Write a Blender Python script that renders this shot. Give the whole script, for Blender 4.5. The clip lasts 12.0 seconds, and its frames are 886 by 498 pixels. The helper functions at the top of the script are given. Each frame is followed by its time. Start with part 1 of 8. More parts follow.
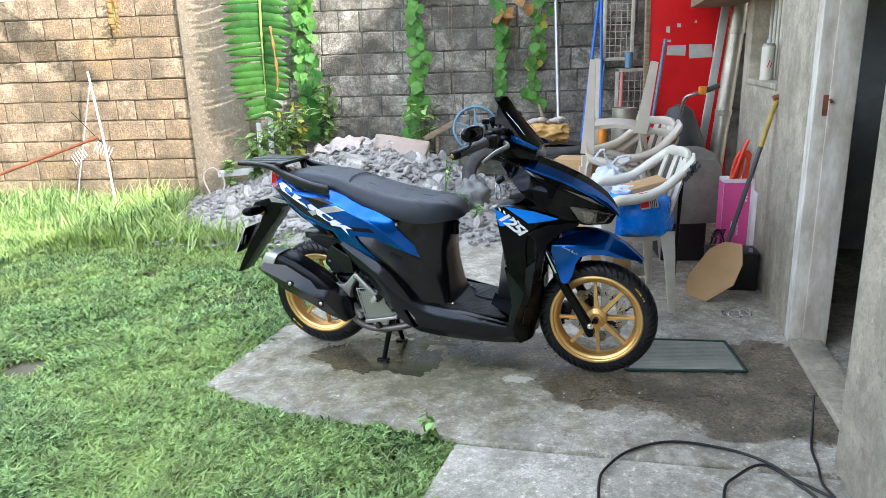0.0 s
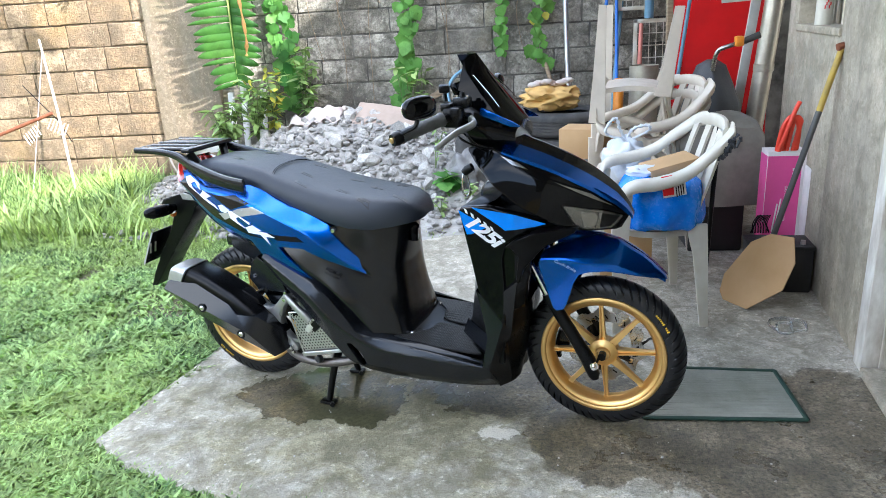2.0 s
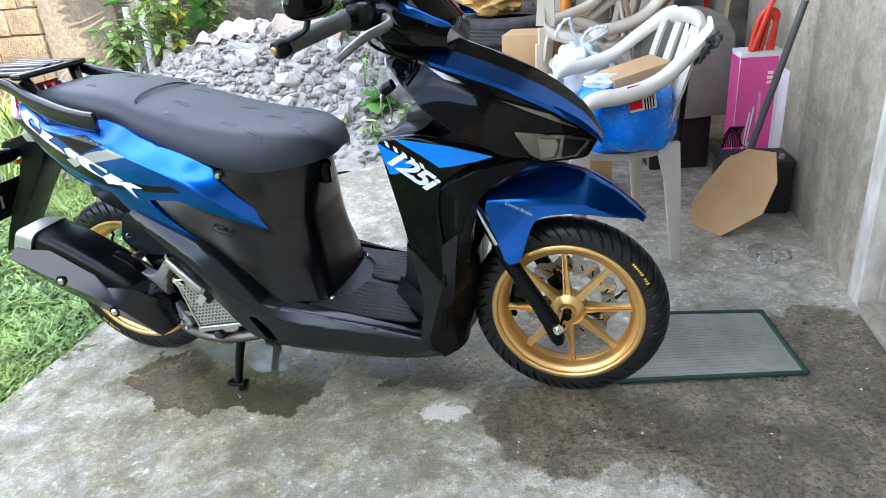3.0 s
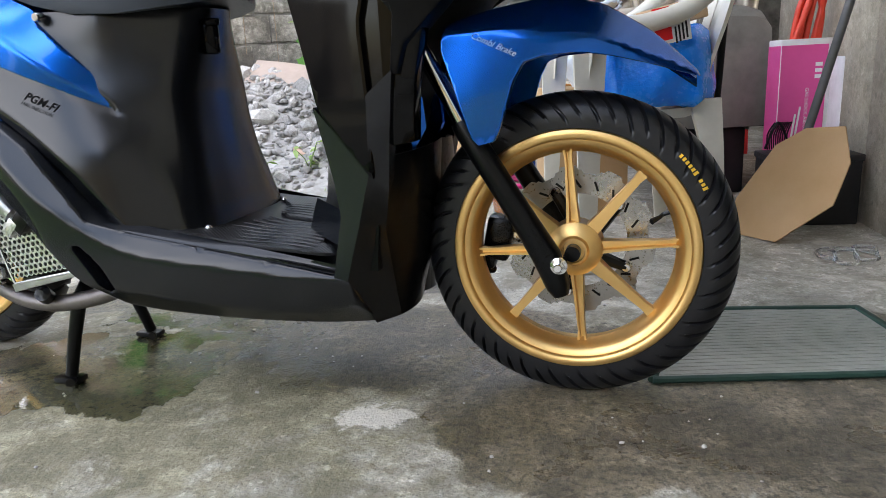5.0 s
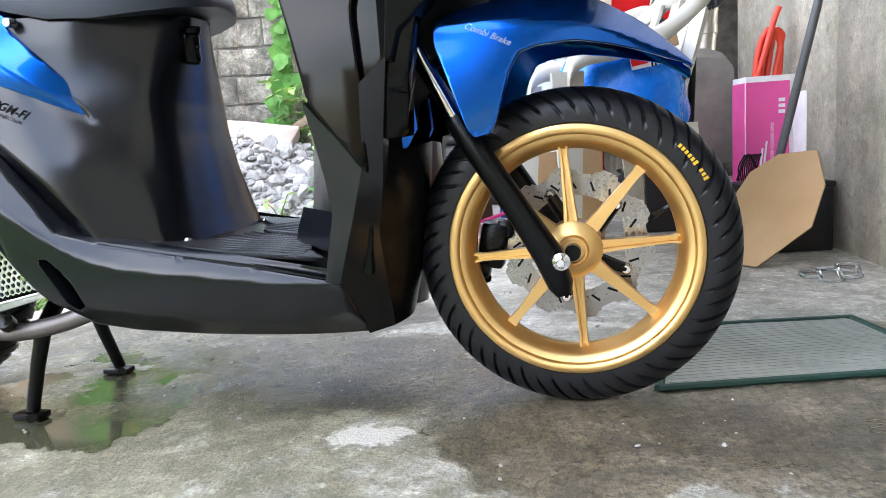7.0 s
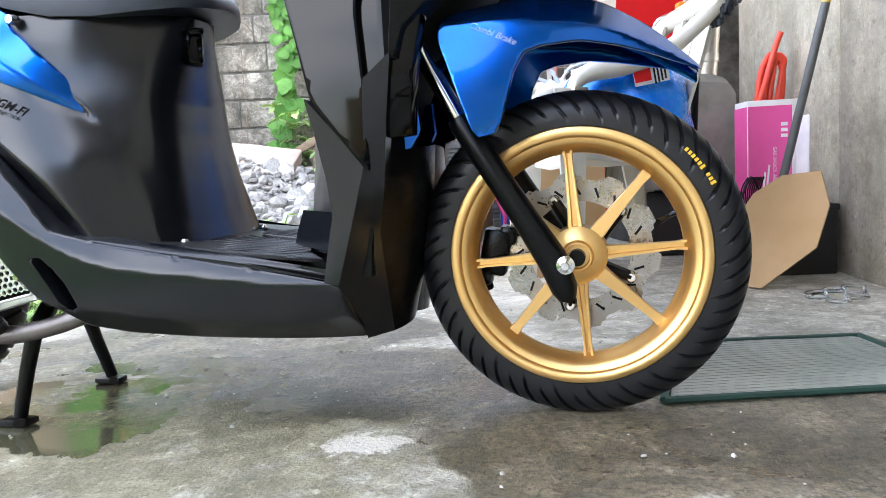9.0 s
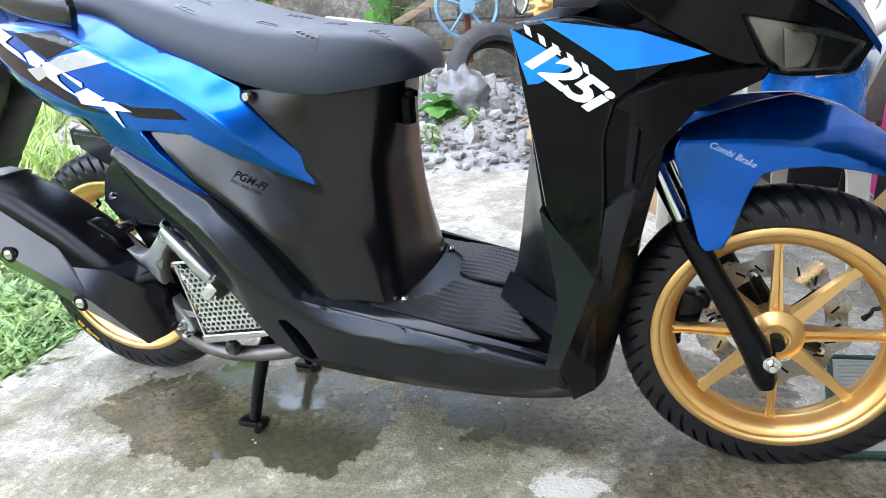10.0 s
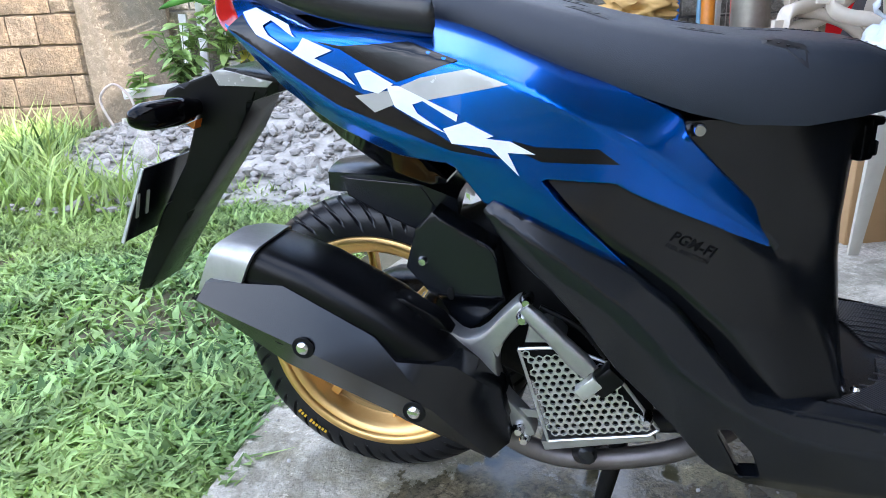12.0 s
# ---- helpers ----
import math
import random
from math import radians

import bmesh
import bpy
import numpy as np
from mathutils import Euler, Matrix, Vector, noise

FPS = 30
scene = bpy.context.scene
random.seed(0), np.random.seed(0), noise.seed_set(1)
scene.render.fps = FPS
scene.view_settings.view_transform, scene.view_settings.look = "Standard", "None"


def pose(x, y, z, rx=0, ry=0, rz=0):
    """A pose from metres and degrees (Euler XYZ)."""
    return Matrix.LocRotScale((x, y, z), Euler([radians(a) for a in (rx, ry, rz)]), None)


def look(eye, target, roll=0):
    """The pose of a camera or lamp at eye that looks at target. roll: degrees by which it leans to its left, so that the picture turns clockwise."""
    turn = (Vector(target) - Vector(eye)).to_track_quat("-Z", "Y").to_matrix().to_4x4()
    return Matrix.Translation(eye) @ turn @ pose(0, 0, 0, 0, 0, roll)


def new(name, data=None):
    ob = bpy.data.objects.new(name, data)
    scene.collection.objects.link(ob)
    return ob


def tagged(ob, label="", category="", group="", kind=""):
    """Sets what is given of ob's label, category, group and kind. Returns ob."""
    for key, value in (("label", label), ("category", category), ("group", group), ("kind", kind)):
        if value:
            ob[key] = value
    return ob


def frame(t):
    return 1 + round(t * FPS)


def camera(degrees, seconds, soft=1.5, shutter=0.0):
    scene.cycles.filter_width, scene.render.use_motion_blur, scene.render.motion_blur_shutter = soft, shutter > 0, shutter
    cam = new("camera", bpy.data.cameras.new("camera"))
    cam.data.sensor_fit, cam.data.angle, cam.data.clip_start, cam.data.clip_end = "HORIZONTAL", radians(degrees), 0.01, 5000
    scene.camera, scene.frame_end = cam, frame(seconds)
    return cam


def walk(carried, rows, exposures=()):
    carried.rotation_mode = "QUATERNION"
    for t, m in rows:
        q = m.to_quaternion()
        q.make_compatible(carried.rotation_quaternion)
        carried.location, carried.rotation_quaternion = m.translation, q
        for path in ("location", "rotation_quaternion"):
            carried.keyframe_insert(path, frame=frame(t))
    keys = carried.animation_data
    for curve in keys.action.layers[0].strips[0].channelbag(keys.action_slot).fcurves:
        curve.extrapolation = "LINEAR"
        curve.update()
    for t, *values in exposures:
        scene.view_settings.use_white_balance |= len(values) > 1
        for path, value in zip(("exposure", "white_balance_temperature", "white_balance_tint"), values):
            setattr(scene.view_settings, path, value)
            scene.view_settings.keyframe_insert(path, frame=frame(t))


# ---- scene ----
cam = camera(65.0, 12.0, soft=0.8)
PATH = [
    (0, (0.243, -0.019, 1.295), (0.062, 1.901, 0.766), -1.8),
    (0.5, (0.334, 0.1, 1.302), (0.086, 2.012, 0.768), -2.2),
    (1, (0.322, 0.306, 1.281), (0.09, 2.213, 0.724), -1.7),
    (1.5, (0.318, 0.513, 1.261), (0.135, 2.411, 0.655), -2.3),
    (2, (0.389, 0.751, 1.235), (0.146, 2.635, 0.611), -3.4),
    (2.5, (0.407, 0.965, 1.197), (0.144, 2.787, 0.415), -4.2),
    (3, (0.399, 1.2, 1.141), (0.296, 3.008, 0.291), -4.9),
    (3.5, (0.455, 1.418, 1.009), (0.316, 3.18, 0.072), -4.0),
    (3.7, (0.467, 1.488, 0.907), (0.32, 3.258, -0.013), -4.1),
    (5.3, (0.449, 1.647, 0.512), (0.378, 3.593, 0.059), -2.4),
    (5.5, (0.441, 1.644, 0.509), (0.379, 3.592, 0.062), -1.9),
    (6, (0.434, 1.641, 0.478), (0.358, 3.596, 0.062), -3.7),
    (6.5, (0.416, 1.657, 0.443), (0.391, 3.623, 0.075), -4.6),
    (7, (0.405, 1.67, 0.423), (0.42, 3.645, 0.109), -4.0),
    (7.2, (0.405, 1.672, 0.419), (0.443, 3.649, 0.122), -3.6),
    (9, (0.4, 1.685, 0.38), (0.421, 3.672, 0.155), -3.2),
    (9.5, (0.341, 1.697, 0.594), (0.229, 3.639, 0.128), -5.3),
    (10, (0.185, 1.692, 0.782), (0.011, 3.556, 0.078), -2.7),
    (10.5, (0.034, 1.743, 0.803), (-0.243, 3.57, 0.04), -2.7),
    (11, (-0.097, 1.899, 0.772), (-0.515, 3.697, 0.001), -3.6),
    (11.5, (-0.219, 1.957, 0.749), (-0.604, 3.763, -0.017), -3.9),
    (12, (-0.492, 1.979, 0.797), (-0.52, 3.854, 0.103), -2.9),
]
walk(cam, [(t, look(eye, target, roll)) for t, eye, target, roll in PATH], [(0.0, 2.54, 6060, 10), (2.5, 2.88, 6000, 10), (3.5, 3.0, 6220, 14), (5.5, 2.70, 6500, 14), (6.0, 2.81, 6400, 14), (6.4, 3.36, 6230, 14), (9.0, 3.44, 6220, 14), (10.5, 3.22, 6130, 14), (11.1, 2.84, 6080, 14), (12.0, 2.66, 5750, 14)])

# ---- light: open shade behind a house, sun from behind on the right ----
SUN_FROM = Vector((0.66, -0.50, 0.60)).normalized()
world = bpy.data.worlds.new("sky")
scene.world = world
world.use_nodes = True
wn = world.node_tree.nodes
sky = wn.new("ShaderNodeTexSky")
sky.sky_type = "NISHITA"
sky.sun_disc = False
sky.sun_elevation = math.asin(SUN_FROM.z)
sky.sun_rotation = math.atan2(SUN_FROM.x, SUN_FROM.y)
sky.air_density, sky.dust_density, sky.ozone_density = 1.2, 2.5, 1.0
# thin bright clouds over the blue
tc = wn.new("ShaderNodeTexCoord")
mp = wn.new("ShaderNodeMapping")
mp.inputs["Scale"].default_value = (1.0, 1.0, 2.2)
cl = wn.new("ShaderNodeTexNoise")
cl.inputs["Scale"].default_value, cl.inputs["Detail"].default_value = 2.6, 8.0
ramp = wn.new("ShaderNodeValToRGB")
ramp.color_ramp.elements[0].position, ramp.color_ramp.elements[1].position = 0.42, 0.66
mixc = wn.new("ShaderNodeMix")
mixc.data_type = "RGBA"
mixc.inputs["B"].default_value = (7.5, 7.6, 7.8, 1)
link = world.node_tree.links.new
link(tc.outputs["Generated"], mp.inputs["Vector"])
link(mp.outputs["Vector"], cl.inputs["Vector"])
link(cl.outputs["Fac"], ramp.inputs["Fac"])
link(ramp.outputs["Color"], mixc.inputs["Factor"])
link(sky.outputs["Color"], mixc.inputs["A"])
link(mixc.outputs["Result"], wn["Background"].inputs["Color"])
wn["Background"].inputs["Strength"].default_value = 0.13
sun = bpy.data.lights.new("sun", "SUN")
sun.energy, sun.angle, sun.color = 1.9, radians(0.6), (1.0, 0.95, 0.87)
sun_ob = new("sun", sun)
sun_ob.matrix_world = look(SUN_FROM * 30, (0, 0, 0))

# ---- materials ----
def nodes_of(name):
    m = bpy.data.materials.new(name)
    m.use_nodes = True
    t = m.node_tree
    return m, t, t.nodes["Principled BSDF"], t.nodes.new, t.links.new


def noise_tex(n, l, vec, scale, detail=6.0, rough=0.6, distort=0.0):
    x = n("ShaderNodeTexNoise")
    x.inputs["Scale"].default_value, x.inputs["Detail"].default_value = scale, detail
    x.inputs["Roughness"].default_value, x.inputs["Distortion"].default_value = rough, distort
    l(vec, x.inputs["Vector"])
    return x.outputs["Fac"]


def ramp_of(n, l, fac, stops):
    r = n("ShaderNodeValToRGB")
    e = r.color_ramp.elements
    while len(e) < len(stops):
        e.new(0.5)
    for k, (p, c) in zip(e, stops):
        k.position = p
        k.color = (c, c, c, 1) if isinstance(c, (int, float)) else (*c, 1)
    l(fac, r.inputs["Fac"])
    return r.outputs["Color"]


def mix_of(n, l, fac, a, b, kind="MIX"):
    m = n("ShaderNodeMix")
    m.data_type, m.blend_type = "RGBA", kind
    for sock, val in (("Factor", fac), ("A", a), ("B", b)):
        if isinstance(val, (int, float)):
            m.inputs[sock].default_value = val if sock == "Factor" else (val, val, val, 1)
        elif isinstance(val, tuple):
            m.inputs[sock].default_value = (*val, 1)
        else:
            l(val, m.inputs[sock])
    return m.outputs["Result"]


def mat(name, col, rough=0.5, metal=0.0, col2=None, scale=9.0, fine=90.0, bump=0.0, coat=0.0, vary=0.0, rvar=0.12, sheen=0.0, world_space=False, stretch=None, clear=0.0, ior=None, spec=0.5):
    """Two scales of variation: broad blotches between col and col2, a fine grain in roughness and relief."""
    m, t, b, n, l = nodes_of(name)
    tc = n("ShaderNodeTexCoord")
    vec = tc.outputs["Object"]
    if world_space:
        geo = n("ShaderNodeNewGeometry")
        vec = geo.outputs["Position"]
    if stretch:
        mpn = n("ShaderNodeMapping")
        mpn.inputs["Scale"].default_value = stretch
        l(vec, mpn.inputs["Vector"])
        vec = mpn.outputs["Vector"]
    col2 = col2 or tuple(c * 0.8 for c in col)
    broad = noise_tex(n, l, vec, scale, 7.0, 0.62)
    grain = noise_tex(n, l, vec, fine, 4.0, 0.6)
    c = mix_of(n, l, ramp_of(n, l, broad, [(0.35, 0.0), (0.65, 1.0)]), col, col2)
    if vary:
        oi = n("ShaderNodeObjectInfo")
        rmp = ramp_of(n, l, oi.outputs["Random"], [(0.0, 1.0 - vary), (1.0, 1.0 + vary)])
        c = mix_of(n, l, 1.0, c, rmp, "MULTIPLY")
    l(c, b.inputs["Base Color"])
    mr = n("ShaderNodeMapRange")
    mr.inputs["To Min"].default_value, mr.inputs["To Max"].default_value = max(0.02, rough - rvar), min(1.0, rough + rvar)
    mr.inputs["From Min"].default_value, mr.inputs["From Max"].default_value = 0.3, 0.7
    l(mix_of(n, l, 0.5, broad, grain), mr.inputs["Value"])
    l(mr.outputs["Result"], b.inputs["Roughness"])
    b.inputs["Metallic"].default_value = metal
    b.inputs["Coat Weight"].default_value = coat
    b.inputs["Coat Roughness"].default_value = 0.04
    b.inputs["Sheen Weight"].default_value = sheen
    b.inputs["Transmission Weight"].default_value = clear
    b.inputs["Specular IOR Level"].default_value = spec
    if ior:
        b.inputs["IOR"].default_value = ior
    if bump:
        bp = n("ShaderNodeBump")
        bp.inputs["Strength"].default_value, bp.inputs["Distance"].default_value = 0.6, bump
        l(grain, bp.inputs["Height"])
        l(bp.outputs["Normal"], b.inputs["Normal"])
    return m


M = {}
M["paint_blue"] = mat("metallic_blue_paint", (0.0, 0.112, 0.56), 0.20, 0.93, (0.0, 0.106, 0.53), 3, 40, 0, coat=0.6, rvar=0.01)
M["gloss_black"] = mat("gloss_black_paint", (0.002, 0.002, 0.0025), 0.05, 0.0, (0.003, 0.003, 0.0035), 4, 60, 0, rvar=0.02, spec=0.22)
M["matte_black"] = mat("matte_black_plastic", (0.0018, 0.0021, 0.0028), 0.28, 0.0, (0.0035, 0.0035, 0.0037), 5, 700, 0.00003, rvar=0.02, spec=0.2)
M["satin_grey"] = mat("satin_charcoal_plastic", (0.0055, 0.0068, 0.0092), 0.22, 0.0, (0.0055, 0.0065, 0.0085), 5, 120, 0, rvar=0.008, spec=0.48)
M["cover_black"] = mat("satin_black_plastic", (0.0026, 0.0032, 0.0044), 0.24, 0.0, (0.003, 0.0034, 0.0044), 5, 700, 0.00003, rvar=0.02, spec=0.52)
M["dark"] = mat("dark_recess", (0.003, 0.003, 0.003), 0.7, spec=0.2)
M["rubber"] = mat("tyre_rubber", (0.006, 0.0065, 0.008), 0.36, 0.0, (0.010, 0.010, 0.011), 14, 200, 0.0004, rvar=0.08, spec=0.4)
M["old_rubber"] = mat("old_dusty_rubber", (0.03, 0.03, 0.03), 0.8, 0.0, (0.07, 0.065, 0.06), 8, 120, 0.0006)
M["gold"] = mat("gold_anodised_alloy", (0.85, 0.56, 0.22), 0.40, 1.0, (0.79, 0.51, 0.19), 8, 300, 0.0001, rvar=0.05)
M["steel"] = mat("brushed_steel", (0.42, 0.41, 0.39), 0.30, 1.0, (0.33, 0.32, 0.30), 14, 260, 0.0001)
M["chrome"] = mat("polished_chrome", (0.80, 0.80, 0.80), 0.10, 1.0, (0.7, 0.7, 0.7), 8, 80, rvar=0.05)
M["alloy"] = mat("cast_alloy", (0.50, 0.50, 0.49), 0.42, 0.9, (0.38, 0.38, 0.37), 12, 220, 0.0003)
M["guard"] = mat("radiator_guard_alloy", (0.68, 0.68, 0.66), 0.38, 0.85, (0.60, 0.60, 0.58), 12, 220, 0.0001)
M["pipe"] = mat("heat_stained_pipe", (0.16, 0.14, 0.13), 0.5, 0.8, (0.24, 0.22, 0.21), 16, 120, 0.0003)
M["vinyl"] = mat("black_seat_vinyl", (0.010, 0.014, 0.022), 0.46, 0.0, (0.013, 0.018, 0.027), 6, 1100, 0.0006, rvar=0.06, spec=0.5)
M["decal_white"] = mat("white_decal", (0.78, 0.79, 0.80), 0.25, coat=0.6, rvar=0.04)
M["decal_grey"] = mat("silver_decal", (0.42, 0.42, 0.40), 0.25, 0.3, coat=0.6, rvar=0.04)
M["decal_black"] = mat("black_decal", (0.004, 0.004, 0.0045), 0.12, coat=0.0, rvar=0.03, spec=0.4)
M["decal_blue"] = mat("bright_blue_decal", (0.0, 0.22, 0.82), 0.25, 0.1, coat=0.3, rvar=0.03)
M["decal_yellow"] = mat("yellow_lettering", (0.75, 0.45, 0.02), 0.6)
M["red_lens"] = mat("red_tail_lens", (0.40, 0.012, 0.008), 0.12, coat=1.0, rvar=0.03)
M["amber"] = mat("amber_lens", (0.6, 0.15, 0.02), 0.2, coat=0.6)
M["lens"] = mat("clear_lamp_lens", (0.96, 0.97, 0.97), 0.02, rvar=0.01, clear=1.0, ior=1.25, spec=0.3)
M["reflector"] = mat("lamp_reflector", (0.30, 0.29, 0.27), 0.12, 1.0)
M["smoked"] = mat("smoked_plastic", (0.002, 0.002, 0.0025), 0.05, rvar=0.02, spec=0.12)
def ribbed(name):
    """Black rubber with fine slanted ridges."""
    m, t, b, n, l = nodes_of(name)
    tc = n("ShaderNodeTexCoord")
    wv = n("ShaderNodeTexWave")
    wv.bands_direction = "DIAGONAL"
    wv.inputs["Scale"].default_value, wv.inputs["Distortion"].default_value, wv.inputs["Detail"].default_value = 95.0, 1.5, 0.0
    wv.inputs["Detail Scale"].default_value = 0.08
    l(tc.outputs["Object"], wv.inputs["Vector"])
    l(ramp_of(n, l, wv.outputs["Fac"], [(0.2, 0.003), (0.8, 0.006)]), b.inputs["Base Color"])
    b.inputs["Roughness"].default_value, b.inputs["Specular IOR Level"].default_value = 0.42, 0.35
    bp = n("ShaderNodeBump")
    bp.inputs["Strength"].default_value, bp.inputs["Distance"].default_value = 0.8, 0.0010
    l(wv.outputs["Fac"], bp.inputs["Height"])
    l(bp.outputs["Normal"], b.inputs["Normal"])
    return m


M["ribbed"] = ribbed("ribbed_mat_rubber")
M["cell"] = mat("lamp_cell_chrome", (0.55, 0.53, 0.48), 0.22, 1.0, (0.35, 0.33, 0.30), 20, 120, rvar=0.05)
M["grey_rubber"] = mat("grey_grip_rubber", (0.055, 0.055, 0.055), 0.6, 0.0, (0.09, 0.09, 0.09), 30, 300, 0.0005)
M["plate"] = mat("number_plate", (0.55, 0.56, 0.55), 0.4, 0.2)

# ---- building helpers ----
from mathutils import geometry


def finish(bm, angle=38.0, smooth=True):
    bmesh.ops.recalc_face_normals(bm, faces=bm.faces)
    lim = radians(angle)
    for f in bm.faces:
        f.smooth = smooth
    for e in bm.edges:
        if len(e.link_faces) == 2 and e.calc_face_angle(0) > lim:
            e.smooth = False
    return bm


def mesh_of(name, bm, material, angle=38.0, recalc=True):
    if recalc:
        finish(bm, angle)
    lay = bm.verts.layers.float_vector.get("true_normal")
    given = None
    if lay:
        bm.normal_update()
        given = []
        for v in bm.verts:
            q = v[lay]
            given.append((q if q.dot(v.normal) >= 0 else -q) if q.length > 0.5 else None)
    me = bpy.data.meshes.new(name)
    bm.to_mesh(me)
    bm.free()
    if given:
        me.normals_split_custom_set([tuple(given[lp.vertex_index]) if given[lp.vertex_index] is not None and given[lp.vertex_index].dot(me.polygons[pi].normal) > 0.5 else (0.0, 0.0, 0.0) for pi, pl in enumerate(me.polygons) for lp in (me.loops[k] for k in pl.loop_indices)])
    for m in material if isinstance(material, (list, tuple)) else [material]:
        me.materials.append(m)
    return me


def part(name, bm, material, parent=None, label="", angle=38.0):
    """One mesh object under a thing or under a part."""
    ob = new(name, mesh_of(name, bm, material, angle))
    if parent:
        ob.parent = parent
    return tagged(ob, label)


def thing(name, m=None, label="", category="", group="", kind=""):
    ob = new(name)
    ob.empty_display_size = 0.1
    if m is not None:
        ob.matrix_world = m
    return tagged(ob, label, category, group, kind)


def solo(name, bm, material, label="", category="", group="", kind="", angle=38.0, m=None):
    ob = new(name, mesh_of(name, bm, material, angle))
    if m is not None:
        ob.matrix_world = m
    return tagged(ob, label, category, group, kind)


def box(bm, c, s, rot=None, bevel=0.0, index=0):
    """A box at c of full size s, bevelled."""
    m = Matrix.LocRotScale(c, rot, s) if rot is None or not isinstance(rot, Matrix) else Matrix.Translation(c) @ rot.to_4x4() @ Matrix.Diagonal((*s, 1))
    r = bmesh.ops.create_cube(bm, size=1, matrix=m)
    vs = r["verts"]
    es = list({e for v in vs for e in v.link_edges})
    fs = list({f for v in vs for f in v.link_faces})
    for f in fs:
        f.material_index = index
    if bevel:
        bmesh.ops.bevel(bm, geom=es, offset=bevel, segments=2, affect="EDGES", profile=0.5, material=-1)
    return bm


def frames_along(pts):
    """Tangent, side and up at every point of a line, carried along without twist."""
    pts = [Vector(p) for p in pts]
    out, side = [], None
    for i, p in enumerate(pts):
        t = (pts[min(i + 1, len(pts) - 1)] - pts[max(i - 1, 0)]).normalized()
        if side is None:
            side = t.cross(Vector((0, 0, 1)) if abs(t.z) < 0.9 else Vector((1, 0, 0))).normalized()
        side = (side - t * side.dot(t)).normalized()
        out.append((p, t, side, t.cross(side)))
    return out


def curve_pts(pts, n=6, closed=False):
    """Catmull-Rom through the points."""
    P = [Vector(p) for p in pts]
    k = len(P)
    out = []
    for i in range(k if closed else k - 1):
        a, b, c, d = (P[(i + j) % k] if closed else P[min(max(i + j, 0), k - 1)] for j in (-1, 0, 1, 2))
        for s in range(n):
            t = s / n
            out.append(0.5 * ((2 * b) + (c - a) * t + (2 * a - 5 * b + 4 * c - d) * t * t + (3 * b - a - 3 * c + d) * t ** 3))
    if not closed:
        out.append(P[-1])
    return out


def loft(bm, rings, closed=True, caps=True, index=0):
    rows = [[bm.verts.new(p) for p in r] for r in rings]
    n = len(rows[0])
    for a, b in zip(rows, rows[1:]):
        for i in range(n if closed else n - 1):
            j = (i + 1) % n
            try:
                bm.faces.new((a[i], a[j], b[j], b[i])).material_index = index
            except ValueError:
                pass
    if caps and closed:
        for r in (rows[0], rows[-1]):
            try:
                bm.faces.new(r).material_index = index
            except ValueError:
                pass
    return bm


def tube(bm, pts, r, n=10, caps=True, squash=1.0, index=0):
    """A round bar along the points; r one radius, or one for each point."""
    fr = frames_along(pts)
    rs = r if isinstance(r, (list, tuple)) else [r] * len(fr)
    rings = []
    for (p, t, s, u), q in zip(fr, rs):
        rings.append([p + s * (math.cos(a) * q) + u * (math.sin(a) * q * squash) for a in (2 * math.pi * k / n for k in range(n))])
    return loft(bm, rings, True, caps, index)


def lathe(bm, profile, n=48, m=None, close=False, index=0, arc=2 * math.pi):
    """Turns (radius, height) pairs about z, placed by m."""
    m = m or Matrix.Identity(4)
    full = abs(arc - 2 * math.pi) < 1e-6
    k = n if full else n + 1
    prof = list(profile) + ([profile[0]] if close else [])
    rings = [[m @ Vector((r * math.cos(arc * i / n), r * math.sin(arc * i / n), z)) for r, z in prof] for i in range(k)]
    rows = [[bm.verts.new(p) for p in r] for r in rings]
    for i in range(k if full else k - 1):
        a, b = rows[i], rows[(i + 1) % k]
        for j in range(len(prof) - 1):
            bm.faces.new((a[j], a[j + 1], b[j + 1], b[j])).material_index = index
    bmesh.ops.remove_doubles(bm, verts=bm.verts, dist=1e-6)
    return bm


def tps(ctrl, reg=1e-4):
    """A smooth height over the plane through (a, b, height) points."""
    c = np.array(ctrl, float)
    n, X = len(c), np.array(ctrl, float)[:, :2]
    def k(r):
        return np.where(r > 1e-9, r * r * np.log(np.maximum(r, 1e-9)), 0)
    K = k(np.linalg.norm(X[:, None] - X[None], axis=2)) + reg * np.eye(n)
    Pm = np.c_[np.ones(n), X]
    s = np.linalg.solve(np.block([[K, Pm], [Pm.T, np.zeros((3, 3))]]), np.r_[c[:, 2], 0, 0, 0])
    return lambda u, w: float(k(np.hypot(X[:, 0] - u, X[:, 1] - w)) @ s[:n] + s[n] + s[n + 1] * u + s[n + 2] * w)


def dense(outline, step):
    out = []
    for (a, b), (c, d) in zip(outline, outline[1:] + outline[:1]):
        k = max(1, int(math.hypot(c - a, d - b) / step))
        out += [(a + (c - a) * i / k, b + (d - b) * i / k) for i in range(k)]
    return out


def soften(outline, times=1, keep=0.22):
    for _ in range(times):
        out = []
        for (a, b), (c, d) in zip(outline, outline[1:] + outline[:1]):
            out += [(a + (c - a) * keep, b + (d - b) * keep), (c + (a - c) * keep, d + (b - d) * keep)]
        outline = out
    return outline


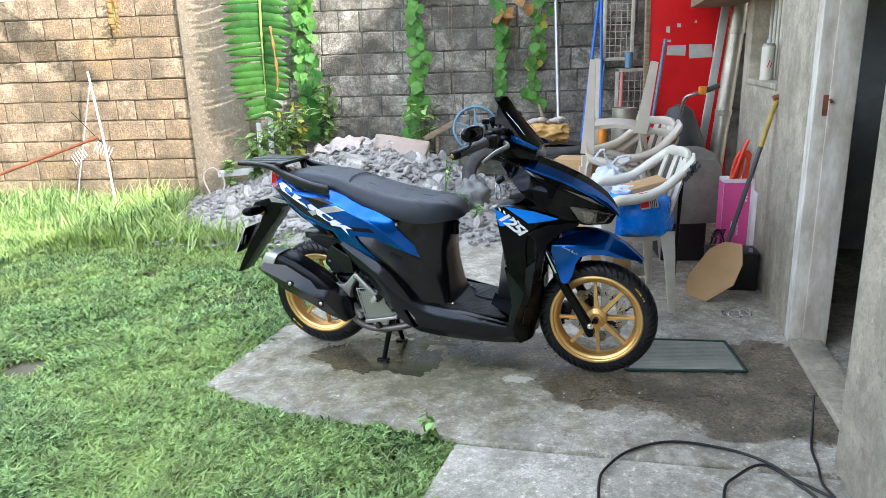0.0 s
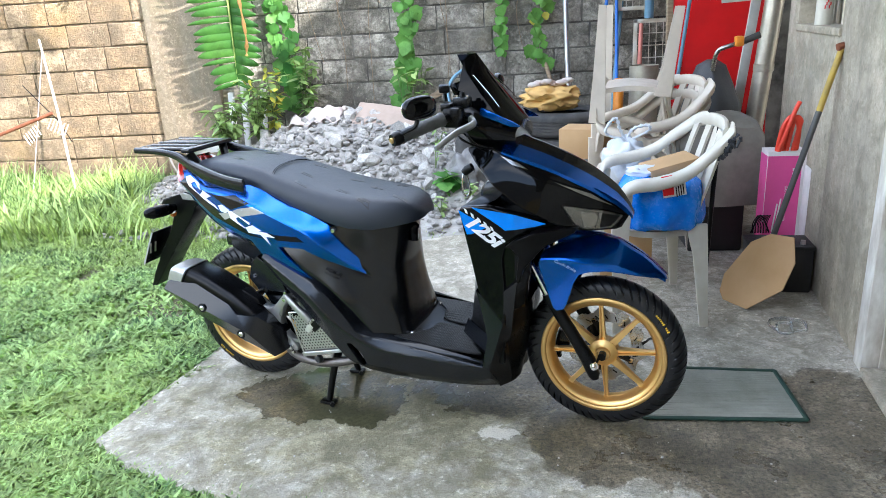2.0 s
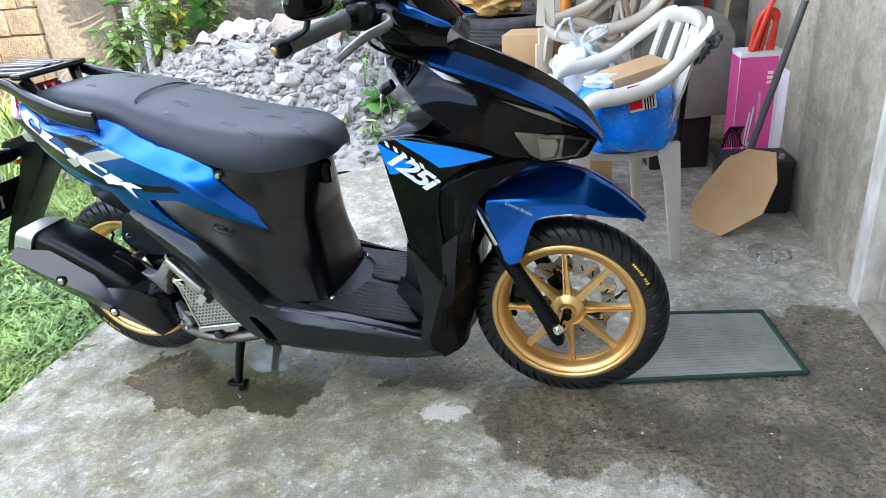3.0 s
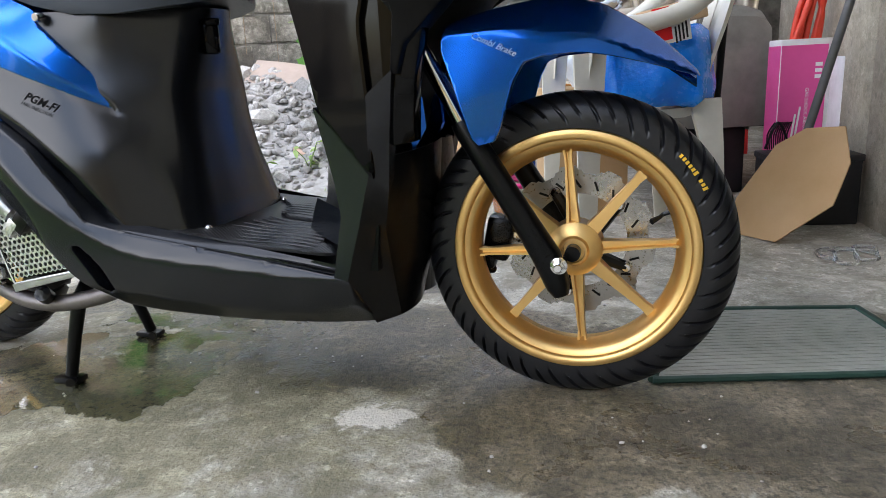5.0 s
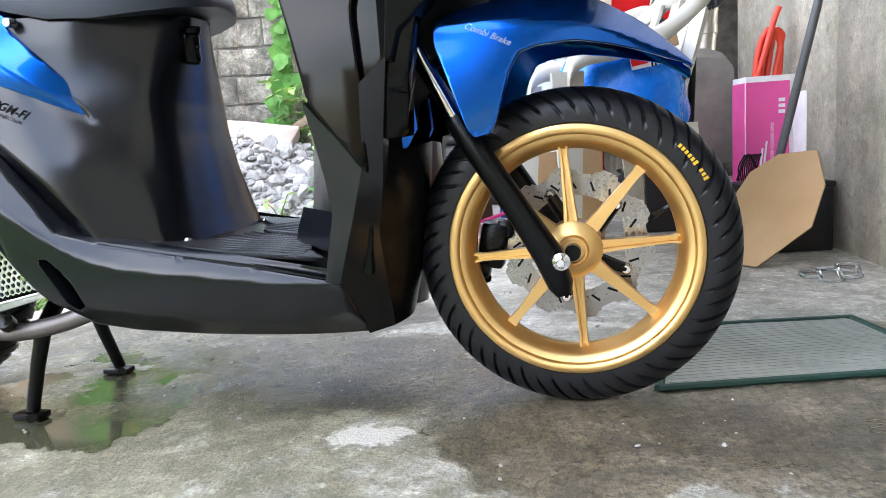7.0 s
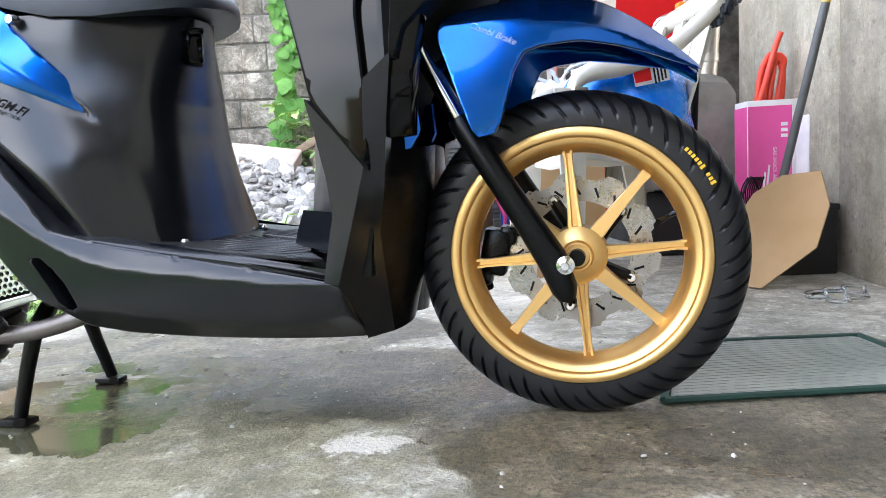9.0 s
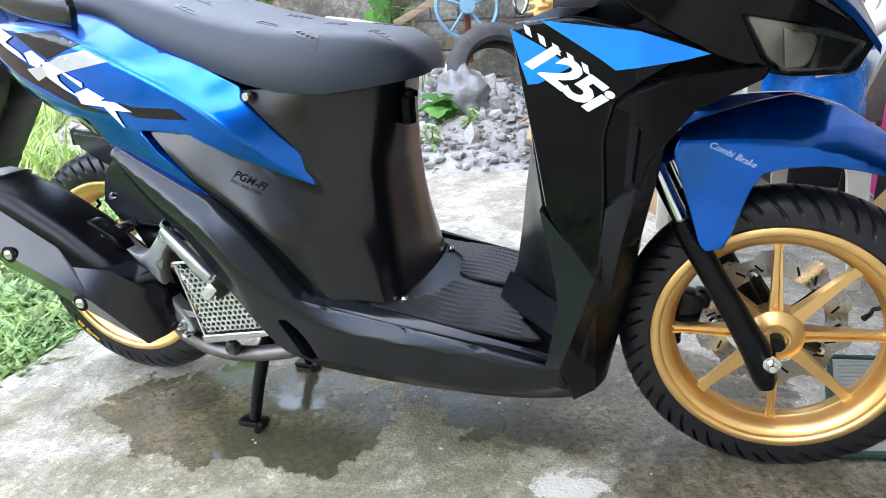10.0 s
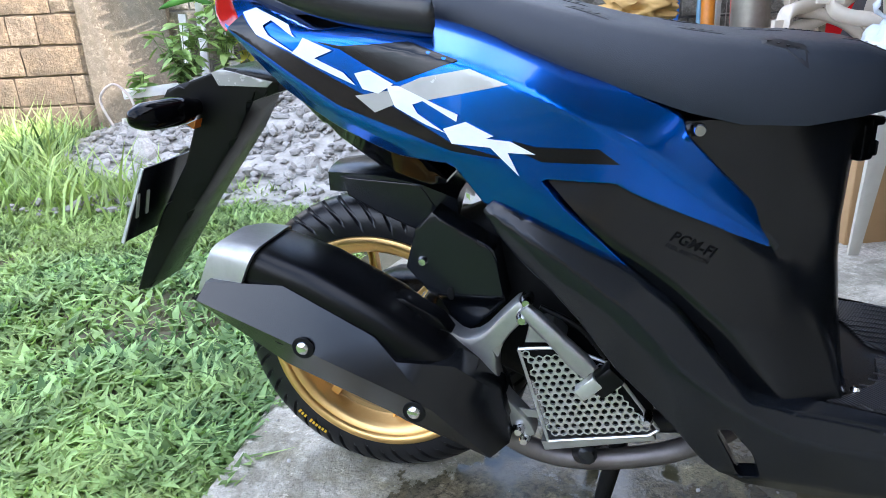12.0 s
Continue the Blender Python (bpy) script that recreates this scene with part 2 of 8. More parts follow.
def dist_to(outline, pts):
    """Distance of points to a closed outline, and whether they lie inside."""
    loops = outline if isinstance(outline[0], list) else [outline]
    A = np.concatenate([np.array(o) for o in loops])
    B = np.concatenate([np.roll(np.array(o), -1, 0) for o in loops])
    P = np.array(pts)[:, None]
    d = B - A
    t = np.clip(((P - A) * d).sum(2) / np.maximum((d * d).sum(1), 1e-12), 0, 1)
    dist = np.linalg.norm(P - (A + t[..., None] * d), axis=2).min(1)
    ay, by, py = A[:, 1], B[:, 1], P[..., 1]
    cross = (ay > py) != (by > py)
    xs = A[:, 0] + (py - ay) / np.where(by == ay, 1e-12, by - ay) * (B[:, 0] - A[:, 0])
    return dist, (cross & (P[..., 0] < xs)).sum(1) % 2 == 1


def flat_fill(outline, step, edge, holes=()):
    """Triangles that fill an outline round its holes, with rings near the rims: points, distances to the rim, triangles."""
    loops = [dense(o, step) for o in (outline, *holes)]
    extra, joins, rows = [], [], []
    for k, loop in enumerate(loops):
        A = np.array(loop)
        area = 0.5 * (A[:, 0] * np.roll(A[:, 1], -1) - np.roll(A[:, 0], -1) * A[:, 1]).sum()
        tng = np.roll(A, -1, 0) - np.roll(A, 1, 0)
        nor = np.c_[-tng[:, 1], tng[:, 0]] * (1 if (area > 0) == (k == 0) else -1)
        nor /= np.maximum(np.linalg.norm(nor, axis=1), 1e-9)[:, None]
        for f in (0.3, 1.0):
            if edge > 0:
                q = A + nor * edge * f
                d, ins = dist_to(loops, q)
                extra += [tuple(p) for p, a, b in zip(q, d, ins) if b and a > edge * f * 0.85]
        n0 = len(rows)
        joins += [(n0 + i, n0 + (i + 1) % len(loop)) for i in range(len(loop))]
        rows += loop
    rim = loops
    A = np.array(rows)
    lo, hi = A.min(0), A.max(0)
    gx, gy = np.meshgrid(np.arange(lo[0] + step / 2, hi[0], step), np.arange(lo[1] + step / 2, hi[1], step))
    g = np.c_[gx.ravel(), gy.ravel()]
    if len(g):
        d, ins = dist_to(rim, g)
        extra += [tuple(p) for p, a, b in zip(g, d, ins) if b and a > max(edge * 1.3, step * 0.4)]
    co, _, faces, _, _, _ = geometry.delaunay_2d_cdt([Vector(p) for p in rows + extra], joins, [], 1, 1e-6)
    pts = [tuple(p) for p in co]
    cen = [tuple(sum(pts[i][k] for i in f) / len(f) for k in (0, 1)) for f in faces]
    d, ins = dist_to(rim, cen)
    faces = [f for f, ok in zip(faces, ins) if ok]
    return pts, dist_to(rim, pts)[0], faces


def shell(bm, outline, vf, depth, place, step=0.02, edge=0.008, drop=None, index=0, holes=()):
    """A panel: the outline filled and raised to vf(a, b), rolled over at its rim, with sides of that depth."""
    pts, d, faces = flat_fill(outline, step, edge, holes)
    drop = edge * 0.8 if drop is None else drop
    f = vf if callable(vf) else (lambda a, b: vf)
    lay = bm.verts.layers.float_vector.get("true_normal") or bm.verts.layers.float_vector.new("true_normal")
    top = []
    e = 0.004
    for (a, b), q in zip(pts, d):
        k = 1 - min(1.0, q / edge) if edge > 0 else 0
        v = bm.verts.new(place(a, f(a, b) - drop * (1 - math.sqrt(max(0.0, 1 - k * k))), b))
        if k < 0.02:
            dx = Vector(place(a + e, f(a + e, b), b)) - Vector(place(a - e, f(a - e, b), b))
            dy = Vector(place(a, f(a, b + e), b + e)) - Vector(place(a, f(a, b - e), b - e))
            v[lay] = dx.cross(dy).normalized()
        top.append(v)
    rim_edges = {}
    for t in faces:
        try:
            bm.faces.new([top[i] for i in t]).material_index = index
        except ValueError:
            continue
        for i, j in zip(t, t[1:] + t[:1]):
            rim_edges[(i, j)] = True
    low = {}
    for (i, j) in list(rim_edges):
        if (j, i) not in rim_edges:
            for q in (i, j):
                if q not in low:
                    a, b = pts[q]
                    low[q] = bm.verts.new(place(a, f(a, b) - depth, b))
            try:
                bm.faces.new((top[j], top[i], low[i], low[j])).material_index = index
            except ValueError:
                pass
    return bm


def superellipse(cx, cz, rx, rz, n=24, p=2.5):
    out = []
    for i in range(n):
        a = 2 * math.pi * i / n
        c, s = math.cos(a), math.sin(a)
        out.append((cx + rx * math.copysign(abs(c) ** (2 / p), c), cz + rz * math.copysign(abs(s) ** (2 / p), s)))
    return out


def text_mesh(body, size, depth=0.0006, spacing=1.0, shear=0.0, bold=0.0):
    """Letters of Blender's own font as a bmesh, centred on its base point."""
    cu = bpy.data.curves.new("letters", "FONT")
    cu.body, cu.size, cu.extrude, cu.space_character, cu.shear, cu.offset = body, size, depth, spacing, shear, bold
    cu.align_x, cu.align_y, cu.resolution_u = "CENTER", "CENTER", 3
    ob = bpy.data.objects.new("letters", cu)
    scene.collection.objects.link(ob)
    dg = bpy.context.evaluated_depsgraph_get()
    me = bpy.data.meshes.new_from_object(ob.evaluated_get(dg))
    bm = bmesh.new()
    bm.from_mesh(me)
    bpy.data.objects.remove(ob)
    bpy.data.curves.remove(cu)
    bpy.data.meshes.remove(me)
    return bm


def move(bm, m):
    bmesh.ops.transform(bm, matrix=m, verts=bm.verts)
    return bm

# ---- the setting ----
WALL_Y = 6.85                                   # face of the block wall behind
HOUSE_A = Vector((1.547, 3.166, 0))              # foot of the house wall
HOUSE_S, HOUSE_N = Vector((0.146, 0.989, 0)).normalized(), Vector((-0.989, 0.146, 0)).normalized()


def concrete(name, base, dark, wet=(), streak=False, grain=1.0, stain=0.0, chalk=(), algae=()):
    """Cast concrete: pores, blotches, hairline cracks, and water soaked in where it was hosed."""
    m, t, b, n, l = nodes_of(name)
    vec = n("ShaderNodeNewGeometry").outputs["Position"]
    broad = noise_tex(n, l, vec, 1.6, 9.0, 0.65, 0.4)
    mid = noise_tex(n, l, vec, 11.0, 8.0, 0.7)
    fine = noise_tex(n, l, vec, 160.0, 3.0, 0.6)
    c = mix_of(n, l, ramp_of(n, l, broad, [(0.40, 0.0), (0.60, 1.0)]), base, dark)
    c = mix_of(n, l, ramp_of(n, l, mid, [(0.44, 0.0), (0.66, 0.6)]), c, tuple(x * k for x, k in zip(base, (0.66, 0.64, 0.58))))
    c = mix_of(n, l, ramp_of(n, l, fine, [(0.36, 0.65 * grain), (0.50, 0.0)]), c, tuple(x * 0.40 for x in base))
    c = mix_of(n, l, ramp_of(n, l, noise_tex(n, l, vec, 48.0, 5.0, 0.7), [(0.52, 0.0), (0.66, 0.55 * grain)]), c, tuple(min(1, x * 1.5) for x in base))
    spot = noise_tex(n, l, vec, 26.0, 2.0, 0.5)
    c = mix_of(n, l, ramp_of(n, l, spot, [(0.66, 0.0), (0.72, 0.6)]), c, tuple(x * 0.4 for x in base))
    moss = noise_tex(n, l, vec, 3.3, 6.0, 0.7)
    c = mix_of(n, l, ramp_of(n, l, moss, [(0.52, 0.0), (0.72, 0.5)]), c, (0.17, 0.16, 0.09))
    mottle = noise_tex(n, l, vec, 19.0, 11.0, 0.78, 0.3)
    c = mix_of(n, l, ramp_of(n, l, mottle, [(0.47, 0.0), (0.55, 0.55 * grain)]), c, tuple(x * k for x, k in zip(base, (0.46, 0.45, 0.41))))
    fleck = noise_tex(n, l, vec, 33.0, 6.0, 0.72)
    c = mix_of(n, l, ramp_of(n, l, fleck, [(0.585, 0.0), (0.63, 0.75 * grain)]), c, tuple(min(1, x * 1.45) for x in base))
    pit = n("ShaderNodeTexVoronoi")
    pit.inputs["Scale"].default_value = 75.0
    l(vec, pit.inputs["Vector"])
    c = mix_of(n, l, ramp_of(n, l, pit.outputs["Distance"], [(0.10, 0.8 * grain), (0.17, 0.0)]), c, tuple(x * 0.28 for x in base))
    if stain:
        blot = noise_tex(n, l, vec, 2.7, 10.0, 0.72, 0.9)
        c = mix_of(n, l, ramp_of(n, l, blot, [(0.47, 0.0), (0.56, stain)]), c, (0.17, 0.155, 0.115))
        grime = noise_tex(n, l, vec, 8.5, 12.0, 0.80, 0.5)
        c = mix_of(n, l, ramp_of(n, l, grime, [(0.50, 0.0), (0.57, stain * 0.9)]), c, (0.15, 0.135, 0.085))
        crumb = noise_tex(n, l, vec, 42.0, 6.0, 0.8)
        c = mix_of(n, l, ramp_of(n, l, crumb, [(0.56, 0.0), (0.63, stain)]), c, (0.11, 0.10, 0.075))
        pale = noise_tex(n, l, vec, 3.9, 8.0, 0.66, 0.6)
        c = mix_of(n, l, ramp_of(n, l, pale, [(0.58, 0.0), (0.66, stain)]), c, tuple(min(1, x * 1.12) for x in base))
    if streak:
        mps = n("ShaderNodeMapping")
        mps.inputs["Scale"].default_value = (3.0, 3.0, 0.30)
        l(vec, mps.inputs["Vector"])
        c = mix_of(n, l, ramp_of(n, l, noise_tex(n, l, mps.outputs["Vector"], 1.6, 6.0, 0.6), [(0.50, 0.0), (0.72, 0.6)]), c, (0.20, 0.185, 0.15))
    # thin olive growth where the slab stays damp
    for cx, cy, rx, ry, ang in algae:
        mpn = n("ShaderNodeMapping")
        mpn.vector_type = "TEXTURE"
        mpn.inputs["Location"].default_value = (cx, cy, 0)
        mpn.inputs["Rotation"].default_value = (0, 0, radians(ang))
        mpn.inputs["Scale"].default_value = (rx, ry, 50.0)
        l(vec, mpn.inputs["Vector"])
        ln = n("ShaderNodeVectorMath")
        ln.operation = "LENGTH"
        l(mpn.outputs["Vector"], ln.inputs[0])
        sm = n("ShaderNodeMath")
        sm.operation = "MULTIPLY_ADD"
        sm.inputs[1].default_value = 0.22
        l(ln.outputs["Value"], sm.inputs[0])
        l(noise_tex(n, l, vec, 6.5, 10.0, 0.75, 0.4), sm.inputs[2])
        growth = ramp_of(n, l, sm.outputs[0], [(0.58, 1.0), (0.80, 0.0)])
        c = mix_of(n, l, growth, c, mix_of(n, l, 1.0, c, (0.66, 0.645, 0.50), "MULTIPLY"))
    rough = n("ShaderNodeMath")
    rough.operation = "MULTIPLY_ADD"
    rough.inputs[1].default_value, rough.inputs[2].default_value = 0.25, 0.68
    l(mid, rough.inputs[0])
    rough_out = rough.outputs[0]
    soak = None
    if wet:
        warp = noise_tex(n, l, vec, 3.2, 8.0, 0.68, 0.3)
        total = None
        for cx, cy, rx, ry, ang in wet:
            mpn = n("ShaderNodeMapping")
            mpn.vector_type = "TEXTURE"
            mpn.inputs["Location"].default_value = (cx, cy, 0)
            mpn.inputs["Rotation"].default_value = (0, 0, radians(ang))
            mpn.inputs["Scale"].default_value = (rx, ry, 50.0)
            l(vec, mpn.inputs["Vector"])
            ln = n("ShaderNodeVectorMath")
            ln.operation = "LENGTH"
            l(mpn.outputs["Vector"], ln.inputs[0])
            if total is None:
                total = first = ln.outputs["Value"]
            else:
                mn = n("ShaderNodeMath")
                mn.operation = "SMOOTH_MIN"
                mn.inputs[2].default_value = 0.15
                l(total, mn.inputs[0])
                l(ln.outputs["Value"], mn.inputs[1])
                total = mn.outputs[0]
        ad = n("ShaderNodeMath")
        ad.operation = "MULTIPLY_ADD"
        ad.inputs[1].default_value = 1.9
        l(warp, ad.inputs[0])
        l(total, ad.inputs[2])
        soak = ramp_of(n, l, ad.outputs[0], [(0.0, 1.0), (1.0, 0.0)])
        soak_r = soak.node.color_ramp
        soak_r.elements[0].position, soak_r.elements[1].position = 0.90, 0.935
        # the ramp reads 0..1, so the sum is halved first
        half = n("ShaderNodeMath")
        half.operation = "MULTIPLY"
        half.inputs[1].default_value = 0.47
        l(ad.outputs[0], half.inputs[0])
        l(half.outputs[0], soak.node.inputs["Fac"])
        wetc = mix_of(n, l, 1.0, c, (0.57, 0.52, 0.44), "MULTIPLY")
        patch = noise_tex(n, l, vec, 4.6, 10.0, 0.74, 0.5)
        wetc = mix_of(n, l, ramp_of(n, l, patch, [(0.44, 0.75), (0.53, 0.0)]), wetc, (0.085, 0.075, 0.055))
        wetc = mix_of(n, l, ramp_of(n, l, patch, [(0.62, 0.0), (0.65, 0.8)]), wetc, (0.36, 0.345, 0.315))
        grit = noise_tex(n, l, vec, 75.0, 6.0, 0.75)
        wetc = mix_of(n, l, ramp_of(n, l, grit, [(0.40, 0.75), (0.52, 0.0)]), wetc, (0.028, 0.025, 0.019))
        wetc = mix_of(n, l, ramp_of(n, l, grit, [(0.60, 0.0), (0.70, 0.45)]), wetc, (0.24, 0.22, 0.18))
        film = noise_tex(n, l, vec, 5.0, 5.0, 0.6)
        # water stands round the foot of the stand; further off the slab is only damp
        near_r = n("ShaderNodeMath")
        near_r.operation = "MULTIPLY"
        near_r.inputs[1].default_value = 0.4
        l(first, near_r.inputs[0])
        stands = ramp_of(n, l, near_r.outputs[0], [(0.44, 1.0), (0.72, 0.0)])
        murk = mix_of(n, l, ramp_of(n, l, film, [(0.40, 0.0), (0.56, 0.75)]), wetc, (0.055, 0.056, 0.03))
        c = mix_of(n, l, soak, c, mix_of(n, l, stands, wetc, murk))
        pool = mix_of(n, l, stands, ramp_of(n, l, film, [(0.50, 0.46), (0.66, 0.16)]), ramp_of(n, l, film, [(0.42, 0.26), (0.52, 0.02)]))
        rough_out = mix_of(n, l, soak, rough_out, pool)
    # dried splashes of cement
    for cx, cy, rx, ry, ang in chalk:
        mpn = n("ShaderNodeMapping")
        mpn.vector_type = "TEXTURE"
        mpn.inputs["Location"].default_value = (cx, cy, 0)
        mpn.inputs["Rotation"].default_value = (0, 0, radians(ang))
        mpn.inputs["Scale"].default_value = (rx, ry, 50.0)
        l(vec, mpn.inputs["Vector"])
        ln = n("ShaderNodeVectorMath")
        ln.operation = "LENGTH"
        l(mpn.outputs["Vector"], ln.inputs[0])
        ad = n("ShaderNodeMath")
        ad.operation = "MULTIPLY_ADD"
        ad.inputs[1].default_value, ad.inputs[2].default_value = 0.30, -0.74
        l(ln.outputs["Value"], ad.inputs[0])
        sm = n("ShaderNodeMath")
        sm.operation = "ADD"
        l(noise_tex(n, l, vec, 26.0, 8.0, 0.75), sm.inputs[0])
        l(ad.outputs[0], sm.inputs[1])
        c = mix_of(n, l, ramp_of(n, l, sm.outputs[0], [(0.02, 0.7), (0.09, 0.0)]), c, tuple(min(1, x * 1.25) for x in base))
    l(c, b.inputs["Base Color"])
    l(rough_out, b.inputs["Roughness"])
    bp = n("ShaderNodeBump")
    bp.inputs["Strength"].default_value, bp.inputs["Distance"].default_value = 0.8, 0.010
    hgt = mix_of(n, l, 0.35, mid, fine)
    l(hgt, bp.inputs["Height"])
    if soak is not None:
        # standing water evens out the relief
        l(mix_of(n, l, soak, 0.8, mix_of(n, l, stands, 0.6, ramp_of(n, l, film, [(0.42, 0.45), (0.54, 0.03)]))), bp.inputs["Strength"])
    l(bp.outputs["Normal"], b.inputs["Normal"])
    return m


M["slab"] = concrete("wet_patched_concrete", (0.61, 0.57, 0.49), (0.42, 0.385, 0.31),
                     [(-0.33, 2.88, 0.30, 0.20, -8), (0.30, 2.95, 0.42, 0.20, -10), (0.75, 2.62, 0.42, 0.22, -8), (1.15, 2.45, 0.36, 0.28, 0), (1.3, 2.75, 0.30, 0.3, 0), (-0.1, 3.35, 0.5, 0.3, 0)], grain=0.85, stain=0.5, chalk=((0.283, 2.64, 0.060, 0.036, 0),), algae=((-0.15, 2.72, 0.75, 0.50, -8),))
M["slab_near"] = concrete("dry_concrete", (0.66, 0.62, 0.54), (0.46, 0.43, 0.36), grain=0.8, stain=0.4)
M["plaster"] = concrete("stained_cement_plaster", (0.53, 0.465, 0.365), (0.40, 0.355, 0.275), streak=True, grain=0.35, stain=0.35)
M["mortar"] = mat("old_mortar", (0.11, 0.10, 0.085), 0.95, 0.0, (0.04, 0.04, 0.036), 5, 70, 0.004)
M["soil"] = mat("dry_soil_between_grass", (0.15, 0.125, 0.08), 0.95, 0.0, (0.06, 0.07, 0.03), 2.2, 60, 0.01, world_space=True)
M["mortar_tan"] = mat("tan_mortar", (0.15, 0.11, 0.07), 0.95, 0.0, (0.07, 0.05, 0.032), 5, 70, 0.004)
M["mortar_grey"] = mat("weathered_grey_mortar", (0.19, 0.175, 0.15), 0.95, 0.0, (0.05, 0.047, 0.04), 6, 70, 0.004)
M["white_paint"] = mat("chipped_white_paint", (0.74, 0.71, 0.64), 0.55, 0.0, (0.42, 0.37, 0.30), 13, 70, 0.0012, stretch=(1, 1, .35))
# greyer plaster copy, toned down for the room's shade
M["dark_room"] = mat("shade_toned_room_plaster", (0.34, 0.36, 0.35), 0.9)


def slab(name, outline, top, thick, material, label):
    bm = bmesh.new()
    up = [bm.verts.new((a, b, top)) for a, b in outline]
    mid = [bm.verts.new((a, b, top - 0.012)) for a, b in outline]
    low = [bm.verts.new((a, b, top - thick)) for a, b in outline]
    n = len(outline)
    cx, cy = sum(a for a, _ in outline) / n, sum(b for _, b in outline) / n
    for v in up:
        d = Vector((cx - v.co.x, cy - v.co.y, 0)).normalized()
        v.co += d * 0.010
    bm.faces.new(up)
    for i in range(n):
        j = (i + 1) % n
        bm.faces.new((up[i], up[j], mid[j], mid[i]))
        bm.faces.new((mid[i], mid[j], low[j], low[i]))
    bmesh.ops.triangulate(bm, faces=[f for f in bm.faces if len(f.verts) > 4])
    return solo(name, bm, material, label, "pavement", kind="structure")


# the yard's ground, out to the horizon
bm = bmesh.new()
bmesh.ops.create_grid(bm, x_segments=60, y_segments=60, size=6.0, matrix=Matrix.Translation((-3.0, 3.0, -0.03)))
for v in bm.verts:
    v.co.z += 0.02 * noise.noise(v.co * 0.9) - 0.008
    far = max(abs(v.co.x + 3), abs(v.co.y - 3))
    if far > 5.9:
        v.co.x, v.co.y, v.co.z = -3 + (v.co.x + 3) * 60, 3 + (v.co.y - 3) * 60, -0.04
solo("ground", bm, M["soil"], "dry soil and grass yard", "ground", kind="structure")

rnd = random.Random(4)


def ragged(pts, amp, step=0.09):
    """An open line broken into short uneven steps."""
    out = []
    for (a, b), (c, d) in zip(pts, pts[1:]):
        k = max(1, int(math.hypot(c - a, d - b) / step))
        out += [(a + (c - a) * i / k + rnd.uniform(-amp, amp), b + (d - b) * i / k + rnd.uniform(-amp, amp)) for i in range(k)]
    return out


slab_edge = ragged([(0.10, 2.155), (-0.12, 2.228), (-0.45, 2.30), (-0.776, 2.394), (-1.035, 2.56), (-0.99, 2.80), (-0.93, 3.05), (-0.92, 3.17), (-0.78, 3.8), (-0.5, 4.45)], 0.013)
slab("pavement", slab_edge + [(-0.5, 4.5), (0.0, 4.8), (0.3, 5.5), (0.6, 6.84), (3.6, 6.84), (3.6, 1.98), (1.36, 1.98)], 0.0, 0.12, M["slab"], "grey concrete slab with dark wet patches")
slab("pavement", [(0.06, 2.14), (1.35, 1.965), (3.6, 1.965), (3.6, -7), (-0.25, -7), (-0.10, 0.5), (-0.03, 1.8)], -0.004, 0.12, M["slab_near"], "dry grey concrete slab with a worn edge")


def wall_box(name, a, b, z0, z1, thick, material, label, out=0.0, kind="structure", category="wall", bevel=0.006):
    """A wall piece from a to b metres along the house front (0 at the door post), its face out by so much."""
    bm = bmesh.new()
    c = HOUSE_A + HOUSE_S * ((a + b) / 2) - HOUSE_N * (thick / 2 - out) + Vector((0, 0, (z0 + z1) / 2))
    rot = Matrix((HOUSE_S, HOUSE_N, Vector((0, 0, 1)))).transposed()
    box(bm, c, (abs(b - a), thick, z1 - z0), rot, bevel)
    return solo(name, bm, material, label, category, kind=kind)


# house wall with a window opening, door opening, then the near wall
wall_box("wall_east", -0.05, 0.64, 0.0, 2.6, 0.16, M["plaster"], "stained cement plaster house wall")
wall_box("wall_east", 0.64, 1.46, 0.0, 1.115, 0.16, M["plaster"], "stained cement plaster below the window")
wall_box("wall_east", 0.64, 1.46, 1.62, 2.6, 0.16, M["plaster"], "stained cement plaster above the window")
wall_box("wall_east", 1.46, 1.68, 0.0, 2.6, 0.16, M["plaster"], "stained cement plaster house corner")
wall_box("wall_east_near", -9.0, -1.16, 0.0, 2.6, 0.30, M["plaster"], "rough cement house wall beside the doorway", out=0.10)
wall_box("door_sill", -1.16, -0.152, 0.002, 0.032, 0.14, M["plaster"], "worn cement door sill", out=0.02, category="sill")
wall_box("wall_over_door", -1.16, -0.05, 2.05, 2.6, 0.16, M["plaster"], "cement lintel over the doorway")
# the dark room behind, its dimness put into the wall colour
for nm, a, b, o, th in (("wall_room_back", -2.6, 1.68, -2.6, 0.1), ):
    wall_box(nm, a, b, -0.02, 2.6, th, M["dark_room"], "plaster wall inside the house, dimness put into its colour", out=o)
bm = bmesh.new()
rot_house = Matrix((HOUSE_S, HOUSE_N, Vector((0, 0, 1)))).transposed()
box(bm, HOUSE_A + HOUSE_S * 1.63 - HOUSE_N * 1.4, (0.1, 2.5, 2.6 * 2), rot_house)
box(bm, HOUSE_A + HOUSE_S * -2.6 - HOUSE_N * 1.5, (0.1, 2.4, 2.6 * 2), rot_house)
solo("wall_room_side", bm, M["dark_room"], "plaster side walls inside the house, dimness put into their colour", "wall", kind="structure")
bm = bmesh.new()
box(bm, HOUSE_A + HOUSE_S * -3.6 - HOUSE_N * 1.3 + Vector((0, 0, 2.68)), (10.8, 3.0, 0.14), rot_house, 0.01)
# unseen eave, added to darken what the scooter's upper faces reflect
box(bm, HOUSE_A + HOUSE_S * -3.6 + HOUSE_N * 0.62 + Vector((0, 0, 2.70)), (10.8, 0.90, 0.08), rot_house, 0.01)
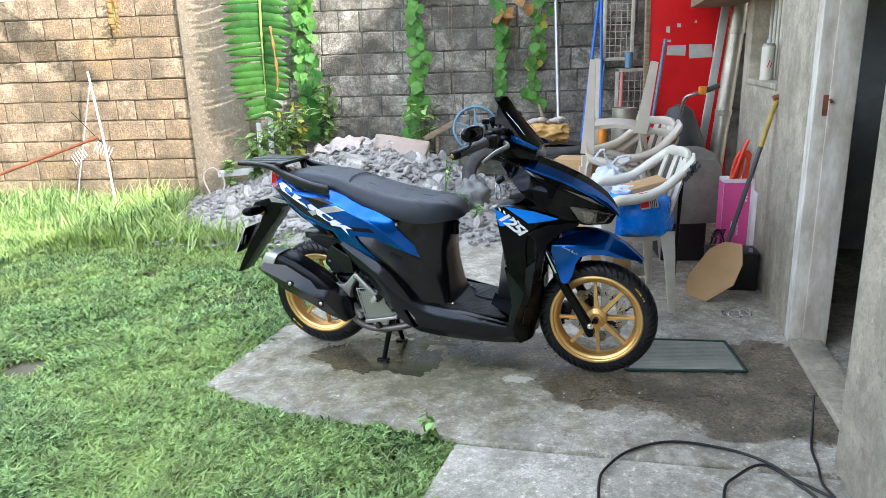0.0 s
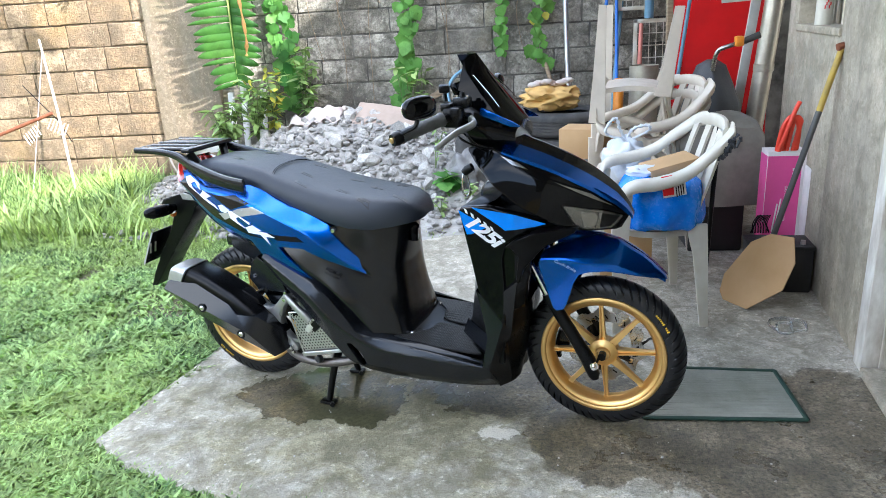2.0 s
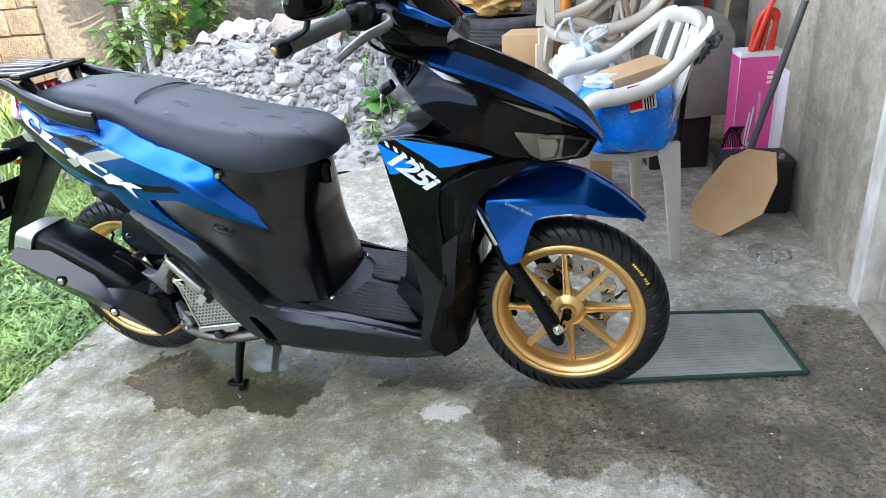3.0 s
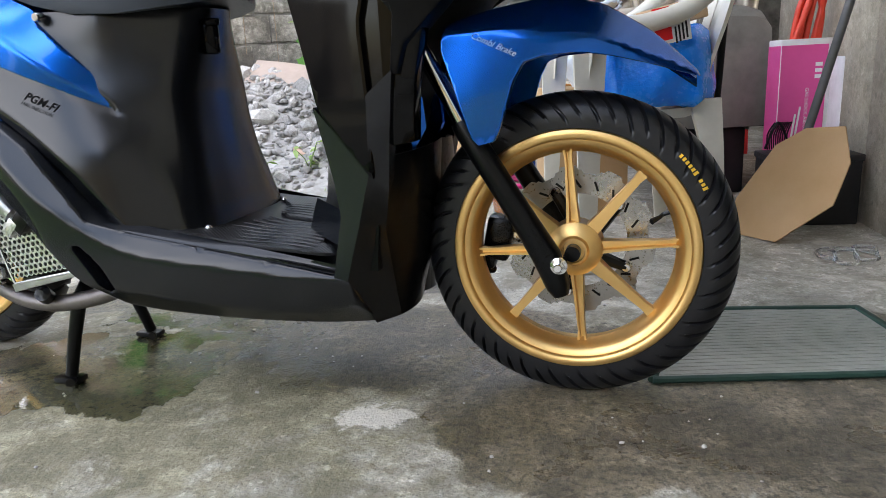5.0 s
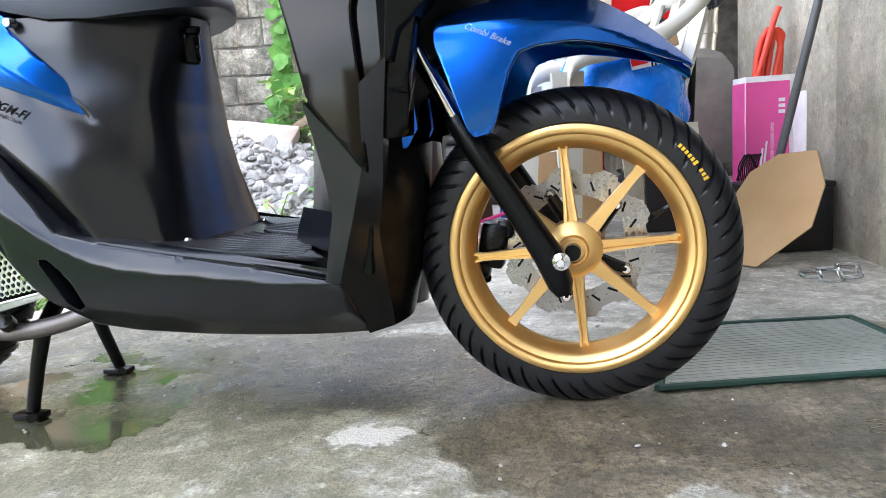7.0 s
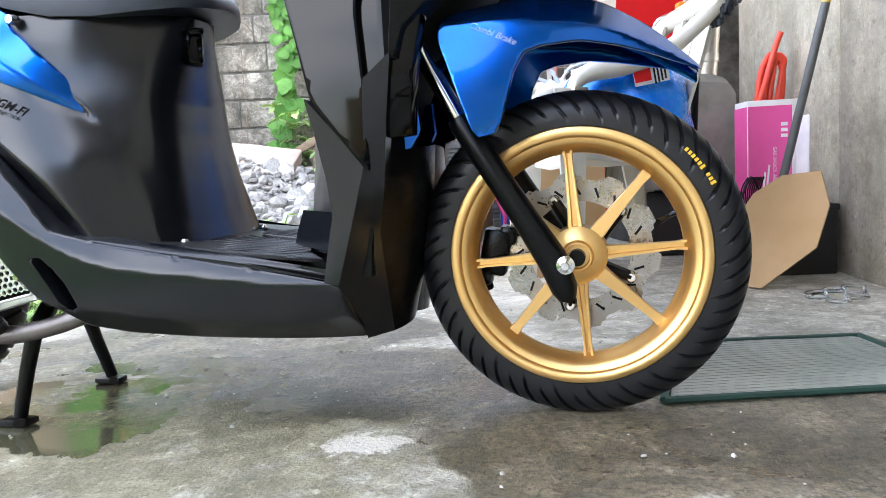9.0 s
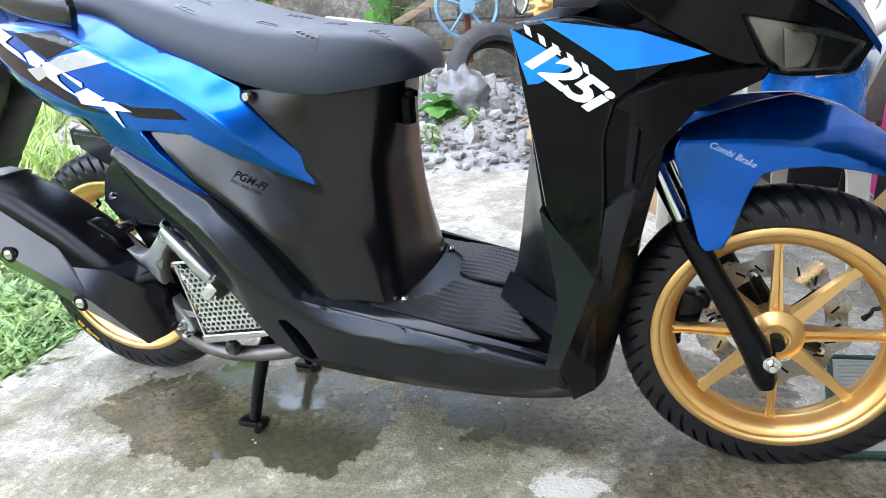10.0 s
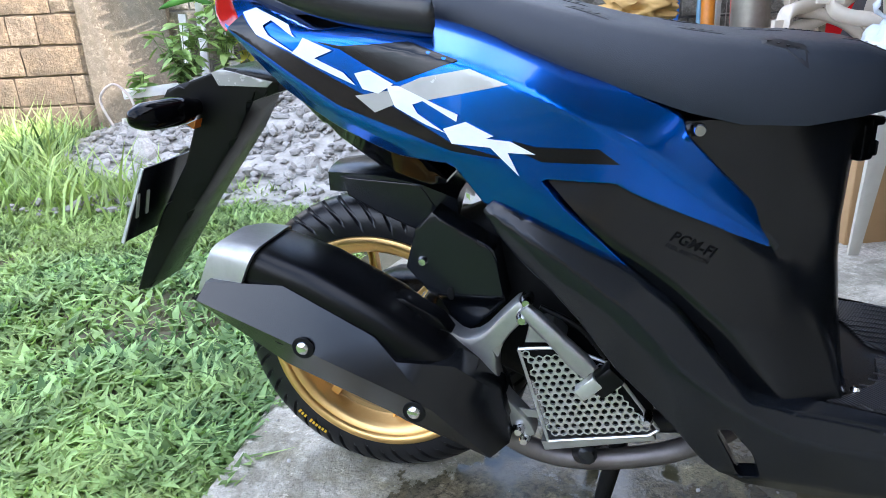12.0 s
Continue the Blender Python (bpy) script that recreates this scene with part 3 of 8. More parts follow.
solo("roof_slab", bm, M["plaster"], "flat cement roof over the house with an added unseen eave", "roof", kind="structure")

# block wall: mortar core, plastered column, taller grey part
bm = bmesh.new()
box(bm, (-4.6, WALL_Y + 0.080, 0.95), (4.3, 0.14, 1.94), None, 0.0)
solo("wall_north_west", bm, M["mortar_tan"], "mortar core of the sunlit block wall", "wall", kind="structure")
bm = bmesh.new()
box(bm, (0.8, WALL_Y + 0.080, 1.2), (6.3, 0.14, 2.44), None, 0.0)
solo("wall_north", bm, M["mortar_grey"], "mortar core of the grey block wall", "wall", kind="structure")
bm = bmesh.new()
box(bm, (-2.60, WALL_Y + 0.06, 1.2), (0.60, 0.22, 2.44), None, 0.012)
M["column"] = concrete("tan_cement_column", (0.34, 0.26, 0.18), (0.24, 0.185, 0.13), streak=True)
solo("wall_column", bm, M["column"], "plastered cement column in the block wall", "wall", kind="structure")
# unseen upper block, roof and corner wall, sized to throw the yard's shade
bm = bmesh.new()
box(bm, HOUSE_A + HOUSE_S * -3.7 - HOUSE_N * 1.6 + Vector((0, 0, 3.4)), (10.6, 3.2, 1.3), rot_house, 0.01)
solo("wall_east_upper", bm, M["plaster"], "unseen cement block above the house, added to shade the yard", "wall", kind="structure")
bm = bmesh.new()
box(bm, HOUSE_A + HOUSE_S * -2.3 - HOUSE_N * 2.6 + Vector((0, 0, 4.12)), (13.4, 5.2, 0.14), rot_house, 0.01)
solo("roof_high", bm, M["plaster"], "unseen cement roof added over the house and its back corner for shade", "roof", kind="structure")
bm = bmesh.new()
box(bm, (3.9, 6.9, 2.0), (2.4, 3.2, 4.1), None, 0.01)
solo("wall_east_back", bm, M["plaster"], "unseen cement wall added to close the back corner", "wall", kind="structure")
# unseen sheet added over the work corner to cut its sky light
bm = bmesh.new()
box(bm, (2.25, 5.0, 2.86), (2.6, 4.1, 0.05), None, 0.0)
solo("roof_canopy", bm, M["mortar"], "unseen sheet added over the work corner to darken it", "roof", kind="structure")
# far garden walls, out of view, added to close the yard and its reflections
M["ochre"] = concrete("ochre_painted_wall", (0.52, 0.36, 0.12), (0.40, 0.27, 0.09), streak=True)
bm = bmesh.new()
box(bm, (-9.0, 0.5, 1.0), (0.15, 19.0, 2.0), None, 0.0)
solo("wall_west", bm, M["mortar_grey"], "unseen plain weathered block wall added to close the yard", "wall", kind="structure")
bm = bmesh.new()
box(bm, (-3.3, -9.0, 1.0), (9.4, 0.15, 2.0), None, 0.0)
solo("wall_south", bm, M["ochre"], "plain ochre-painted wall of the yard", "wall", kind="structure")

# tall unseen backdrop added so glossy panels reflect something dark
bm = bmesh.new()
box(bm, (2.6, -9.6, 2.9), (14.0, 0.2, 5.8), None, 0.0)
solo("wall_south_house", bm, M["mortar_grey"], "unseen weathered grey wall added behind the yard to darken reflections", "wall", kind="structure")
# ---- the motor scooter ----
from mathutils.bvhtree import BVHTree

SC = pose(-0.612, 3.045, 0, 0, 0, -14.6)
scooter = thing("motor_scooter", SC, "blue and black motor scooter with gold wheels on its centre stand", "scooter")


def P(u, v, w):
    """Along the scooter, out to its right side, up."""
    return Vector((u, -v, w))


def side(u, v, w):
    return P(u, v, w)


def other(u, v, w):
    return P(u, -v, w)


def both(name, outline, vf, depth, material, label="", step=0.02, edge=0.008, parent=None, drop=None, holes=()):
    """A panel on the right side and its twin on the left."""
    obs = []
    for place in (side, other):
        bm = bmesh.new()
        shell(bm, outline, vf, depth, place, step, edge, drop, 0, holes)
        obs.append(part(name, bm, material, parent or scooter, label))
    return obs


def smin(vals, k=0.008):
    a = np.array(vals)
    return float(-k * np.log(np.exp(-(a - a.min()) / k).sum()) + a.min())


def folded(k, *faces, reg=2.5e-3):
    """The least of several gently curved faces, each through its own (u, w, v) points: they meet in creases."""
    fs = [tps(f, reg) for f in faces]
    return lambda u, w: smin([f(u, w) for f in fs], k)


# tail flank: shoulder crease, flank, and a lower face that sweeps down in front of the wheel
tail_lower_v = folded(
    .0012,
    [(-.10, .772, .144), (.05, .750, .200), (.164, .738, .218), (.254, .697, .226), (.316, .673, .224), (.378, .638, .216), (.441, .598, .205), (.509, .541, .180), (.585, .469, .140), (-.046, .708, .174), (.039, .659, .204), (.117, .632, .222), (.188, .621, .230), (.254, .611, .231), (.376, .600, .217), (.49, .528, .187), (.36, .52, .222)],
    [(-.115, .752, .145), (-.046, .708, .174), (.039, .659, .204), (.117, .632, .223), (.188, .621, .231), (.254, .605, .232), (-.12, .742, .135), (-.052, .688, .158), (.033, .643, .188), (.112, .613, .208), (.186, .600, .224), (.226, .560, .226), (.319, .519, .224), (.394, .480, .217), (.33, .60, .240), (.42, .60, .25)], reg=8e-4)


def tail_crease(u):
    """Height and half width of the shoulder crease, and how fast the facet above it leans in."""
    w = .7533 + .0012 * u - .767 * u * u - .108 * u ** 3
    v = .1875 + .2172 * u - .1316 * u * u - .651 * u ** 3
    return w, v, (.8 + 1.3 / (1 + math.exp(-(u + .04) / .02))) - 1.7 / (1 + math.exp(-(u - .368) / .040))


def tail_v(u, w):
    wc, vc, lean = tail_crease(u)
    return smin([vc - lean * (w - wc), tail_lower_v(u, w)], .0022)


# cover under the seat: lettered face with a bent ridge at its lower rear, hollow upper facet, rounded front
letter_v = tps([(.290, .592, .213), (.373, .584, .205), (.495, .512, .188), (.584, .466, .152), (.318, .556, .219), (.394, .481, .222), (.492, .392, .222), (.502, .366, .220), (.549, .304, .215), (.640, .300, .165), (.56, .43, .188), (.64, .36, .150)], 3e-4)
upper_v = tps([(.44, .630, .172), (.55, .640, .142), (.60, .62, .112), (.640, .61, .080), (.640, .51, .109), (.584, .466, .149), (.655, .40, .104), (.50, .56, .165), (.662, .33, .112), (.56, .38, .215), (.55, .30, .26), (.618, .40, .158), (.645, .335, .152), (.60, .31, .215), (.50, .45, .225), (.40, .50, .27)], 3e-4)
ridge_v = tps([(.318, .556, .218), (.394, .481, .212), (.492, .394, .206), (.372, .516, .221), (.447, .494, .228), (.492, .428, .219)], 2e-4)


def cover_v(u, w):
    d = ((u - .48) * .537 + (w - .535) * .843 if u < .584 else (u - .584) * .883 + (w - .466) * .468) / .016
    k = min(1.0, max(0.0, .5 + .5 * d))
    k = k * k * (3 - 2 * k)
    return smin([letter_v(u, w) * (1 - k) + upper_v(u, w) * k, ridge_v(u, w) + 3 * k], .0018)


# long lower panel: face above the waist crease, face below it, scooped rear edge, underside
skirt_v = folded(
    .0012,
    [(.236, .563, .230), (.394, .480, .216), (.502, .368, .220), (.600, .302, .216), (.832, .252, .203), (.940, .236, .194), (.288, .514, .247), (.402, .464, .256), (.497, .355, .250), (.551, .300, .236), (.726, .260, .219), (.900, .226, .201)],
    [(.241, .538, .239), (.288, .514, .247), (.402, .464, .255), (.455, .414, .256), (.551, .300, .236), (.726, .260, .219), (.900, .226, .200), (.302, .458, .238), (.387, .412, .251), (.443, .356, .253), (.525, .209, .226), (.73, .19, .206), (.93, .165, .168), (.96, .231, .190)],
    [(.302, .458, .238), (.357, .442, .247), (.387, .412, .251), (.443, .356, .253), (.340, .410, .222), (.383, .347, .224), (.450, .332, .246), (.55, .30, .29), (.60, .20, .31), (.40, .50, .29), (.95, .2, .5)],
    [(.525, .215, .222), (.73, .190, .205), (.93, .165, .168), (.56, .176, .190), (.73, .155, .172), (.94, .148, .136), (1.008, .153, .110)],
    [(.958, .235, .190), (1.004, .392, .192), (1.003, .153, .108), (.975, .151, .137)], reg=8e-3)


def shield_v(u, w):
    return .203 - .35 * max(0, u - 1.05)



def wheel(name, u, w, R, rim_r, width, label, disc=False):
    axis = Matrix.Translation(P(u, 0, w)) @ Matrix.Rotation(radians(90), 4, "X")
    top = part(name, lathe(bmesh.new(), [(0.0, -0.05), (0.012, -0.05), (0.012, 0.05), (0.0, 0.05)], 24, axis), M["matte_black"], scooter, label)
    h = width / 2
    # tyre: sidewall, shoulder and crown, with slanted grooves pressed in
    prof = []
    k = 22
    for i in range(k + 1):
        a = math.pi * i / k
        x = -h * math.cos(a)
        prof.append((R - (R - rim_r - 0.004) * (1 - abs(math.sin(a)) ** 0.84), x * (0.86 + 0.14 * math.sin(a))))
    bm = bmesh.new()
    n = 52 * 10
    rows = []
    for i in range(n):
        ring = []
        for j, (r, z) in enumerate(prof):
            f = abs(j - k / 2) / (k / 2)
            s = 1 if j > k / 2 else -1
            ang = 2 * math.pi * (i / n - (1.9 * f ** 1.2) / 52)
            ln = 0.84 if (i // 10) % 2 else 0.74
            g = 0.006 if (0.06 < f < ln and i % 10 < 2) else 0.0
            g += 0.0012 if 0.84 < f < 0.88 else 0.0
            a_, b_ = prof[max(0, j - 1)], prof[min(k, j + 1)]
            tn = Vector((b_[0] - a_[0], b_[1] - a_[1])).normalized()
            r, z = r - g * abs(tn[1]), z - g * s * abs(tn[0])
            ring.append(axis @ Vector((r * math.cos(ang), r * math.sin(ang), z)))
        rows.append(ring)
    rows.append(rows[0])
    loft(bm, rows, False, False)
    bmesh.ops.remove_doubles(bm, verts=bm.verts, dist=1e-6)
    tyre = part("tyre", bm, M["rubber"], top, "black road tyre with slanted grooves", 50)
    # rim
    r0 = rim_r
    rw = h * 0.72
    bm = bmesh.new()
    half = [(r0, rw), (r0 + 0.004, rw + 0.004), (r0 + 0.002, rw + 0.009), (r0 - 0.003, rw + 0.011), (r0 - 0.009, rw + 0.0105), (r0 - 0.0118, rw + 0.008), (r0 - 0.0130, rw + 0.0035), (r0 - 0.020, rw + 0.0015), (r0 - 0.0235, rw - 0.002), (r0 - 0.0285, rw - 0.009), (r0 - 0.0305, 0.010), (r0 - 0.034, 0.006)]
    lathe(bm, half + [(r, -z) for r, z in reversed(half)], 96, axis, close=True)
    part("rim", bm, M["gold"], top, "gold alloy rim")
    bm = bmesh.new()
    lathe(bm, [(0.0, 0.030), (0.017, 0.030), (0.018, 0.034), (0.021, 0.034), (0.024, 0.028), (0.034, 0.025), (0.043, 0.018), (0.045, -0.014), (0.038, -0.030), (0.0, -0.034)], 48, axis)
    part("hub", bm, M["gold"], top, "gold alloy hub")
    for i in range(8):
        a = 2 * math.pi * i / 8 + radians(4)
        bm = bmesh.new()
        rings = []
        # every other spoke is a plain bar, the rest are twin ridges with a channel
        wide, dip = (0.013, 1.0) if i % 2 else (0.012, 0.35)
        for r, k, ht in ((0.036, 1.0, 0.016), (0.07, 0.78, 0.013), (0.12, 0.60, 0.011), (r0 - 0.045, 0.55, 0.010), (r0 - 0.028, 0.75, 0.011)):
            hw = wide * k
            ring = [(-hw, ht * 0.2), (-hw * 0.86, ht), (-hw * 0.42, ht), (-hw * 0.30, ht * dip), (hw * 0.30, ht * dip), (hw * 0.42, ht), (hw * 0.86, ht), (hw, ht * 0.2), (hw * 0.7, -ht), (-hw * 0.7, -ht)]
            rings.append([axis @ (Matrix.Rotation(a, 4, "Z") @ Vector((r, q, z))) for q, z in ring])
        loft(bm, rings)
        part("spoke", bm, M["gold"], top)
    bm = bmesh.new()
    a = radians(22 if disc else 118)
    d = Vector((math.cos(a), math.sin(a), 0))
    base = axis @ (d * (r0 - 0.03))
    tube(bm, [base, axis @ (d * (r0 - 0.045)), axis @ (d * (r0 - 0.05) + Vector((0, 0, 0.012))), axis @ (d * (r0 - 0.062) + Vector((0, 0, 0.022)))], [0.004, 0.0035, 0.0035, 0.0048], 8)
    part("valve", bm, M["matte_black"], top, "black rubber tyre valve")
    return top, axis


FRONT_U, FRONT_W, REAR_W = 1.268, 0.243, 0.252
front_wheel, fax = wheel("front_wheel", FRONT_U, FRONT_W, 0.243, 0.186, 0.088, "gold eight-spoke front wheel with a grooved tyre", True)
rear_wheel, rax = wheel("rear_wheel", 0.0, REAR_W, 0.252, 0.189, 0.100, "gold eight-spoke rear wheel with a grooved tyre")

# wavy front brake disc on the far side, with slots
bm = bmesh.new()
n = 160
ring_o = [0.117 + 0.006 * (1 if (i // 8) % 2 else -1) * min(1, abs(((i % 8) - 3.5)) < 3.2) for i in range(n)]
rings = []
for i in range(n + 1):
    q = i % n
    a = 2 * math.pi * i / n
    c, s = math.cos(a), math.sin(a)
    rings.append([fax @ Vector((r * c, r * s, z)) for r, z in ((0.078, -0.040), (ring_o[q], -0.040), (ring_o[q], -0.044), (0.078, -0.044))])
loft(bm, rings, True, False)
bmesh.ops.remove_doubles(bm, verts=bm.verts, dist=1e-6)
disc = part("brake_disc", bm, M["steel"], front_wheel, "wave-cut steel brake disc", 30)
bm = bmesh.new()
for i in range(5):
    a = 2 * math.pi * i / 5 + 0.5
    tube(bm, [fax @ Vector((0.03 * math.cos(a), 0.03 * math.sin(a), -0.036)), fax @ Vector((0.088 * math.cos(a + 0.25), 0.088 * math.sin(a + 0.25), -0.038))], [0.012, 0.009], 8)
part("disc_carrier", bm, M["matte_black"], disc)
for i in range(5):
    a = 2 * math.pi * i / 5 + 0.75
    bm = bmesh.new()
    lathe(bm, [(0.0, -0.030), (0.006, -0.030), (0.009, -0.034), (0.010, -0.040)], 16, fax @ Matrix.Translation((0.088 * math.cos(a), 0.088 * math.sin(a), 0)))
    part("rivet", bm, M["chrome"], disc)
for i in range(20):
    bm = bmesh.new()
    box(bm, (0, 0, 0), (0.016, 0.0035, 0.0012))
    move(bm, fax @ Matrix.Rotation(2 * math.pi * i / 20, 4, "Z") @ Matrix.Translation((0.094, 0, -0.0396)) @ Matrix.Rotation(radians(35), 4, "Z"))
    part("disc_slot", bm, M["dark"], disc)
# brake caliper
bm = bmesh.new()
cm = Matrix.Translation(P(1.135, -0.045, 0.245)) @ Matrix.Rotation(radians(12), 4, "Y")
box(bm, (0, 0, 0), (0.046, 0.04, 0.075), None, 0.008)
box(bm, (-0.012, -0.004, -0.042), (0.03, 0.03, 0.026), None, 0.006)
box(bm, (0.016, 0.0, 0.030), (0.03, 0.034, 0.03), None, 0.007)
tube(bm, [(-0.02, 0.01, -0.07), (0.0, -0.01, -0.055)], 0.008, 10)
move(bm, cm)
part("brake_caliper", bm, M["matte_black"], scooter, "black front brake caliper")
# fork
for sgn in (1, -1):
    v = 0.088 * sgn
    bm = bmesh.new()
    pts = [P(1.113, v, 0.452), P(1.118, v, 0.442), P(1.165, v, 0.365), P(1.205, v, 0.30), P(1.235, v, 0.25), P(1.252, v, 0.205), P(1.256, v, 0.19)]
    tube(bm, pts, [0.0165, 0.0185, 0.0185, 0.0195, 0.022, 0.019, 0.012], 20)
    part("fork_leg", bm, M["matte_black"], scooter, "satin black lower fork leg")
    bm = bmesh.new()
    tube(bm, [P(1.113, v, 0.452), P(1.055, v, 0.56), P(0.99, v, 0.70)], 0.0125, 18)
    part("fork_tube", bm, M["chrome"], scooter, "chromed upper fork tube")
bm = bmesh.new()
lathe(bm, [(0.0, 0.126), (0.005, 0.126), (0.006, 0.123), (0.0085, 0.122), (0.0085, 0.113), (0.0125, 0.112), (0.0125, 0.106), (0.008, 0.10), (0.008, 0.03)], 6 * 4, Matrix.Translation(P(1.256, 0, 0.242)) @ Matrix.Rotation(radians(90), 4, "X"))
part("axle_bolt", bm, M["chrome"], scooter, "polished axle bolt")

# front mudguard: arched over the tyre, with a pointed nose
bm = bmesh.new()
rings = []
spec = [(1.075, .545, .055, .00), (1.13, .580, .065, .0), (1.20, .600, .066, .0), (1.265, .605, .062, .0), (1.32, .588, .056, .0), (1.37, .556, .044, .0), (1.41, .524, .026, .0), (1.440, .500, .010, .0)]
for u, w, hw, _ in spec:
    sag = 0.026 if u < 1.3 else 0.026 - 0.012 * (u - 1.3) / 0.14
    ring = []
    for k in range(13):
        a = math.pi * k / 12
        ring.append(P(u, hw * math.cos(a) * (1.0 if 0 < k < 12 else 1.0), w - sag * (1 - math.sin(a) ** 0.55)))
    for k in range(12, -1, -1):
        a = math.pi * k / 12
        ring.append(P(u, (hw - 0.004) * math.cos(a), w - 0.005 - (sag - 0.002) * (1 - math.sin(a) ** 0.55)))
    rings.append(ring)
loft(bm, rings)
mudguard = part("front_mudguard", bm, M["paint_blue"], scooter, "metallic blue front mudguard", 50)
# flank with a lobe over the fork, and a crowned top above its crease
mg_v = folded(
    .002,
    [(1.10, .56, .128), (1.14, .43, .138), (1.175, .43, .133), (1.21, .53, .121), (1.29, .54, .106), (1.375, .52, .076), (1.438, .500, .026), (1.15, .50, .133)],
    [(1.11, .573, .127), (1.175, .574, .124), (1.25, .565, .112), (1.33, .55, .093), (1.40, .52, .060), (1.44, .503, .020), (1.105, .59, .104), (1.15, .605, .075), (1.20, .615, .045), (1.251, .621, .016), (1.311, .606, .014), (1.373, .569, .012), (1.42, .53, .008)])
both("side_plate", soften([(1.097, .560), (1.099, .548), (1.111, .515), (1.139, .431), (1.149, .420), (1.171, .425), (1.181, .447), (1.198, .506), (1.212, .530), (1.236, .537), (1.285, .540), (1.33, .532), (1.375, .520), (1.445, .498), (1.44, .508), (1.41, .537), (1.373, .568), (1.311, .606), (1.251, .621), (1.20, .614), (1.15, .603), (1.105, .588)], 1, .10), mg_v, 0.012, M["paint_blue"], "metallic blue mudguard flank", 0.009, 0.003, mudguard)

# rear body: blue tail panel
both("tail_panel", soften([(-.165, .790), (-.125, .803), (.005, .760), (.117, .768), (.160, .767), (.204, .757), (.246, .735), (.311, .707), (.375, .685), (.446, .650), (.451, .631), (.494, .586), (.549, .530), (.564, .516), (.588, .466), (.49, .526), (.393, .572), (.374, .584), (.290, .591), (.318, .556), (.358, .518), (.396, .478), (.319, .517), (.225, .556), (.186, .606), (.112, .613), (.033, .643), (-.052, .688), (-.12, .745)], 1, 0.08), tail_v, 0.03, M["paint_blue"], "metallic blue tail side panel", 0.0065, 0.002)
both("under_tail", soften([(-.158, .786), (-.135, .740), (-.10, .690), (-.024, .618), (.073, .567), (.136, .560), (.172, .573), (.154, .600), (.046, .668), (-.047, .734), (-.111, .776)], 1, 0.15), lambda u, w: tail_v(u, w) - 0.02 - 0.35 * max(0, .67 - .69 * (u - .046) - w), 0.06, M["smoked"], "gloss black lower tail panel", 0.016, 0.008)
both("inner_cover", [(.16, .60), (.30, .605), (.46, .61), (.56, .49), (.56, .30), (.45, .30), (.34, .40), (.22, .52)], .135, .04, M["dark"], "black inner body behind the side panels", .03, .004)
# long sweeping lower panel with its duct
sweep = soften([(.223, .552), (.236, .565), (.394, .482), (.447, .438), (.502, .370), (.538, .324), (.600, .304), (.724, .280), (.832, .259), (.940, .238), (.957, .234), (.966, .19), (.974, .146), (.875, .150), (.73, .155), (.615, .163), (.550, .176), (.525, .205), (.491, .234), (.457, .280), (.412, .322), (.383, .347), (.340, .408), (.302, .456), (.269, .486), (.241, .520)], 1, 0.08)
duct = soften([(.503, .286), (.520, .287), (.549, .250), (.562, .212), (.541, .204), (.527, .238)], 1, 0.12)
both("lower_panel", sweep, skirt_v, 0.03, M["satin_grey"], "satin charcoal lower side panel with an open duct", 0.010, 0.004, holes=(duct,))

# one cover under the seat: lettered flanks, hollow upper facets, narrow rounded front
rear_line = [(.285, .556), (.299, .549), (.325, .528), (.366, .502), (.392, .490), (.437, .447), (.482, .396), (.532, .344), (.585, .296), (.592, .330), (.602, .400), (.645, .440)]
front_line = [(.285, .673, .682), (.32, .667, .674), (.35, .663, .669), (.40, .656, .662), (.46, .646, .655), (.51, .641, .653), (.57, .646, .660), (.61, .649, .667), (.645, .650, .672)]


def cover_skin(u, w):
    """The cover, tucked under the blue panel where that lies over it."""
    low = w - (.640 - .30 * u if u < .374 else .5845 - .55 * (u - .374))
    high = .628 - 1.19 * (u - .451) - w
    tuck = min(1, max(0, low / .012)) * min(1, max(0, high / .012))
    return cover_v(u, w) - tuck * max(0.0, cover_v(u, w) - tail_v(u, w) + .004)


bm = bmesh.new()
rings = []
for k in range(61):
    w = .285 + .36 * k / 60
    ur = float(np.interp(w, *zip(*rear_line)))
    uc = float(np.interp(w, [q[0] for q in front_line], [q[1] for q in front_line]))
    uf = float(np.interp(w, [q[0] for q in front_line], [q[2] for q in front_line]))
    half = [(ur, .08), (ur, cover_skin(ur, w) - .014), (ur, cover_skin(ur, w) - .002)]
    half += [(a, cover_skin(a, w)) for a in (ur + .002 + (uc - .014 - ur - .002) * q / 44 for q in range(45))]
    c0, c1, c2 = Vector((uc - .014, cover_skin(uc - .014, w))), Vector((uc + .003, cover_skin(uc, w) - .004)), Vector((uf - .003, cover_skin(uc, w) * .55))
    half += [tuple(c0 * (1 - q) ** 2 + c1 * 2 * q * (1 - q) + c2 * q * q) for q in (.15, .3, .45, .6, .75, .9, 1.0)]
    half += [(uf - .001, c2.y * .6), (uf, c2.y * .25)]
    rings.append([P(a, b, w) for a, b in half] + [P(a, -b, w) for a, b in reversed(half)])
loft(bm, rings)
part("seat_base", bm, M["cover_black"], scooter, "satin black body under the seat", 40)
bm = bmesh.new()
rings = []
for u, w0, w1, hw in ((-.15, .74, .80, .07), (0.0, .66, .79, .11), (.12, .62, .77, .13), (.3, .58, .72, .145), (.5, .50, .66, .14)):
    rings.append([P(u, b, a) for b, a in superellipse(0, (w0 + w1) / 2, hw, (w1 - w0) / 2, 24, 3)])
loft(bm, rings)
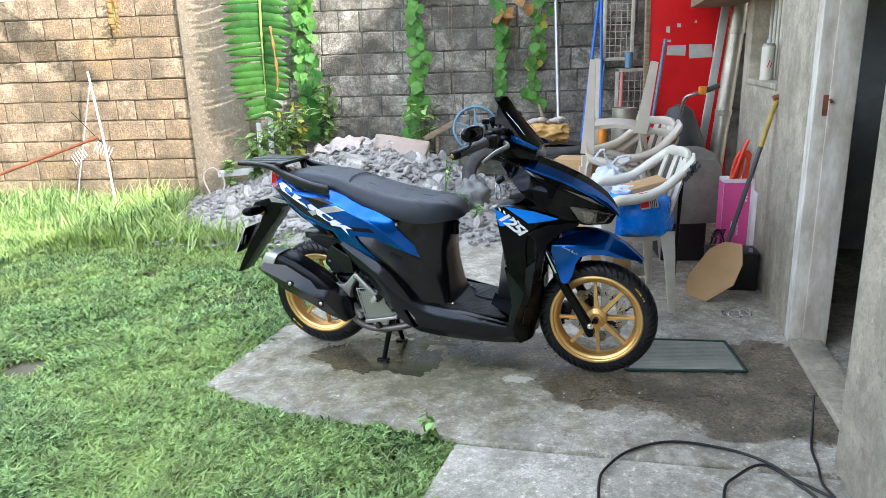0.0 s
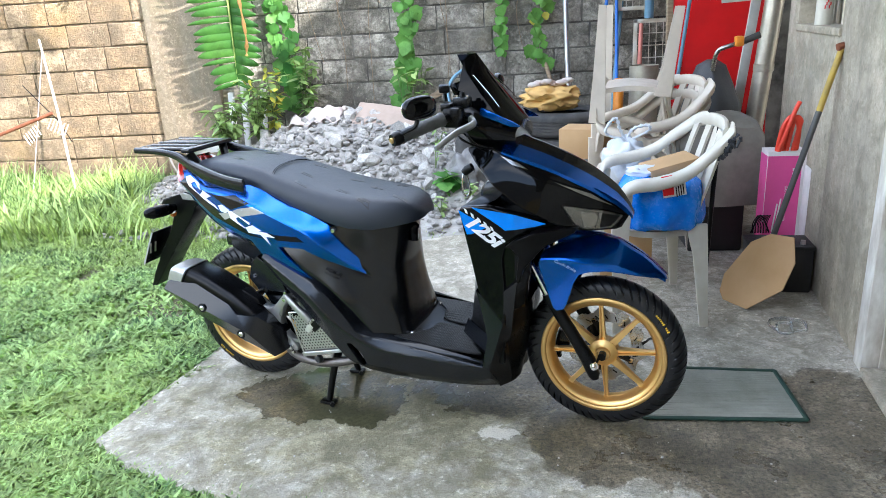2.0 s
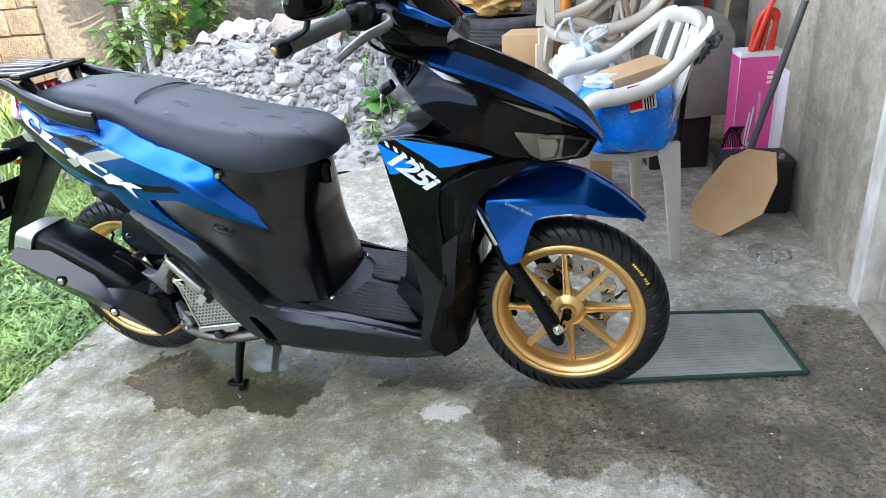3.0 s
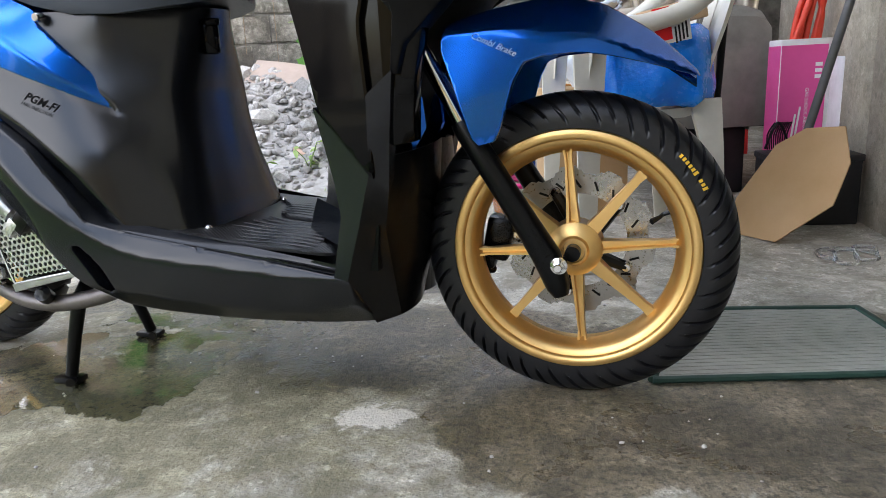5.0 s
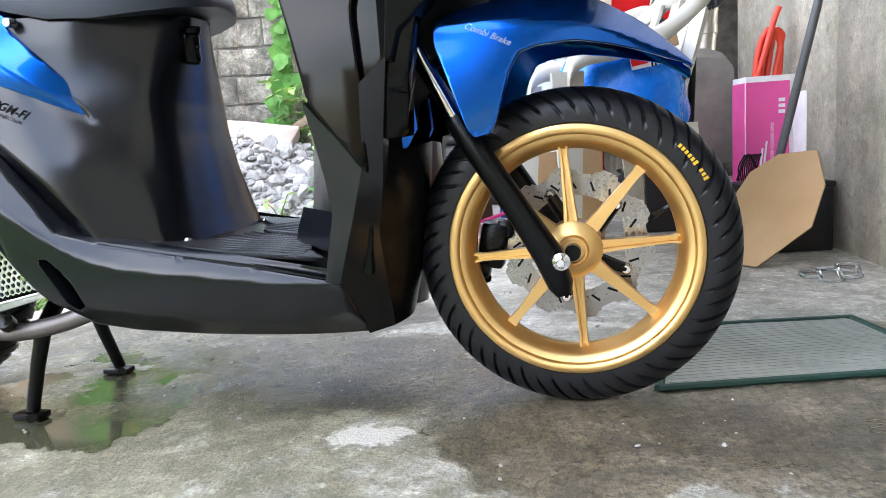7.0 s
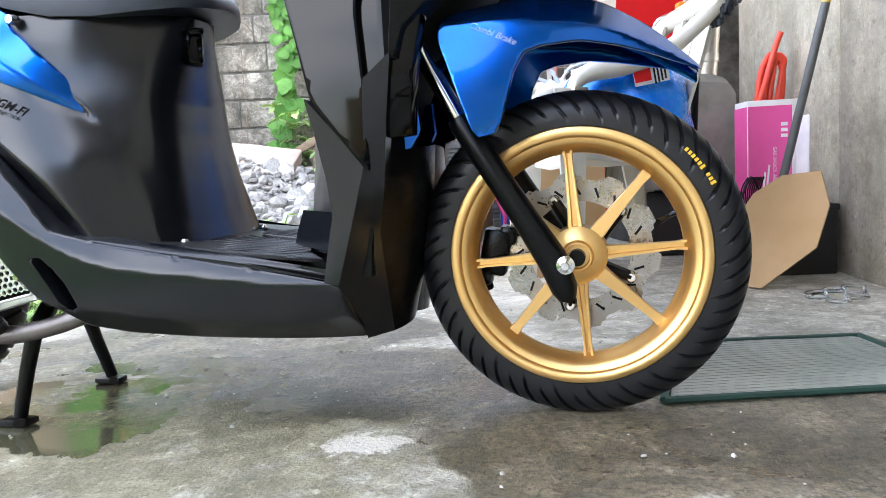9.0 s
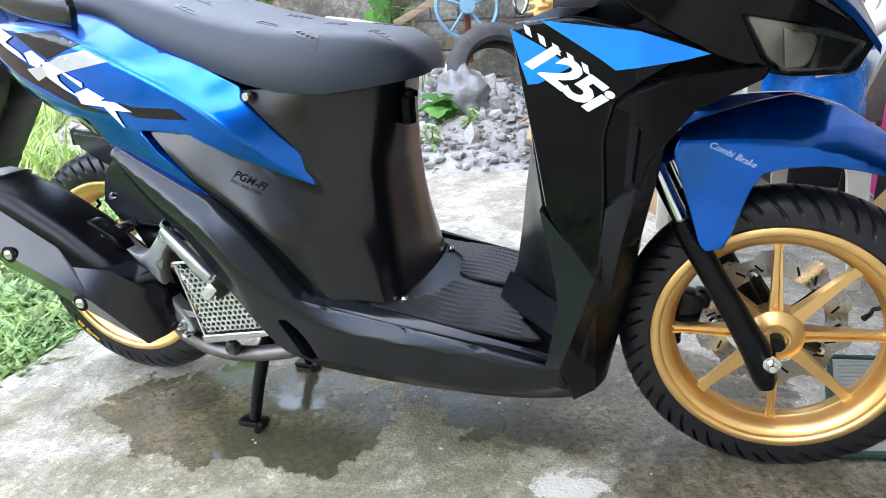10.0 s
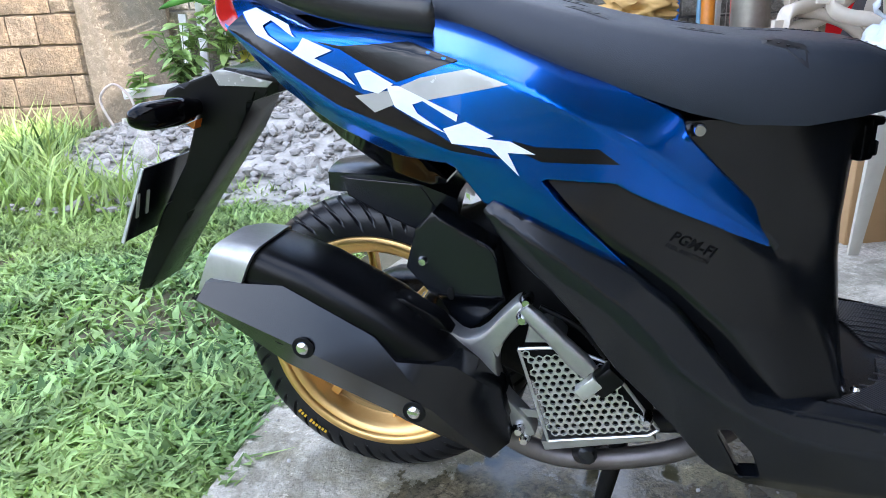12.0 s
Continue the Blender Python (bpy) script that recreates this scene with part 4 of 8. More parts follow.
part("tail_frame", bm, M["dark"], scooter, "black inner tail")
# seat
bm = bmesh.new()
rings = []
for u, top, bot, hw in ((-.135, .800, .785, .06), (-.12, .818, .780, .085), (-.06, .832, .778, .110), (0.02, .834, .775, .128), (.12, .826, .762, .142), (.19, .812, .748, .150), (.235, .795, .735, .156), (.31, .775, .706, .162), (.38, .756, .680, .166), (.45, .742, .655, .166), (.51, .734, .640, .160), (.58, .729, .636, .146), (.64, .722, .642, .122), (.685, .704, .648, .092), (.708, .680, .652, .058), (.714, .666, .655, .030)):
    half = [(-hw, bot), (-hw * 1.012, bot + (top - bot) * .14), (-hw * 1.0, bot + (top - bot) * .40), (-hw * .965, bot + (top - bot) * .66), (-hw * .89, bot + (top - bot) * .86), (-hw * .76, bot + (top - bot) * .955), (-hw * .5, bot + (top - bot) * .985), (-hw * .2, top)]
    ring = half + [(-a, b) for a, b in reversed(half)] + [(hw * .5, bot + .004), (-hw * .5, bot + .004)]
    rings.append([P(u, a, b) for a, b in ring])
loft(bm, rings)
seat_tree = BVHTree.FromBMesh(bm)
seat = part("seat", bm, M["vinyl"], scooter, "black vinyl two-level seat with a stitched seam", 60)

# floorboard
bm = bmesh.new()
rings = []
for u, w, hw in ((.52, .300, .17), (.60, .296, .185), (.75, .278, .192), (.85, .262, .192), (.945, .245, .188)):
    rings.append([P(u, -hw, w), P(u, -hw * .5, w + .002), P(u, 0, w + .003), P(u, hw * .5, w + .002), P(u, hw, w), P(u, hw - .05, w - .06), P(u, -hw + .05, w - .06)])
loft(bm, rings)
floorboard = part("floorboard", bm, M["matte_black"], scooter, "black ribbed rubber floorboard")

# leg shield: toe boards, inner face, side panels, wing
for place in (side, other):
    bm = bmesh.new()
    rows = []
    for k in range(9):
        f = k / 8
        lo, hi = place(.827 + .110 * f, .047 + .113 * f, .274 + .002 * f), place(.848 + .104 * f, .051 + .114 * f, .330)
        back = Vector((.010, 0, -.006))
        rows.append([lo, lo.lerp(hi, .5) + Vector((-.001, 0, 0)), hi, hi + back, lo + back])
    loft(bm, rows)
    part("toe_board", bm, M["satin_grey"], scooter, "satin grey toe board", 30)
bm = bmesh.new()
rings = []
for uc, ue, w, hw in ((.822, .942, .238, .156), (.829, .944, .268, .156), (.850, .953, .330, .160), (.852, .951, .345, .160), (.860, .942, .40, .163), (.868, .926, .473, .166), (.878, .918, .54, .176), (.886, .908, .62, .184), (.890, .900, .70, .188), (.893, .897, .735, .185), (.935, .935, .75, .16)):
    half = [(uc, 0.0), (uc + (ue - uc) * .04, hw * .16), (uc + (ue - uc) * .50, hw * .55), (ue, hw)]
    rings.append([P(a, -b, w) for a, b in reversed(half)] + [P(a, b, w) for a, b in half[1:]] + [P(ue + .05, hw, w), P(ue + .05, -hw, w)])
loft(bm, rings)
part("leg_shield", bm, M["matte_black"], scooter, "matte black inner leg shield")
both("shield_side", soften([(.887, .735), (.906, .640), (.920, .575), (.938, .480), (1.004, .392), (1.014, .384), (1.018, .48), (1.012, .59), (1.025, .64), (1.10, .685), (1.135, .690), (1.08, .715), (.97, .742)], 1, 0.1), shield_v, 0.03, M["gloss_black"], "gloss black leg shield side panel", 0.016, 0.006)
wing_v = tps([(1.02, .63, .222), (1.06, .655, .222), (1.15, .69, .17), (1.02, .50, .214), (1.06, .52, .205), (1.12, .62, .165), (1.05, .40, .155), (1.02, .38, .175), (1.04, .3, .13), (1.2, .67, .13)])
both("wing_panel", [(1.026, .632), (1.052, .652), (1.10, .668), (1.21, .672), (1.20, .655), (1.12, .62), (1.07, .56), (1.060, .524), (1.052, .526), (1.058, .60), (1.040, .628)], wing_v, 0.05, M["matte_black"], "matte black wing panel beside the wheel", 0.012, 0.003)


def faceted(name, material, label, left, right, place, depth=.006, steps=4, bow=0.0, angle=22):
    """A moulded face ruled between two edges, with some thickness behind it."""
    bm = bmesh.new()
    rows = []
    for i in range(len(left) - 1):
        for j in range(3 if i < len(left) - 2 else 4):
            a, b = (Vector(e[i]).lerp(Vector(e[i + 1]), j / 3) for e in (left, right))
            front = [a.lerp(b, k / steps) + Vector((bow * 4 * (k / steps) * (1 - k / steps), 0, 0)) for k in range(steps + 1)]
            rows.append([place(*q) for q in front] + [place(q.x - .002, q.y - depth, q.z) for q in reversed(front)])
    loft(bm, rows)
    return part(name, bm, material, scooter, label, angle)


for place in (side, other):
    # light face turned back to the rider
    faceted("shield_edge", M["satin_grey"], "satin charcoal leg shield edge", [(.924, .185, .482), (.936, .185, .431), (.947, .185, .377), (.953, .186, .327), (.943, .188, .277), (.936, .192, .236)], [(.925, .186, .484), (1.007, .197, .393), (.997, .1956, .361), (.985, .1937, .320), (.972, .192, .280), (.957, .190, .232)], place, .03, 2)
    # dark face turned to the wheel
    faceted("shield_facet", M["satin_grey"], "satin charcoal lower leg shield facet", [(1.007, .197, .393), (.982, .1935, .3125), (.957, .190, .232), (.971, .128, .144)], [(1.025, .174, .360), (1.003, .140, .298), (1.001, .115, .222), (1.000, .093, .147)], place, .03, 3)
    # raised plate above it, with a cut top edge
    faceted("shield_plate", M["satin_grey"], "satin charcoal plate on the leg shield", [(1.018, .215, .499), (1.012, .206, .44), (1.007, .197, .393)], [(1.056, .213, .530), (1.040, .193, .45), (1.025, .174, .360)], place, .03, 3)
    # inside of the arch behind the wheel
    faceted("inner_fender", M["matte_black"], "matte black inner fender behind the wheel", [(1.021, .150, .410), (1.024, .171, .358), (1.003, .138, .298), (1.001, .113, .222), (1.000, .091, .147)], [(1.055, .001, .42), (1.050, .001, .36), (1.040, .001, .29), (1.026, .001, .22), (1.006, .001, .158)], place, .01, 8, .012, 50)
    # blue inner panel between the wing and the fork
    faceted("inner_panel", M["paint_blue"], "dark blue inner panel beside the fork", [(1.022, .060, .485), (1.024, .060, .402)], [(1.042, .050, .487), (1.046, .050, .440)], place, .006, 3)
both("wing_backing", [(.995, .42), (1.000, .655), (1.05, .668), (1.10, .660), (1.085, .56), (1.060, .43)], lambda u, w: min(shield_v(u, w), wing_v(u, w)) - .012, 0.03, M["gloss_black"], "gloss black panel set back beneath the wing", 0.016, 0.002)
# dark core behind the front panels
bm = bmesh.new()
rings = []
for w, u0, u1, hw in ((.20, .95, .985, .08), (.30, .93, .99, .11), (.42, .93, 1.00, .12), (.55, .95, 1.06, .14), (.66, .93, 1.18, .13), (.74, .94, 1.24, .11)):
    rings.append([P(a, b, w) for a, b in superellipse((u0 + u1) / 2, 0, (u1 - u0) / 2, hw, 24, 3)])
loft(bm, rings)
part("front_core", bm, M["dark"], scooter, "black inner front body")

# nose: faceted hood over the headlamp
nose_v = tps([(.90, .895, .115), (.93, .845, .150), (1.04, .752, .165), (1.18, .695, .135), (1.22, .662, .11), (1.315, .655, .055), (1.338, .690, .030), (1.29, .79, .06), (1.18, .872, .075), (1.09, .90, .09), (1.0, .88, .125), (1.12, .80, .14), (1.24, .75, .10)], 3e-4)
both("nose_side", soften([(.893, .886), (.930, .845), (.98, .79), (1.05, .735), (1.146, .683), (1.225, .655), (1.315, .652), (1.338, .690), (1.30, .73), (1.24, .77), (1.144, .820), (1.056, .852), (.98, .882), (.924, .897)], 1, 0.12), nose_v, 0.03, M["gloss_black"], "gloss black nose side panel", 0.016, 0.006)
bm = bmesh.new()
rings = []
for u, we, wc in ((.905, .905, .945), (.93, .898, .941), (.96, .890, .933), (.995, .880, .921), (1.03, .868, .908), (1.065, .857, .895), (1.10, .845, .882), (1.135, .831, .867), (1.17, .815, .851), (1.205, .798, .833), (1.24, .778, .812), (1.27, .758, .790), (1.30, .735, .765), (1.32, .715, .739), (1.335, .698, .714), (1.345, .686, .690)):
    hv = nose_v(u, we) + 0.001
    ring = []
    for k in range(25):
        f = -1 + 2 * k / 24
        ring.append(P(u, hv * f, we + (wc - we) * (1 - abs(f) ** 1.2)))
    ring += [P(u, hv * f, we + (wc - we) * (1 - abs(f) ** 1.2) - 0.012) for f in (1 - 2 * k / 24 for k in range(25))]
    rings.append(ring)
loft(bm, rings)
bm.faces.ensure_lookup_table()
for q, f in enumerate(bm.faces):
    if q < 15 * 50 and (6 <= q % 50 < 18 or q < 150):
        f.material_index = 1
nose = part("nose_cover", bm, [M["paint_blue"], M["gloss_black"]], scooter, "metallic blue nose cover with a black centre", 50)
for place in (side, other):
    bm = bmesh.new()
    shell(bm, [(1.170, .733), (1.267, .712), (1.322, .690), (1.293, .659), (1.225, .662), (1.200, .681)], lambda u, w: nose_v(u, w) + .001, .004, place, .012, .002)
    lamp = part("headlamp", bm, M["reflector"], scooter, "clear headlamp with a bright reflector")
    bm = bmesh.new()
    shell(bm, [(1.215, .716), (1.262, .706), (1.252, .665), (1.222, .668)], lambda u, w: nose_v(u, w) + .0035, .003, place, .012, .002)
    part("bulb_cell", bm, M["cell"], lamp)
    bm = bmesh.new()
    shell(bm, [(1.268, .704), (1.312, .690), (1.290, .664), (1.262, .664)], lambda u, w: nose_v(u, w) + .003, .003, place, .012, .002)
    part("dark_cell", bm, M["dark"], lamp)
    bm = bmesh.new()
    shell(bm, [(1.166, .736), (1.267, .715), (1.326, .691), (1.295, .656), (1.223, .659), (1.196, .680)], lambda u, w: nose_v(u, w) + .007, .008, place, .012, .004)
    part("lens", bm, M["lens"], lamp).visible_shadow = False
    bm = bmesh.new()
    shell(bm, [(.984, .879), (1.056, .851), (1.139, .806), (1.240, .768), (1.308, .716), (1.225, .755), (1.178, .780), (1.10, .806), (1.015, .852)], lambda u, w: nose_v(u, w) + .003, .005, place, .012, .003)
    strip = part("running_light", bm, M["smoked"], scooter, "smoked running light strip")
    bm = bmesh.new()
    shell(bm, [(.992, .873), (1.05, .849), (1.075, .833), (1.03, .846)], lambda u, w: nose_v(u, w) + .0045, .002, place, .012, .001)
    part("light_guide", bm, M["reflector"], strip)
    bm = bmesh.new()
    shell(bm, [(1.145, .800), (1.240, .763), (1.298, .720), (1.225, .759)], lambda u, w: nose_v(u, w) + .0045, .002, place, .012, .001)
    part("light_guide", bm, M["reflector"], strip)

# windscreen, meter hood and handlebar
bm = bmesh.new()
rings = []
for w, uf, ur, hw in ((1.140, .893, .880, .040), (1.125, .905, .872, .052), (1.09, .930, .868, .068), (1.04, .970, .862, .086), (.99, 1.012, .862, .098), (.955, 1.042, .868, .104), (.925, 1.03, .885, .105)):
    rings.append([P(ur, -hw, w), P(uf - .045, -hw, w), P(uf - .012, -hw * .55, w), P(uf, 0, w), P(uf - .012, hw * .55, w), P(uf - .045, hw, w), P(ur, hw, w), P(ur + .01, 0, w)])
loft(bm, rings)
screen = part("windscreen", bm, M["smoked"], scooter, "smoked black windscreen", 30)
for place in (side, other):
    bm = bmesh.new()
    tube(bm, [place(.905, .073, 1.085), place(.955, .090, 1.035), place(.985, .098, 1.0)], [.0008, .0014, .0008], 6)
    part("screen_trim", bm, M["chrome"], screen)
    bm = bmesh.new()
    shell(bm, [(.935, 1.000), (1.035, .955), (1.048, .945), (1.02, .945), (.93, .978)], .1085, .004, place, .015, .002)
    part("blue_trim", bm, M["paint_blue"], screen, "thin blue trim")
bm = bmesh.new()
rings = []
for u, w0, w1, hw in ((.838, .945, .99, .10), (.86, .925, 1.01, .125), (.90, .895, 1.01, .135), (.96, .885, .98, .12), (1.03, .885, .94, .10)):
    rings.append([P(u, b, a) for b, a in superellipse(0, (w0 + w1) / 2, hw, (w1 - w0) / 2, 20, 3)])
loft(bm, rings)
part("handlebar_cover", bm, M["gloss_black"], scooter, "gloss black handlebar cover", 45)
bm = bmesh.new()
box(bm, P(.852, 0, 1.03), (.02, .13, .07), Matrix.Rotation(radians(-28), 3, "Y"), .006)
part("meter", bm, M["smoked"], scooter, "dark meter panel")
for sgn, place in ((1, side), (-1, other)):
    bm = bmesh.new()
    tube(bm, [place(.905, .11, .975), place(.895, .17, .985), place(.868, .235, .985), place(.80, .345, .958)], .011, 12)
    bar = part("handlebar", bm, M["matte_black"], scooter, "black handlebar end")
    bm = bmesh.new()
    pts = [place(.868 + (.796 - .868) * k / 20, .235 + .113 * k / 20, .985 - .028 * k / 20) for k in range(21)]
    tube(bm, pts, [.0195 if k in (0, 1, 20) else (.0165 + .0012 * (k % 2)) for k in range(21)], 18)
    part("grip", bm, M["grey_rubber"], bar, "grey rubber grip")
    bm = bmesh.new()
    tube(bm, [place(.796, .348, .957), place(.788, .361, .954), place(.782, .370, .952)], [.017, .019, .015], 16)
    part("bar_end", bm, M["matte_black"], bar)
    bm = bmesh.new()
    tube(bm, [place(.7815, .3705, .952), place(.7795, .374, .951)], [.008, .007], 12)
    part("bar_end_bolt", bm, M["gold"], bar)
    # bar-end mirror on a short stalk
    bm = bmesh.new()
    tube(bm, curve_pts([place(.788, .362, .960), place(.815, .352, .972), place(.838, .345, .985), place(.845, .342, 1.015)], 4), .006, 8)
    mirror = part("mirror", bm, M["matte_black"], scooter, "small black bar-end mirror")
    bm = bmesh.new()
    rot = Matrix.Rotation(radians(-18 * sgn), 3, "Z")
    rings = []
    for d, k in ((-.014, .80), (-.006, .97), (.004, 1.0), (.012, .9), (.020, .60), (.023, .25)):
        rings.append([place(.850, .342, 1.030) + rot @ Vector((d, a, b)) for a, b in superellipse(0, 0, .060 * k, .030 * k, 28, 2.6)])
    loft(bm, rings)
    part("mirror_head", bm, M["gloss_black"], mirror, "", 60)
    bm = bmesh.new()
    loft(bm, [[place(.850, .342, 1.030) + rot @ Vector((d, a, b)) for a, b in superellipse(0, 0, .050, .023, 28, 2.6)] for d in (-.016, -.0145)])
    part("mirror_glass", bm, M["chrome"], mirror)
    # switch housing, lever, reservoir
    bm = bmesh.new()
    box(bm, place(.885, .190, .985), (.05, .055, .055), None, .010)
    box(bm, place(.868, .185, 1.012), (.03, .05, .022), None, .006)
    part("switch_housing", bm, M["matte_black"], bar, "black switch housing")
    bm = bmesh.new()
    pts = curve_pts([place(.925, .165, .975), place(.945, .21, .968), place(.92, .28, .955), place(.885, .335, .925)], 6)
    tube(bm, pts, [.009 - .003 * k / (len(pts) - 1) for k in range(len(pts))], 10, squash=1.3)
    part("brake_lever", bm, M["alloy"], bar, "grey alloy brake lever")
    bm = bmesh.new()
    box(bm, place(.900, .158, 1.02), (.045, .045, .030), None, .007)
    lathe(bm, [(0, .02), (.007, .02), (.008, .012), (.012, .0)], 10, Matrix.Translation(place(.90, .158, 1.028)))
    part("reservoir", bm, M["matte_black"], bar, "brake fluid reservoir")
    bm = bmesh.new()
    for q in (-.014, .014):
        lathe(bm, [(0, .006), (.005, .006), (.005, .0)], 10, Matrix.Translation(place(.90 + q, .158, 1.034)))
    part("screw", bm, M["chrome"], bar)
bm = bmesh.new()
box(bm, P(.838, .13, 1.055), (.03, .055, .022), Matrix.Rotation(radians(20), 3, "Z"), .006)
tube(bm, [P(.838, .13, 1.05), P(.845, .14, 1.02)], .006, 8)
part("horn_switch", bm, M["matte_black"], scooter, "small black accessory switch")
bm = bmesh.new()
tube(bm, curve_pts([P(.90, .17, .97), P(.93, .20, .93), P(.95, .15, .89), P(.97, .08, .87)], 6), .004, 8)
tube(bm, curve_pts([P(.89, .19, .965), P(.915, .23, .935), P(.95, .17, .90), P(.98, .09, .88)], 6), .0035, 8)
part("cable", bm, M["matte_black"], scooter, "black control cables")
# glove box under the nose, hook with a chrome clip
bm = bmesh.new()
rings = []
for u, w0, w1, hw in ((.925, .725, .775, .105), (.945, .712, .80, .118), (1.02, .70, .84, .12), (1.10, .69, .84, .10)):
    rings.append([P(u, b, a) for b, a in superellipse(0, (w0 + w1) / 2, hw, (w1 - w0) / 2, 20, 4)])
loft(bm, rings)
part("glove_box", bm, M["satin_grey"], scooter, "satin charcoal glove box", 45)
bm = bmesh.new()
tube(bm, [P(.90, .10, .83), P(.885, .10, .822), P(.875, .10, .812)], [.012, .014, .012], 12)
part("luggage_hook", bm, M["matte_black"], scooter, "black luggage hook")
bm = bmesh.new()
tube(bm, curve_pts([P(.876, .10, .812), P(.870, .106, .79), P(.872, .108, .755), P(.880, .102, .742), P(.888, .098, .757), P(.886, .098, .79)], 5, True) + [P(.876, .10, .812)], .0025, 8)
part("clip", bm, M["chrome"], scooter, "chrome clip on the hook")

# tail lamp, rack, rear guard
both("tail_lamp", [(-.186, .822), (-.170, .828), (-.145, .804), (-.118, .776), (-.142, .760), (-.166, .784)], lambda u, w: tail_v(u, w) + .003, .10, M["red_lens"], "red tail lamp", .01, .005)
bm = bmesh.new()
box(bm, P(-.112, 0, .866), (.036, .235, .016), None, .005)
rack = part("rear_rack", bm, M["satin_grey"], scooter, "matte grey rear rack with slats")
for k in range(5):
    v = -.09 + .045 * k
    bm = bmesh.new()
    box(bm, P(-.215, v, .869 + .004 * (1 - abs(v) / .09)), (.20, .030, .012), None, .004)
    part("slat", bm, M["satin_grey"], rack)
bm = bmesh.new()
box(bm, P(-.315, 0, .868), (.028, .245, .014), None, .005)
part("end_bar", bm, M["satin_grey"], rack)
for place in (side, other):
    bm = bmesh.new()
    pts = curve_pts([place(-.325, .112, .866), place(-.22, .116, .863), place(-.14, .124, .850), place(-.06, .146, .818), place(.02, .166, .794), place(.09, .178, .779), place(.150, .184, .771), place(.162, .183, .770)], 4)
    n = len(pts)
    fr = frames_along(pts)
    rings = []
    for k, (p, t, s_, u_) in enumerate(fr):
        f = k / (n - 1)
        h = .010 + .013 * min(1, max(0, f - .2) * 3) - (.010 if k > n - 3 else 0)
        rings.append([p + s_ * a + Vector((0, 0, b)) for a, b in superellipse(0, 0, .011, h, 16, 4)])
    loft(bm, rings)
    part("grab_rail", bm, M["satin_grey"], rack, "", 32)
    bm = bmesh.new()
    tube(bm, [place(-.12, .09, .855), place(-.10, .075, .815), place(-.06, .07, .785)], [.016, .014, .02], 10)
    part("rack_stay", bm, M["matte_black"], rack)
guard_out = [(-.115, .690), (-.205, .706), (-.310, .675), (-.325, .655), (-.262, .640), (-.300, .560), (-.365, .47), (-.415, .385), (-.445, .325), (-.415, .332), (-.30, .48), (-.20, .60), (-.165, .655), (-.12, .668)]
bm = bmesh.new()
for place in (side, other):
    shell(bm, guard_out, lambda u, w: .048 + .01 * max(0, (w - .5)), .05, place, .02, .006)
guard = part("rear_guard", bm, M["matte_black"], scooter, "black rear mudguard with plate holder")
for place in (side, other):
    bm = bmesh.new()
    shell(bm, [(-.225, .700), (-.205, .7035), (-.125, .684), (-.135, .676), (-.215, .680)], .0535, .004, place, .012, .001)
    part("plate_light", bm, M["decal_grey"], guard, "silver plate light strip")
pl_rot = Matrix.Rotation(math.atan2(.064, .123), 3, "Y")
bm = bmesh.new()
box(bm, P(-.378, 0, .497), (.003, .190, .140), Matrix.Rotation(math.atan2(.064, .123), 3, "Y"), .001)
num = part("number_plate", bm, M["satin_grey"], guard, "dark back of a small number plate")
for a, b in ((-.06, .0), (-.085, .0)):
    bm = bmesh.new()
    box(bm, P(-.378, 0, .497) + pl_rot @ Vector((.003, a, b)), (.002, .006, .05), pl_rot @ Matrix.Rotation(radians(15), 3, "X"))
    part("plate_mark", bm, M["plate"], num, "pale bar")
for a in (-.095, .095):
    bm = bmesh.new()
    box(bm, P(-.378, 0, .497) + pl_rot @ Vector((.0, a, 0)), (.005, .003, .142), pl_rot)
    part("plate_rim", bm, M["plate"], num)
for sgn, place in ((1, side), (-1, other)):
    bm = bmesh.new()
    rings = []
    for v, r in ((.04, .012), (.06, .014), (.072, .020), (.10, .022), (.14, .020), (.155, .013), (.160, .006)):
        rings.append([place(-.265 - .25 * (v - .05) + a, v, .648 + b) for a, b in superellipse(0, 0, r * 1.15, r, 16, 2.6)])
    loft(bm, rings)
    sig = part("turn_signal", bm, M["smoked"], scooter, "smoked black turn signal", 50)
    bm = bmesh.new()
    shell(bm, [(-.268, .625), (-.250, .632), (-.256, .618)], .075, .02, place, .01, .002)
    part("amber_reflector", bm, M["amber"], sig)

# silencer
bm = bmesh.new()
rings = []
for u, c, r, vc, rv in ((-.150, .455, .036, .185, .050), (-.10, .436, .052, .185, .060), (-.03, .402, .060, .185, .062), (.06, .350, .064, .185, .062), (.13, .302, .060, .182, .060), (.18, .268, .054, .176, .055), (.215, .242, .040, .165, .045), (.235, .222, .022, .155, .030)):
    rings.append([P(u + .42 * b, vc + a, c + b) for a, b in superellipse(0, 0, rv, r, 32, 5.5)])
loft(bm, rings)
silencer = part("silencer", bm, M["matte_black"], scooter, "matte black silencer", 40)
bm = bmesh.new()
rings = []
for u, c, r, rv in ((-.168, .450, .026, .040), (-.164, .453, .036, .052), (-.14, .449, .044, .060), (-.105, .437, .052, .064)):
    rings.append([P(u + .5 * b, .188 + a, c + b + .004) for a, b in superellipse(0, 0, rv, r, 32, 6)])
loft(bm, rings)
part("end_cap", bm, M["alloy"], silencer, "brushed silver end cap", 45)
bm = bmesh.new()
tl, a1, a2, a3, a4 = (bm.verts.new(P(*q)) for q in ((-.150, .258, .450), (-.044, .248, .446), (.079, .250, .382), (.107, .254, .350), (.182, .244, .345)))
